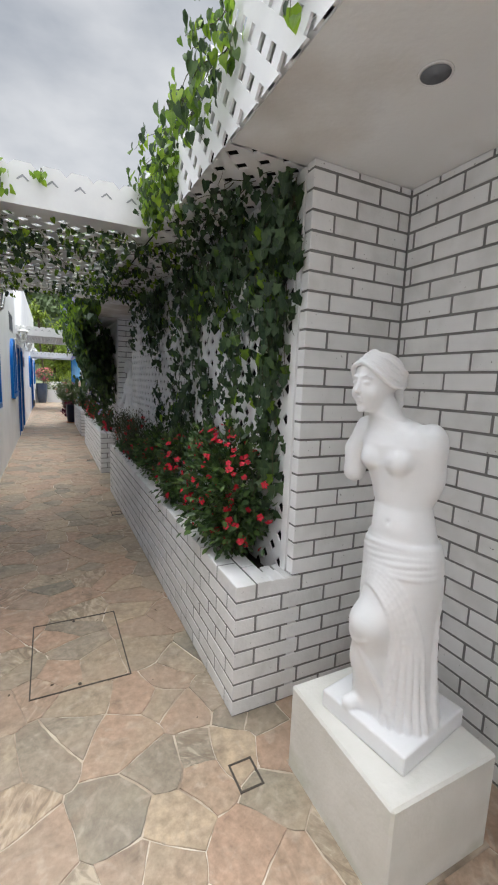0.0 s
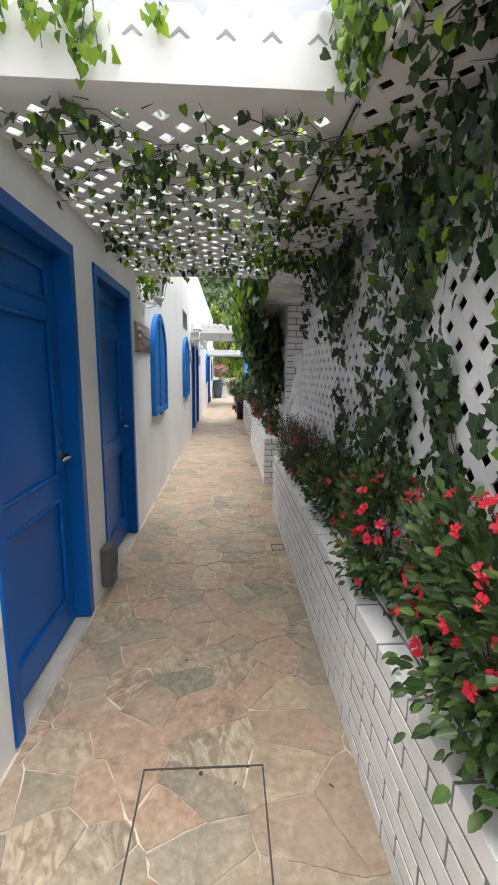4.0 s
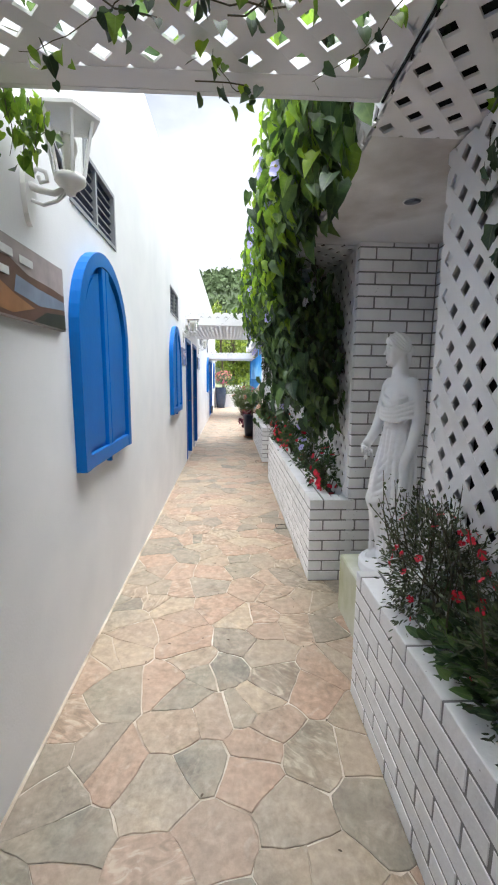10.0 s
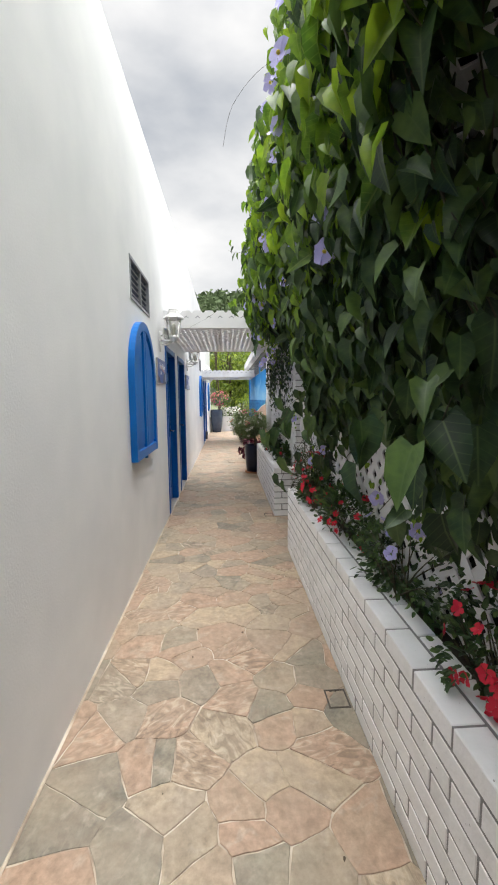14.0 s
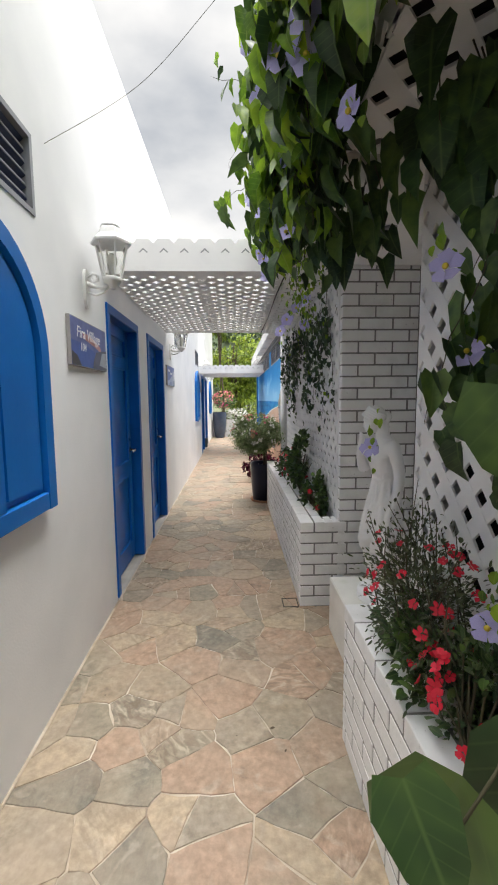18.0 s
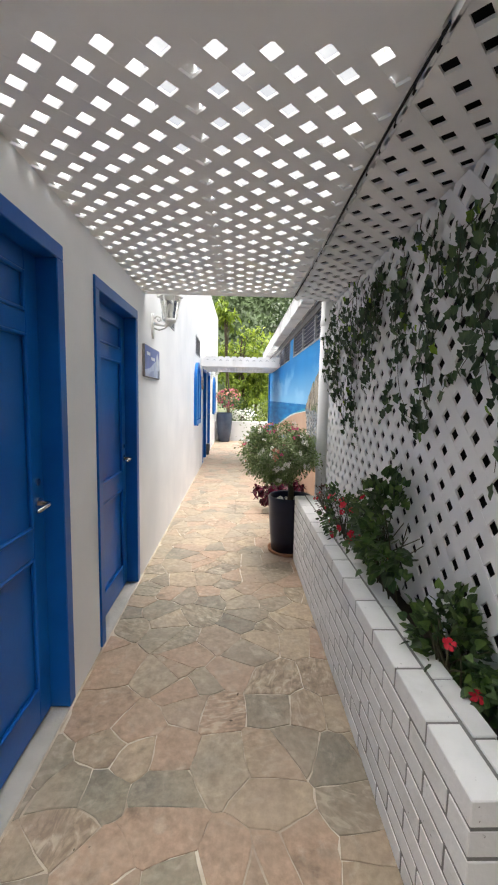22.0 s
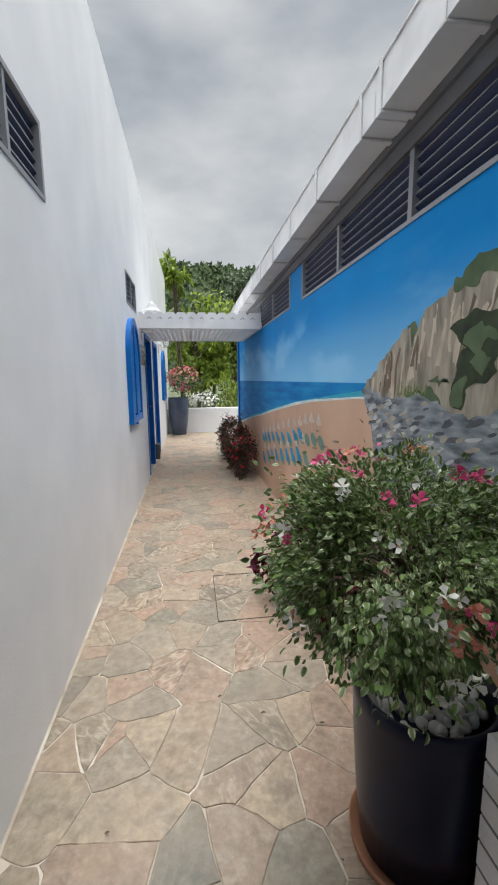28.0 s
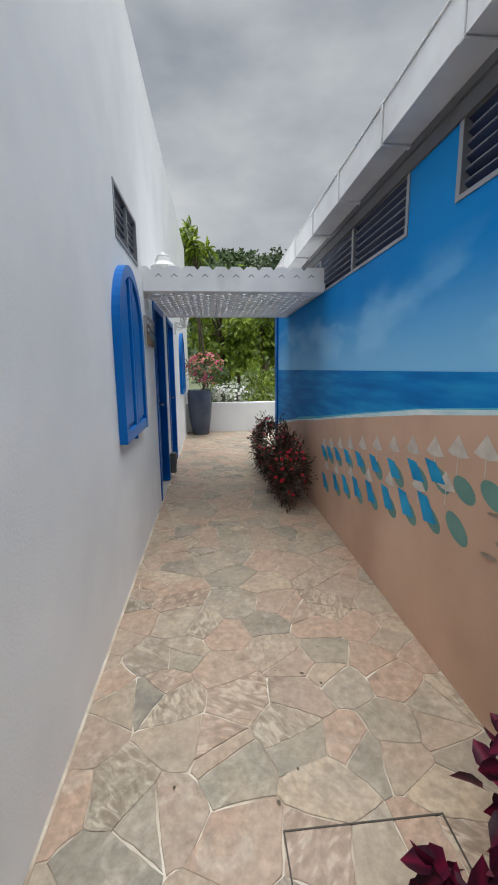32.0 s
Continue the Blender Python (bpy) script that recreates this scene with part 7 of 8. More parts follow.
# ---------------------------------------------------------------- planting in the troughs
def bush(name, label, at, radii, leaf, shape, size, n, rng, flower=None, n_flowers=0, fsize=(0.018, 0.026), stalks=14, petals=5, wide=0.8, roll=0.7, base=None, spikes=0):
    """Stalks from one root, leaves through an uneven crown, flowers towards its outside."""
    cx, cy, cz = at
    rx, ry, rz = radii
    z0 = cz - rz if base is None else base
    o = thing(name, (cx, cy, z0), label, "plant")
    lines, tips = [], []
    for k in range(stalks):
        v = rng.normal(0, 1, 3)
        v /= np.linalg.norm(v)
        v[2] = abs(v[2]) * 0.8 + 0.1
        end = np.array((cx, cy, cz)) + v * radii * rng.uniform(0.6, 1.0)
        root = np.array((cx + rng.normal(0, 0.15 * rx), cy + rng.normal(0, 0.3 * ry), z0))
        lines.append(dense([root, root * 0.5 + end * 0.5 + np.array((0, 0, 0.1 * rz)), end], 4))
        tips.append(end)
    stems("stem", lines, 0.0045, STEM, o)
    # leaves gather in clumps
    n, size = int(n * 2.0), (size[0] * 0.68, size[1] * 0.68)
    nc = max(8, n // 36)
    c = rng.normal(0, 1, (nc, 3))
    c /= np.linalg.norm(c, axis=1)[:, None]
    c *= rng.uniform(0.35, 1.0, (nc, 1)) ** 0.6
    centres = np.array(at) + c * radii
    pos = centres[rng.integers(0, nc, n)] + rng.normal(0, 1, (n, 3)) * np.array(radii) * 0.16
    pos[:, 2] = np.maximum(pos[:, 2], z0 + 0.01)
    outw = (pos - np.array(at)) / np.array(radii)
    tagged(link("leaves", leaf_mesh("leaves", rng, pos, outw + (0, 0, 0.1), np.tile((-0.2, -0.2, 1.0), (n, 1)), rng.uniform(*size, n), shape, roll), leaf, o), kind="stuff")
    for mat, share in (flower or {}).items():
        m = int(n_flowers * share)
        d = rng.normal(0, 1, (m, 3)) + np.array((-0.5, -0.3, 0.55))
        d /= np.linalg.norm(d, axis=1)[:, None]
        fp = np.array(at) + d * radii * rng.uniform(0.85, 1.08, (m, 1))
        fp[:, 2] = np.maximum(fp[:, 2], z0 + 0.03)
        fd = d + rng.normal(0, 0.3, (m, 3)) + (-0.2, -0.2, 0.35)
        if m > 100:
            tagged(link("flower", flower_mesh("flower", rng, fp, fd, rng.uniform(*fsize, m), petals, wide, 0.25), mat, o), kind="stuff")
        else:
            blooms("flower", rng, fp, fd, rng.uniform(*fsize, m), mat, o, petals, wide, 0.25)
    if spikes:
        sl, sp = [], []
        for _ in range(spikes):
            r0 = np.array((cx + rng.normal(0, 0.4 * rx), cy + rng.normal(0, 0.5 * ry), cz))
            e = r0 + np.array((rng.normal(-0.05, 0.06), rng.normal(0, 0.08), rz * rng.uniform(0.9, 1.5)))
            sl.append([r0, (r0 + e) / 2 + rng.normal(0, 0.01, 3), e])
            sp += [tuple(r0 + (e - r0) * t + rng.normal(0, 0.012, 3)) for t in np.linspace(0.1, 1, 16)]
        stems("flower_spike", sl, 0.003, STEM, o)
        m = len(sp)
        tagged(link("spike_leaves", leaf_mesh("spike_leaves", rng, sp, rng.normal(0, 1, (m, 3)) + (0, 0, 0.5), np.tile((0, -0.3, 1), (m, 1)), rng.uniform(0.010, 0.022, m), OVAL, 0.6), leaf, o), kind="stuff")
    return o


SOIL_Z = 0.53
P = "red-flowering periwinkle bush in the white brick planter"
bush("periwinkle", P, (1.46, 2.42, 0.87), (0.20, 0.40, 0.32), SHRUB, OVAL, (0.045, 0.075), 1100, rng, {RED: 1}, 92, (0.015, 0.022), base=SOIL_Z)
bush("periwinkle", P, (1.46, 3.15, 0.80), (0.18, 0.40, 0.26), SHRUB, OVAL, (0.04, 0.07), 800, rng, {RED: 1}, 56, (0.016, 0.023), base=SOIL_Z)
bush("periwinkle", P, (1.44, 2.22, 0.74), (0.14, 0.16, 0.16), SHRUB, OVAL, (0.04, 0.065), 260, rng, {RED: 1}, 20, (0.016, 0.023), base=SOIL_Z)
bush("leafy_shrub", "dark green leafy shrub in the white brick planter", (1.47, 3.95, 0.76), (0.15, 0.45, 0.22), SHRUB, OVAL, (0.04, 0.075), 700, rng, {RED: 1}, 10, base=SOIL_Z)
S = "wispy red-flowered sage in the white brick planter"
bush("sage", S, (1.45, 4.75, 0.78), (0.16, 0.40, 0.24), SAGE, LANCE, (0.02, 0.04), 2400, rng, {RED: 1}, 34, (0.012, 0.020), base=SOIL_Z, spikes=22)
bush("sage", S, (1.44, 5.38, 0.76), (0.15, 0.26, 0.22), SAGE, LANCE, (0.02, 0.04), 1700, rng, {RED: 1}, 34, (0.012, 0.020), base=SOIL_Z, spikes=22)
bush("leafy_shrub", "low dark green shrub under the sage in the white brick planter", (1.46, 4.75, 0.64), (0.14, 0.55, 0.15), SHRUB, OVAL, (0.05, 0.085), 620, rng, {RED: 1}, 6, base=SOIL_Z)
bush("leafy_shrub", "low dark green shrub under the sage in the white brick planter", (1.45, 9.4, 0.63), (0.13, 0.30, 0.13), SHRUB, OVAL, (0.045, 0.075), 320, rng, {RED: 1}, 4, base=SOIL_Z)
bush("periwinkle", P, (1.47, 7.12, 0.72), (0.12, 0.18, 0.17), SHRUB, OVAL, (0.035, 0.06), 240, rng, {RED: 1}, 20, (0.020, 0.030), base=SOIL_Z)
bush("leafy_shrub", "dark green leafy shrub in the white brick planter", (1.46, 7.75, 0.72), (0.14, 0.45, 0.20), SHRUB, OVAL, (0.035, 0.065), 560, rng, {LILAC: 1}, 5, (0.028, 0.036), base=SOIL_Z)
bush("periwinkle", P, (1.45, 8.55, 0.72), (0.14, 0.40, 0.17), SHRUB, OVAL, (0.035, 0.06), 520, rng, {RED: 1}, 18, (0.018, 0.028), base=SOIL_Z)
bush("periwinkle", P, (1.40, 9.12, 0.74), (0.12, 0.16, 0.17), SHRUB, OVAL, (0.035, 0.06), 220, rng, {RED: 1}, 18, (0.016, 0.022), base=SOIL_Z)
bush("sage", S, (1.43, 9.48, 0.78), (0.14, 0.32, 0.24), SAGE, LANCE, (0.02, 0.04), 1700, rng, {RED: 1}, 34, (0.014, 0.022), base=SOIL_Z, spikes=18)
bush("leafy_shrub", "low green shrub in the white brick planter", (1.48, 11.42, 0.66), (0.09, 0.22, 0.14), SHRUB, HEART, (0.04, 0.06), 320, rng, {RED: 1}, 2, base=SOIL_Z)
bush("rose_shrub", "tall leafy shrub in the white brick planter", (1.46, 12.0, 0.84), (0.11, 0.34, 0.27), SHRUB, HEART, (0.04, 0.075), 300, rng, {RED: 1}, 3, base=SOIL_Z)
bush("leafy_shrub", "dark green leafy shrub in the white brick planter", (1.46, 12.7, 0.72), (0.11, 0.34, 0.17), SHRUB, OVAL, (0.035, 0.06), 360, rng, {RED: 1}, 14, base=SOIL_Z)
bush("leafy_shrub", "thin brownish shrub in the white brick planter", (1.47, 13.3, 0.66), (0.09, 0.26, 0.14), RUST, LANCE, (0.03, 0.05), 240, rng, {RED: 1}, 7, (0.012, 0.018), base=SOIL_Z)


# ---------------------------------------------------------------- the potted bougainvillea and the far end
def urn(at, profile, mat, label, saucer=True):
    o = thing("plant_pot", at, label, "pot", "glazed pots")
    part("body", lathe(bmesh.new(), profile, at, 44), mat, o, smooth=True)
    if saucer:
        part("saucer", lathe(bmesh.new(), [(0.168, 0.0), (0.196, 0.006), (0.202, 0.035), (0.196, 0.035), (0.188, 0.014)], at, 40), TERRACOTTA, o, "terracotta saucer", smooth=True)
    return o


PX, PY = 1.275, 14.0
pot = urn((PX, PY, 0.0), [(0.15, 0.016), (0.168, 0.022), (0.185, 0.18), (0.198, 0.38), (0.203, 0.50), (0.205, 0.535), (0.198, 0.545), (0.184, 0.540), (0.178, 0.50), (0.17, 0.47)], POT, "tall glossy navy glazed pot on a terracotta saucer")
bm = bmesh.new()
prng = np.random.default_rng(8)
for _ in range(90):
    a, r = prng.uniform(0, 6.28), 0.165 * math.sqrt(prng.uniform())
    egg(bm, (PX + r * math.cos(a), PY + r * math.sin(a), 0.478 + 0.012 * prng.uniform()), tuple(prng.uniform(0.010, 0.022, 3)))
stones = thing("pebbles", (PX, PY, 0.47), "white pebbles covering the soil of the navy pot", "pebbles")
tagged(part("stones", bm, PEBBLE, stones, smooth=True), kind="stuff")
vrng = np.random.default_rng(23)
tree = thing("bougainvillea", (PX, PY, 0.47), "round variegated bougainvillea with white and pink bracts, in the pot", "plant")
part("trunk", tube(bmesh.new(), dense([(PX, PY, 0.46), (PX + 0.01, PY, 0.58), (PX - 0.012, PY + 0.01, 0.72), (PX - 0.02, PY, 0.82)], 5), [0.03] * 6 + [0.026] * 6 + [0.02] * 4, 10), BARK, tree, smooth=True)
C, R = np.array((PX - 0.10, PY + 0.04, 0.945)), np.array((0.35, 0.42, 0.26))
v = vrng.normal(0, 1, (74, 3)); v /= np.linalg.norm(v, axis=1)[:, None]
clumps = C + v * R * vrng.uniform(0.55, 1.0, (74, 1))
lines = [dense([(PX - 0.02, PY, 0.78), tuple((np.array((PX - 0.02, PY, 0.82)) + e) / 2 + (0, 0, 0.04)), tuple(e)], 4) for e in clumps]
stems("branch", lines, 0.006, BARK, tree)
for nm, mt, n in (("leaves", BOUG, 6000), ("variegated_leaves", VARIEG, 12000)):
    pos = clumps[vrng.integers(0, 74, n)] + vrng.normal(0, 1, (n, 3)) * (0.046, 0.046, 0.038)
    outw = (pos - C) / R
    tagged(link(nm, leaf_mesh(nm, vrng, pos, outw + (0, 0, -0.3), np.tile((-0.2, -0.3, 1), (n, 1)), vrng.uniform(0.012, 0.026, n), OVAL * (1.15, 1, 1.3), 0.8), mt, tree), kind="stuff")
for mat, cnt, bias in ((WHITE_P, 120, (-0.35, -0.7, 0.15)), (PINK, 72, (-0.5, 0.2, 1.0)), (PEACH, 36, (-0.8, 0.2, 0.7))):
    cl = vrng.normal(0, 0.75, (cnt // 4, 3)) + bias
    cl /= np.linalg.norm(cl, axis=1)[:, None]
    d = cl[vrng.integers(0, len(cl), cnt)] + vrng.normal(0, 0.05, (cnt, 3))
    d /= np.linalg.norm(d, axis=1)[:, None]
    blooms("bract", vrng, C + d * R * vrng.uniform(1.0, 1.10, (cnt, 1)), d + vrng.normal(0, 0.4, (cnt, 3)), vrng.uniform(0.012, 0.019, cnt), mat, tree, 3, 1.0, 0.7)

for (cx, cy, rr, hh, nn) in ((1.38, 15.0, 0.18, 0.34, 300), (1.32, 15.46, 0.29, 0.37, 620)):
    o = thing("coleus", (cx, cy, 0.0), "dark purple coleus with crimson-veined leaves against the mural wall", "plant", "coleus plants")
    lines, pos = [], []
    for k in range(nn // 18):
        a, r = rng.uniform(0, 6.28), rr * math.sqrt(rng.uniform())
        top = np.array((cx + r * math.cos(a), cy + r * math.sin(a), hh * rng.uniform(0.9, 1.65) * (1.1 - 0.4 * r / rr)))
        lines.append(dense([(cx + 0.3 * r * math.cos(a), cy + 0.3 * r * math.sin(a), 0.0), tuple(top * (0.7, 0.7, 0.55) + np.array((cx, cy, 0)) * (0.3, 0.3, 0)), tuple(top)], 5))
        for _ in range(18):
            t = rng.uniform(0.25, 1.0)
            p = np.array(lines[-1][int(t * (len(lines[-1]) - 1))])
            pos.append(p + rng.normal(0, 0.03, 3))
    stems("stem", lines, 0.005, COLEUS, o)
    pos = np.array(pos)
    outw = pos - np.array((cx, cy, 0.2))
    outw[:, 2] = -0.25
    tagged(link("leaves", leaf_mesh("leaves", rng, pos, outw, np.tile((-0.1, -0.1, 1.0), (len(pos), 1)), rng.uniform(0.045, 0.092, len(pos)), HEART * (0.85, 1, 1.4), 0.55), COLEUS, o), kind="stuff")
bush("ground_shrub", "low reddish-brown shrub with small red flowers along the mural wall", (1.37, 19.2, 0.34), (0.20, 0.58, 0.36), RUST, LANCE, (0.05, 0.09), 1500, rng, {RED: 1}, 70, (0.014, 0.022), base=0.0, stalks=26)
bush("ground_shrub", "low reddish-brown shrub with small red flowers along the mural wall", (1.34, 20.4, 0.36), (0.22, 0.60, 0.38), RUST, LANCE, (0.05, 0.09), 1400, rng, {RED: 1}, 40, (0.014, 0.022), base=0.0, stalks=26)

low = tagged(part("wall_low", boxed(-0.5, 4.5, 24.15, 24.35, -0.05, 0.655, bevel=0.006), STUCCO), "low white rendered wall closing the passage", "wall", kind="structure")
bed = tagged(part("bed", boxed(-0.5, 4.5, 24.35, 26.6, -0.05, 0.5), SOIL), "raised garden bed behind the low wall", "ground", kind="structure")
urn((0.31, 23.85, 0.0), [(0.17, 0.0), (0.185, 0.01), (0.235, 0.35), (0.265, 0.70), (0.27, 0.90), (0.25, 0.945), (0.262, 0.96), (0.255, 0.97), (0.238, 0.965), (0.23, 0.92)], POT_FAR, "tall blue-grey glazed urn beside the low wall", saucer=False)
bush("bougainvillea", "pink bougainvillea growing in the blue-grey urn", (0.46, 23.9, 1.42), (0.42, 0.4, 0.34), SHRUB, OVAL, (0.05, 0.08), 700, rng, {PINK: 0.4, PEACH: 0.6}, 190, (0.03, 0.045), base=0.92, stalks=20, petals=3, wide=1.0)
bush("white_flower_bush", "white-flowering bush spilling over the low wall", (0.99, 24.55, 0.80), (0.5, 0.35, 0.26), SHRUB, OVAL, (0.04, 0.07), 700, rng, {WHITE_P: 1}, 190, (0.03, 0.045), base=0.5, stalks=20)
bush("garden_plant", "yellow-green garden plant behind the low wall", (1.75, 25.4, 0.95), (0.45, 0.5, 0.5), TREE, LANCE, (0.12, 0.22), 420, rng, base=0.5, stalks=16)


def tree_thing(name, label, at, height, crown, leaf, shape, size, n, rng, trunk=0.09, clumps=26, low=0.45):
    o = thing(name, at, label, "tree", "garden trees")
    x, y, z = at
    part("trunk", tube(bmesh.new(), dense([(x, y, z - 0.1), (x + 0.1, y, z + 0.3 * height), (x - 0.05, y + 0.1, z + 0.62 * height), (x, y, z + 0.8 * height)], 5), [trunk * (1 - 0.045 * i) for i in range(16)], 10), BARK, o, smooth=True)
    cs, lines = [], []
    for k in range(clumps):
        v = rng.normal(0, 1, 3); v /= np.linalg.norm(v)
        c = np.array((x, y, z + height * (1 + low) / 2)) + v * np.array((crown, crown, height * (1 - low) / 2)) * rng.uniform(0.3, 1.0)
        cs.append(c)
        lines.append(dense([(x, y, z + height * rng.uniform(0.3, 0.7)), tuple((np.array((x, y, c[2])) + c) / 2 - (0, 0, 0.08)), tuple(c)], 4))
    stems("limb", lines, trunk * 0.3, BARK, o)
    cs = np.array(cs)
    pos = cs[rng.integers(0, clumps, n)] + rng.normal(0, 1, (n, 3)) * crown * (0.16, 0.16, 0.13)
    tagged(link("crown", leaf_mesh("crown", rng, pos, np.tile((0, -0.2, -0.7), (n, 1)) + rng.normal(0, 0.6, (n, 3)), np.tile((0, -0.6, 0.8), (n, 1)), rng.uniform(*size, n), shape, 0.6), leaf, o), kind="stuff")
    return o


T = "leafy yellow-green garden tree behind the low wall"
tree_thing("young_tree", "slender young tree with long bright leaves", (0.28, 27.0, 0.0), 5.5, 0.5, TREE, LANCE, (0.22, 0.38), 260, rng, 0.05, 14, 0.72)
for x, y, h, c, mt in ((-1.6, 29.5, 4.8, 1.5, TREE), (0.9, 28.6, 5.1, 1.2, TREE), (2.3, 29.2, 4.7, 1.2, TREE), (3.6, 30.0, 4.6, 1.5, TREE), (1.6, 31.5, 4.9, 1.5, TREE), (5.6, 31, 5.2, 1.8, TREE_DARK), (-4.0, 33.0, 6.0, 2.2, TREE)):
    tree_thing("garden_tree", T, (x, y, 0.0), h, c, mt, OVAL, (0.12, 0.24), 2300, rng, 0.09, 30, 0.12)
tree_thing("tall_tree", "tall dark rounded tree standing behind the garden", (5.6, 52.0, 0.0), 12.0, 2.8, TREE_DARK, OVAL, (0.25, 0.45), 2600, rng, 0.2, 34, 0.4)
tree_thing("tall_tree", "tall dark rounded tree standing behind the garden", (-4.2, 56.0, 0.0), 9.0, 3.2, TREE_DARK, OVAL, (0.25, 0.45), 2600, rng, 0.2, 34, 0.4)
bm = bmesh.new()
N = 46
gv = [[bm.verts.new((-140 + 280 * i / N, 110 + 70 * j / 16, max(-1.0, 38 * math.exp(-((i / N - 0.52) * 2.6) ** 2) * math.sin(math.pi * min(1, j / 13) / 2) + 2.2 * noise.noise(Vector((i * 0.45, j * 0.6, 3)))))) for j in range(17)]
      for i in range(N + 1)]
for i in range(N):
    for j in range(16):
        bm.faces.new((gv[i][j], gv[i + 1][j], gv[i + 1][j + 1], gv[i][j + 1]))
hill_tops = [tuple(v.co) for v in bm.verts if v.co.z > 0.5 and abs(v.co.x) < 70]
hill = tagged(part("backdrop_hill", bm, plain("wooded_hill", (0.085, 0.115, 0.06), rough=0.95, scale=0.25, bump=0.0), smooth=True), "wooded hill on the skyline", "hill", kind="structure")
ht = np.array(hill_tops)[rng.integers(0, len(hill_tops), 24000)] + rng.normal(0, 1, (24000, 3)) * (3.4, 2.4, 0.6) + (0, 0, 0.5)
tagged(link("woods", leaf_mesh("woods", rng, ht, rng.normal(0, 1, (24000, 3)), np.tile((0, -1, 0.6), (24000, 1)), rng.uniform(1.0, 2.2, 24000), OVAL, 0.35), WOODS), "dense trees covering the far hill", "woods", kind="stuff")


# ---------------------------------------------------------------- bricks of planters and alcoves
COURSE, BRICK_L, BRICK_H, BRICK_D, GAP = 0.075, 0.215, 0.0655, 0.09, 0.0095
brick_meshes = {}
brng = random.Random(4)


def brick_mesh(l, d, h):
    key = (round(l, 3), round(d, 3), round(h, 3))
    if key not in brick_meshes:
        bm = boxed(-key[0] / 2, key[0] / 2, -key[1] / 2, key[1] / 2, -key[2] / 2, key[2] / 2, bevel=0.0025)
        mesh = bpy.data.meshes.new("brick")
        bm.to_mesh(mesh)
        bm.free()
        mesh.materials.append(BRICK)
        brick_meshes[key] = mesh
    return brick_meshes[key]


def lay(parent, x0, x1, y0, y1, z0, z1):
    """One brick filling a block, a hair out of line."""
    j = lambda: brng.uniform(-0.0009, 0.0009)  # noqa: E731
    m = Matrix.Translation(((x0 + x1) / 2 + j(), (y0 + y1) / 2 + j(), (z0 + z1) / 2)) @ Euler((0, 0, brng.uniform(-0.003, 0.003))).to_matrix().to_4x4()
    return link("brick", brick_mesh(x1 - x0, y1 - y0, z1 - z0), BRICK, parent, m=m)


def run(lo, hi, first):
    """Brick ends along a course from lo to hi; first: the first brick's length."""
    out, u, l = [], lo, first
    while u < hi - 0.02:
        v = min(u + l, hi)
        if hi - v < 0.03:
            v = hi
        out.append((u, v))
        u, l = v + GAP, BRICK_L
    return out


for i, (a, b) in enumerate(PLANTERS):
    o = thing("brick_planter", (FRONT, (a + b) / 2, 0), "long white painted brick planter with grey joints", "planter", "brick planters")
    part("front_core", boxed(FRONT + 0.0022, FRONT + 0.158, a + 0.0022, b - 0.006, -0.02, 0.592), MORTAR, o)
    part("near_core", boxed(FRONT + 0.159, LATTICE_X - 0.013, a + 0.0022, a + 0.13, -0.02, 0.592), MORTAR, o)
    part("far_core", boxed(FRONT + 0.159, LATTICE_X - 0.013, b - 0.13, b - 0.006, -0.02, 0.592), MORTAR, o)
    part("soil", boxed(FRONT + 0.159, LATTICE_X + 0.01, a + 0.131, b - 0.131, 0.3, SOIL_Z), SOIL, o, "dark planting soil")
    for k in range(8):
        z0 = k * COURSE + 0.004
        z1 = z0 + BRICK_H
        even = k % 2 == 1
        for u, v in run(a if even else a + BRICK_D + GAP, b, BRICK_L):
            lay(o, FRONT, FRONT + BRICK_D, u, v, z0, z1)
    for u, v in run(a, b, 0.16):
        lay(o, FRONT + BRICK_D + GAP, FRONT + 0.165, u, v, 0.532, 0.5975)
    for y0, y1 in ((a + 0.002, a + 0.135), (b - 0.135, b - 0.002)):
        for u, v in ((FRONT + 0.1745, FRONT + 0.222), (FRONT + 0.2315, LATTICE_X - 0.006)):
            lay(o, u, v, y0, y1, 0.532, 0.597)

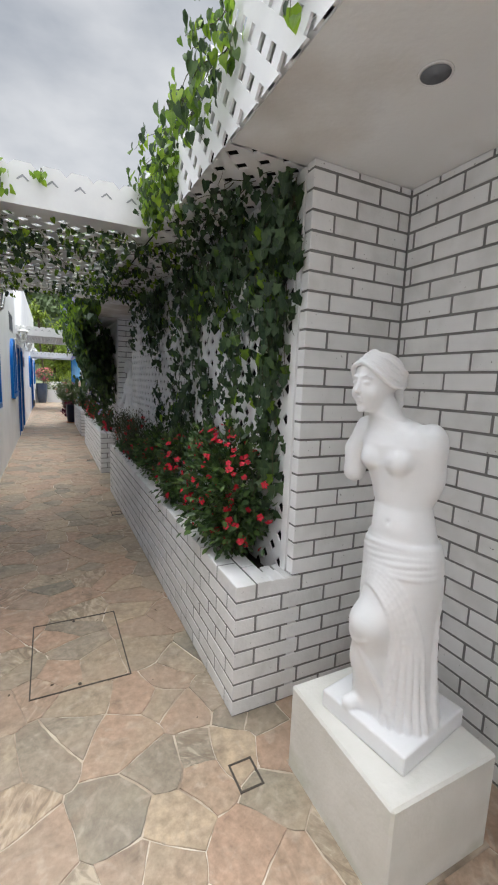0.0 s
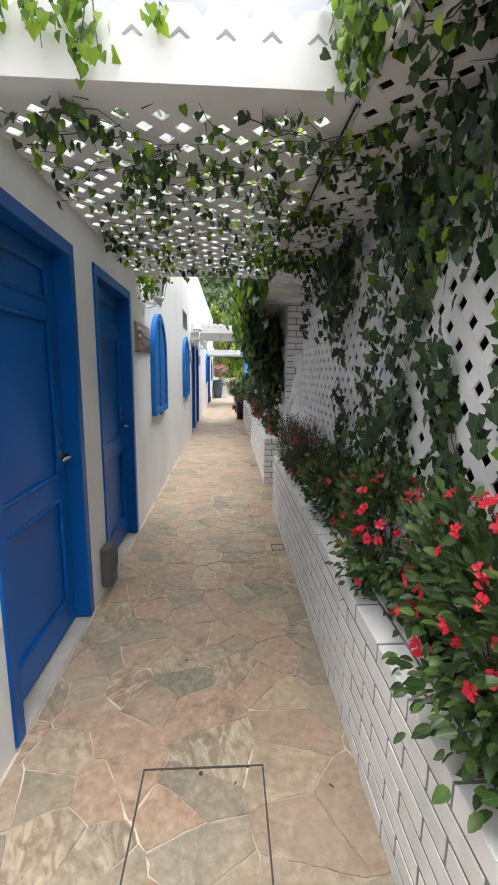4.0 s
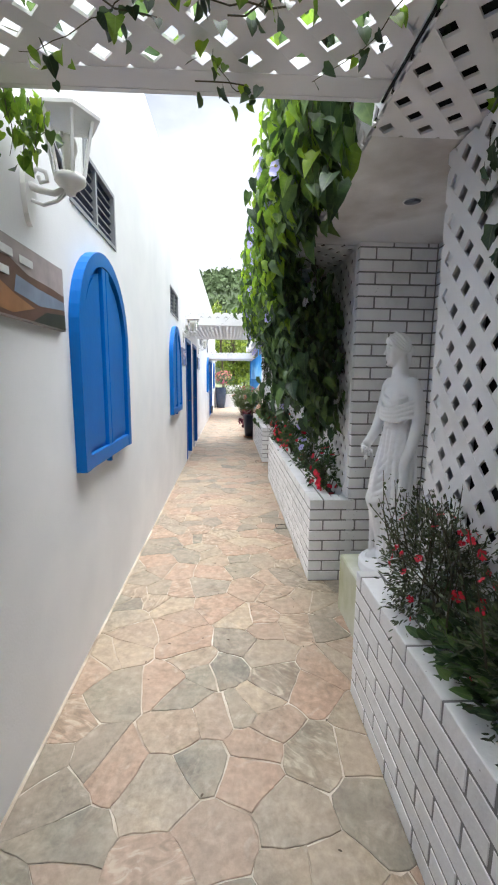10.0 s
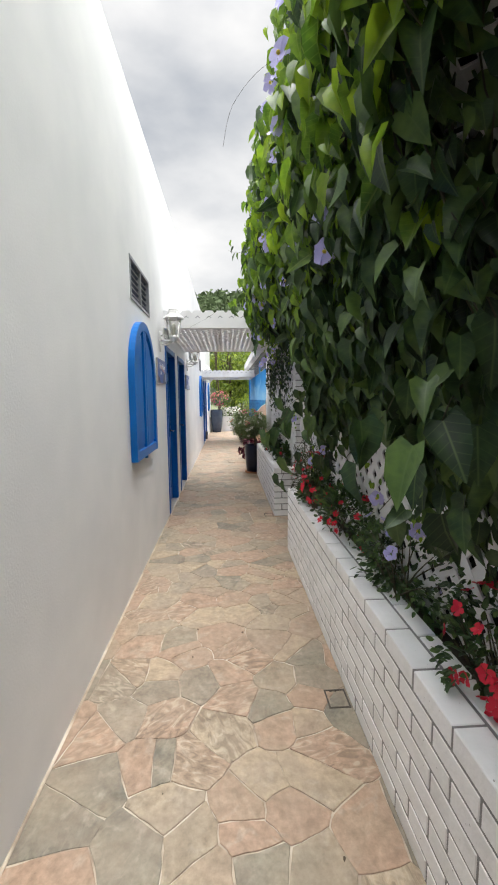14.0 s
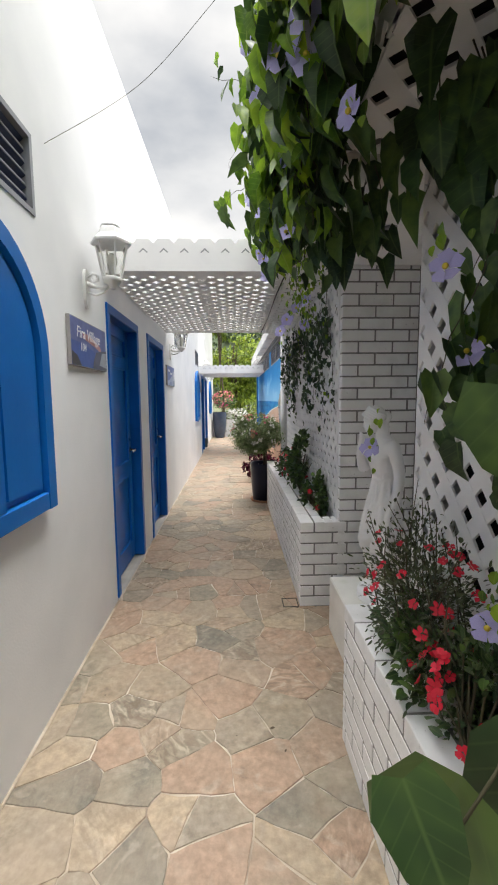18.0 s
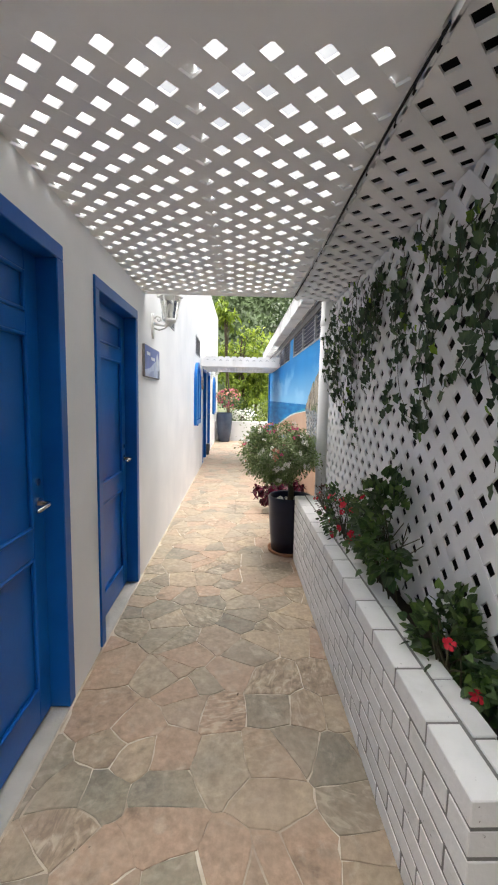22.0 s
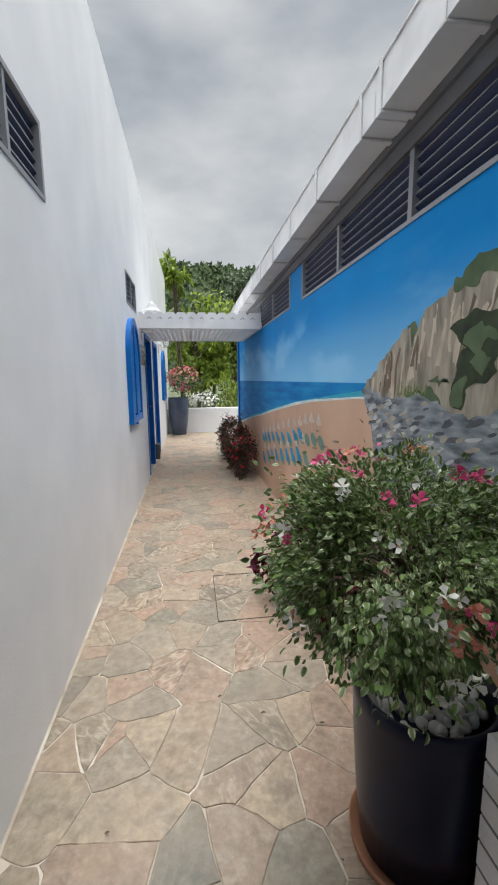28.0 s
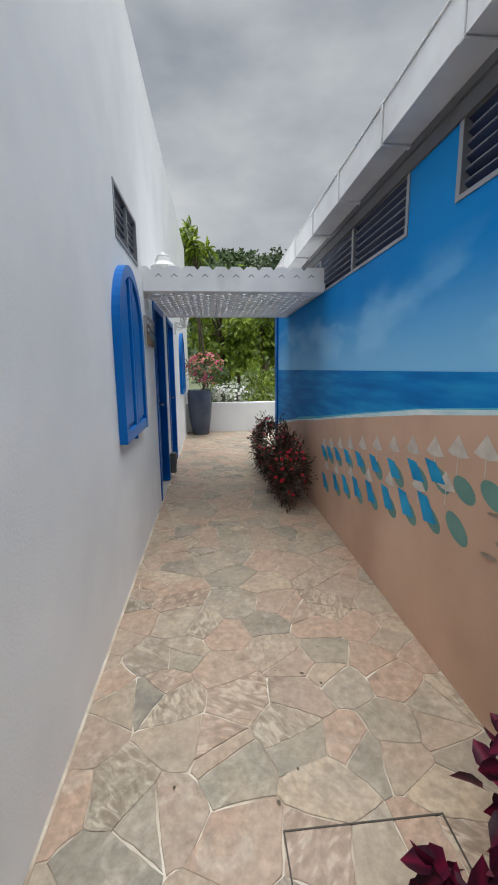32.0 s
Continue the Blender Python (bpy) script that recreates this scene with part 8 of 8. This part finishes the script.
for i, (a, b) in enumerate(PLANTERS):
    w = tagged(part(f"wall_alcove_{i + 1}", boxed(LATTICE_X + 0.036, BACK + 0.05, a + 0.0022, a + 0.068, -0.05, CEIL - 0.004), MORTAR), "white painted brick side wall of a statue alcove", "wall", kind="structure")
    part("edge_core", boxed(LATTICE_X - 0.002, LATTICE_X + 0.036, a + 0.0022, a + 0.05, 0.6, CEIL - 0.014), MORTAR, w)
    for k in range(31):
        z0 = k * COURSE + 0.004
        z1 = min(z0 + BRICK_H, CEIL - 0.002)
        even = k % 2 == 1
        start = FRONT if k < 8 else LATTICE_X - 0.006
        if k < 8:
            bricks = run(FRONT + BRICK_D + GAP if even else FRONT, BACK - 0.004, BRICK_L)
        else:
            bricks = run(start, BACK - 0.004, 0.105 if even else BRICK_L)
        for u, v in bricks:
            lay(w, u, v, a, a + (0.050 if k >= 8 or u > LATTICE_X - 0.1 else BRICK_D), z0, z1)
    lo = 0.55 if i == 0 else PLANTERS[i - 1][1] - 0.02
    w = tagged(part(f"wall_alcove_back_{i + 1}", boxed(BACK + 0.0022, BACK + 0.054, lo, a + 0.005, -0.05, CEIL - 0.004), MORTAR), "white painted brick back wall of a statue alcove", "wall", kind="structure")
    for k in range(31):
        z0 = k * COURSE + 0.004
        for u, v in run(lo, a - 0.004, 0.06 + 0.11 * (k % 2)):
            lay(w, BACK, BACK + 0.05, u, v, z0, min(z0 + BRICK_H, CEIL - 0.002))
    if i:
        c = PLANTERS[i - 1][1]
        tagged(part(f"wall_alcove_side_{i + 1}", boxed(LATTICE_X + 0.012, BACK - 0.002, c - 0.06, c - 0.004, -0.05, CEIL - 0.004), STUCCO), "white side wall of a statue alcove", "wall", kind="structure")


# ---------------------------------------------------------------- flagstones
frng = random.Random(21)
seeds = []
y = -1.6
row = 0
while y < 24.3:
    x = -0.06 + 0.108 * (row % 2)
    while x < 2.1:
        if frng.random() > 0.20:
            seeds.append((x + frng.uniform(-0.10, 0.10), y + frng.uniform(-0.10, 0.10)))
            if frng.random() < 0.13:
                seeds.append((x + frng.uniform(-0.13, 0.13), y + frng.uniform(-0.13, 0.13)))
        x += 0.206
    y += 0.178
    row += 1


def clip(poly, nx, ny, d):
    """The part of a polygon where nx * x + ny * y <= d."""
    out = []
    for k, p in enumerate(poly):
        q = poly[(k + 1) % len(poly)]
        a, b = nx * p[0] + ny * p[1] - d, nx * q[0] + ny * q[1] - d
        if a <= 0:
            out.append(p)
        if (a < 0 < b) or (b < 0 < a):
            t = a / (a - b)
            out.append((p[0] + t * (q[0] - p[0]), p[1] + t * (q[1] - p[1])))
    return out


cells = []
for sx, sy in seeds:
    poly = [(sx - 0.5, sy - 0.5), (sx + 0.5, sy - 0.5), (sx + 0.5, sy + 0.5), (sx - 0.5, sy + 0.5)]
    for tx, ty in seeds:
        dx, dy = tx - sx, ty - sy
        dd = dx * dx + dy * dy
        if 1e-9 < dd < 0.9:
            l = math.sqrt(dd)
            poly = clip(poly, dx / l, dy / l, (dx * sx + dy * sy) / l + l / 2 - 0.0006 - 0.0027 * abs(math.sin(37 * (sx + tx) + 51 * (sy + ty))))
            if len(poly) < 3:
                break
    for c in ((-1, 0, -0.004), (1, 0, 1.606 if sy > 13.95 else BACK - 0.004), (0, 1, 24.14)):
        if len(poly) >= 3:
            poly = clip(poly, *c)
    if len(poly) < 3:
        continue
    ax, ay = sum(p[0] for p in poly) / len(poly), sum(p[1] for p in poly) / len(poly)
    area = abs(sum(p[0] * q[1] - p[1] * q[0] for p, q in zip(poly, poly[1:] + poly[:1]))) / 2
    if area < 0.002 or (ax > 1.42 and any(a + 0.1 < ay < b - 0.1 for a, b in PLANTERS)):
        continue
    cells.append((ax, ay, poly))


def flagstone(bm, poly):
    ring = []
    for p, q in zip(poly, poly[1:] + poly[:1]):
        l = math.dist(p, q)
        if l < 0.012:
            continue
        ring.append((p[0] + frng.uniform(-0.004, 0.004), p[1] + frng.uniform(-0.004, 0.004)))
        cuts = int(l / 0.045)
        mx, my = (p[0] + q[0]) / 2, (p[1] + q[1]) / 2
        bow = 0.006 * math.sin(91 * mx + 67 * my)
        for c in range(1, cuts + 1):
            u = c / (cuts + 1)
            b = bow * math.sin(math.pi * u) + frng.uniform(-0.0028, 0.0028)
            sg = 1 if (q[0] - p[0], q[1] - p[1]) > (0, 0) else -1
            ring.append((p[0] + (q[0] - p[0]) * u - sg * b * (q[1] - p[1]) / l, p[1] + (q[1] - p[1]) * u + sg * b * (q[0] - p[0]) / l))
    if len(ring) < 3:
        return
    cx, cy = sum(p[0] for p in ring) / len(ring), sum(p[1] for p in ring) / len(ring)
    top = frng.uniform(-0.0008, 0.0008)
    tx, ty = frng.uniform(-0.004, 0.004), frng.uniform(-0.004, 0.004)
    h = lambda p: top + tx * (p[0] - cx) + ty * (p[1] - cy)  # noqa: E731
    lo = [bm.verts.new((p[0], p[1], -0.02)) for p in ring]
    mid = [bm.verts.new((p[0], p[1], h(p) - 0.0013)) for p in ring]
    ins = []
    for p in ring:
        d = math.dist(p, (cx, cy))
        k = max(0.5, 1 - 0.0025 / max(d, 0.01))
        q = (cx + (p[0] - cx) * k, cy + (p[1] - cy) * k)
        ins.append(bm.verts.new((q[0], q[1], h(q))))
    n = len(ring)
    for k in range(n):
        j = (k + 1) % n
        bm.faces.new((lo[k], lo[j], mid[j], mid[k]))
        bm.faces.new((mid[k], mid[j], ins[j], ins[k]))
    bm.faces.new(ins)


rest = bmesh.new()
laid = 0
for ax, ay, poly in sorted(cells, key=lambda c: c[1]):
    if 1.4 < ay < 14.5 and ax < 1.29 and laid < 300:
        bm = bmesh.new()
        flagstone(bm, poly)
        part("flagstone", bm, STONE, floor)
        laid += 1
    else:
        flagstone(rest, poly)
rest_ob = part("flagstones", rest, STONE_I, floor)
tagged(rest_ob, kind="stuff")


def cover(x0, x1, y0, y1, t, label, holes=False):
    o = thing("inspection_cover", ((x0 + x1) / 2, (y0 + y1) / 2, 0), label, "inspection cover", "inspection covers")
    for args in ((x0, x1, y0, y0 + t), (x0, x1, y1 - t, y1), (x0, x0 + t, y0 + t, y1 - t), (x1 - t, x1, y0 + t, y1 - t)):
        part("frame_bar", boxed(*args, -0.018, 0.0032), IRON, o)
    if holes:
        for yy in (y0 + 0.025, y1 - 0.025):
            part("lifting_key", lathe(bmesh.new(), [(0.008, -0.01), (0.008, 0.0038), (0.004, 0.0042)], ((x0 + x1) / 2 - 0.01, yy, 0), 12), IRON, o)


cover(0.502, 0.945, 2.315, 2.912, 0.006, "paved inspection cover with a thin rusty steel frame", True)
for x0, x1, y0, y1 in ((1.187, 1.281, 1.562, 1.680), (1.180, 1.283, 4.765, 4.882), (1.180, 1.283, 7.82, 7.94), (1.173, 1.283, 10.955, 11.082)):
    cover(x0, x1, y0, y1, 0.007, "small square paved drain cover with a rusty frame")
cover(0.745, 1.265, 15.25, 15.83, 0.005, "paved inspection cover with a thin steel edge")
leafr = np.random.default_rng(2)
lp = np.column_stack([leafr.uniform(0.2, 1.25, 130), leafr.uniform(1.0, 22, 130), np.full(130, 0.006)])
litter = thing("fallen_leaves", tuple(lp[0]), "small dry brown leaves scattered on the paving", "leaves")
tagged(link("leaves", leaf_mesh("leaves", leafr, lp, leafr.normal(0, 1, (130, 3)) * (1, 1, 0.05), np.tile((0, 0, 1), (130, 1)), leafr.uniform(0.007, 0.024, 130), OVAL, 0.1), BARK, litter), kind="stuff")

edge = part("trim_floor_edge", boxed(0.0008, 0.009, -1.6, 24.1, -0.02, 0.0022), plain("cream_edge_grout", (0.62, 0.57, 0.49), rough=0.85, scale=5, bump=0.4))
tagged(edge, "thin cream line of grout along the foot of the white wall", "trim", kind="structure")
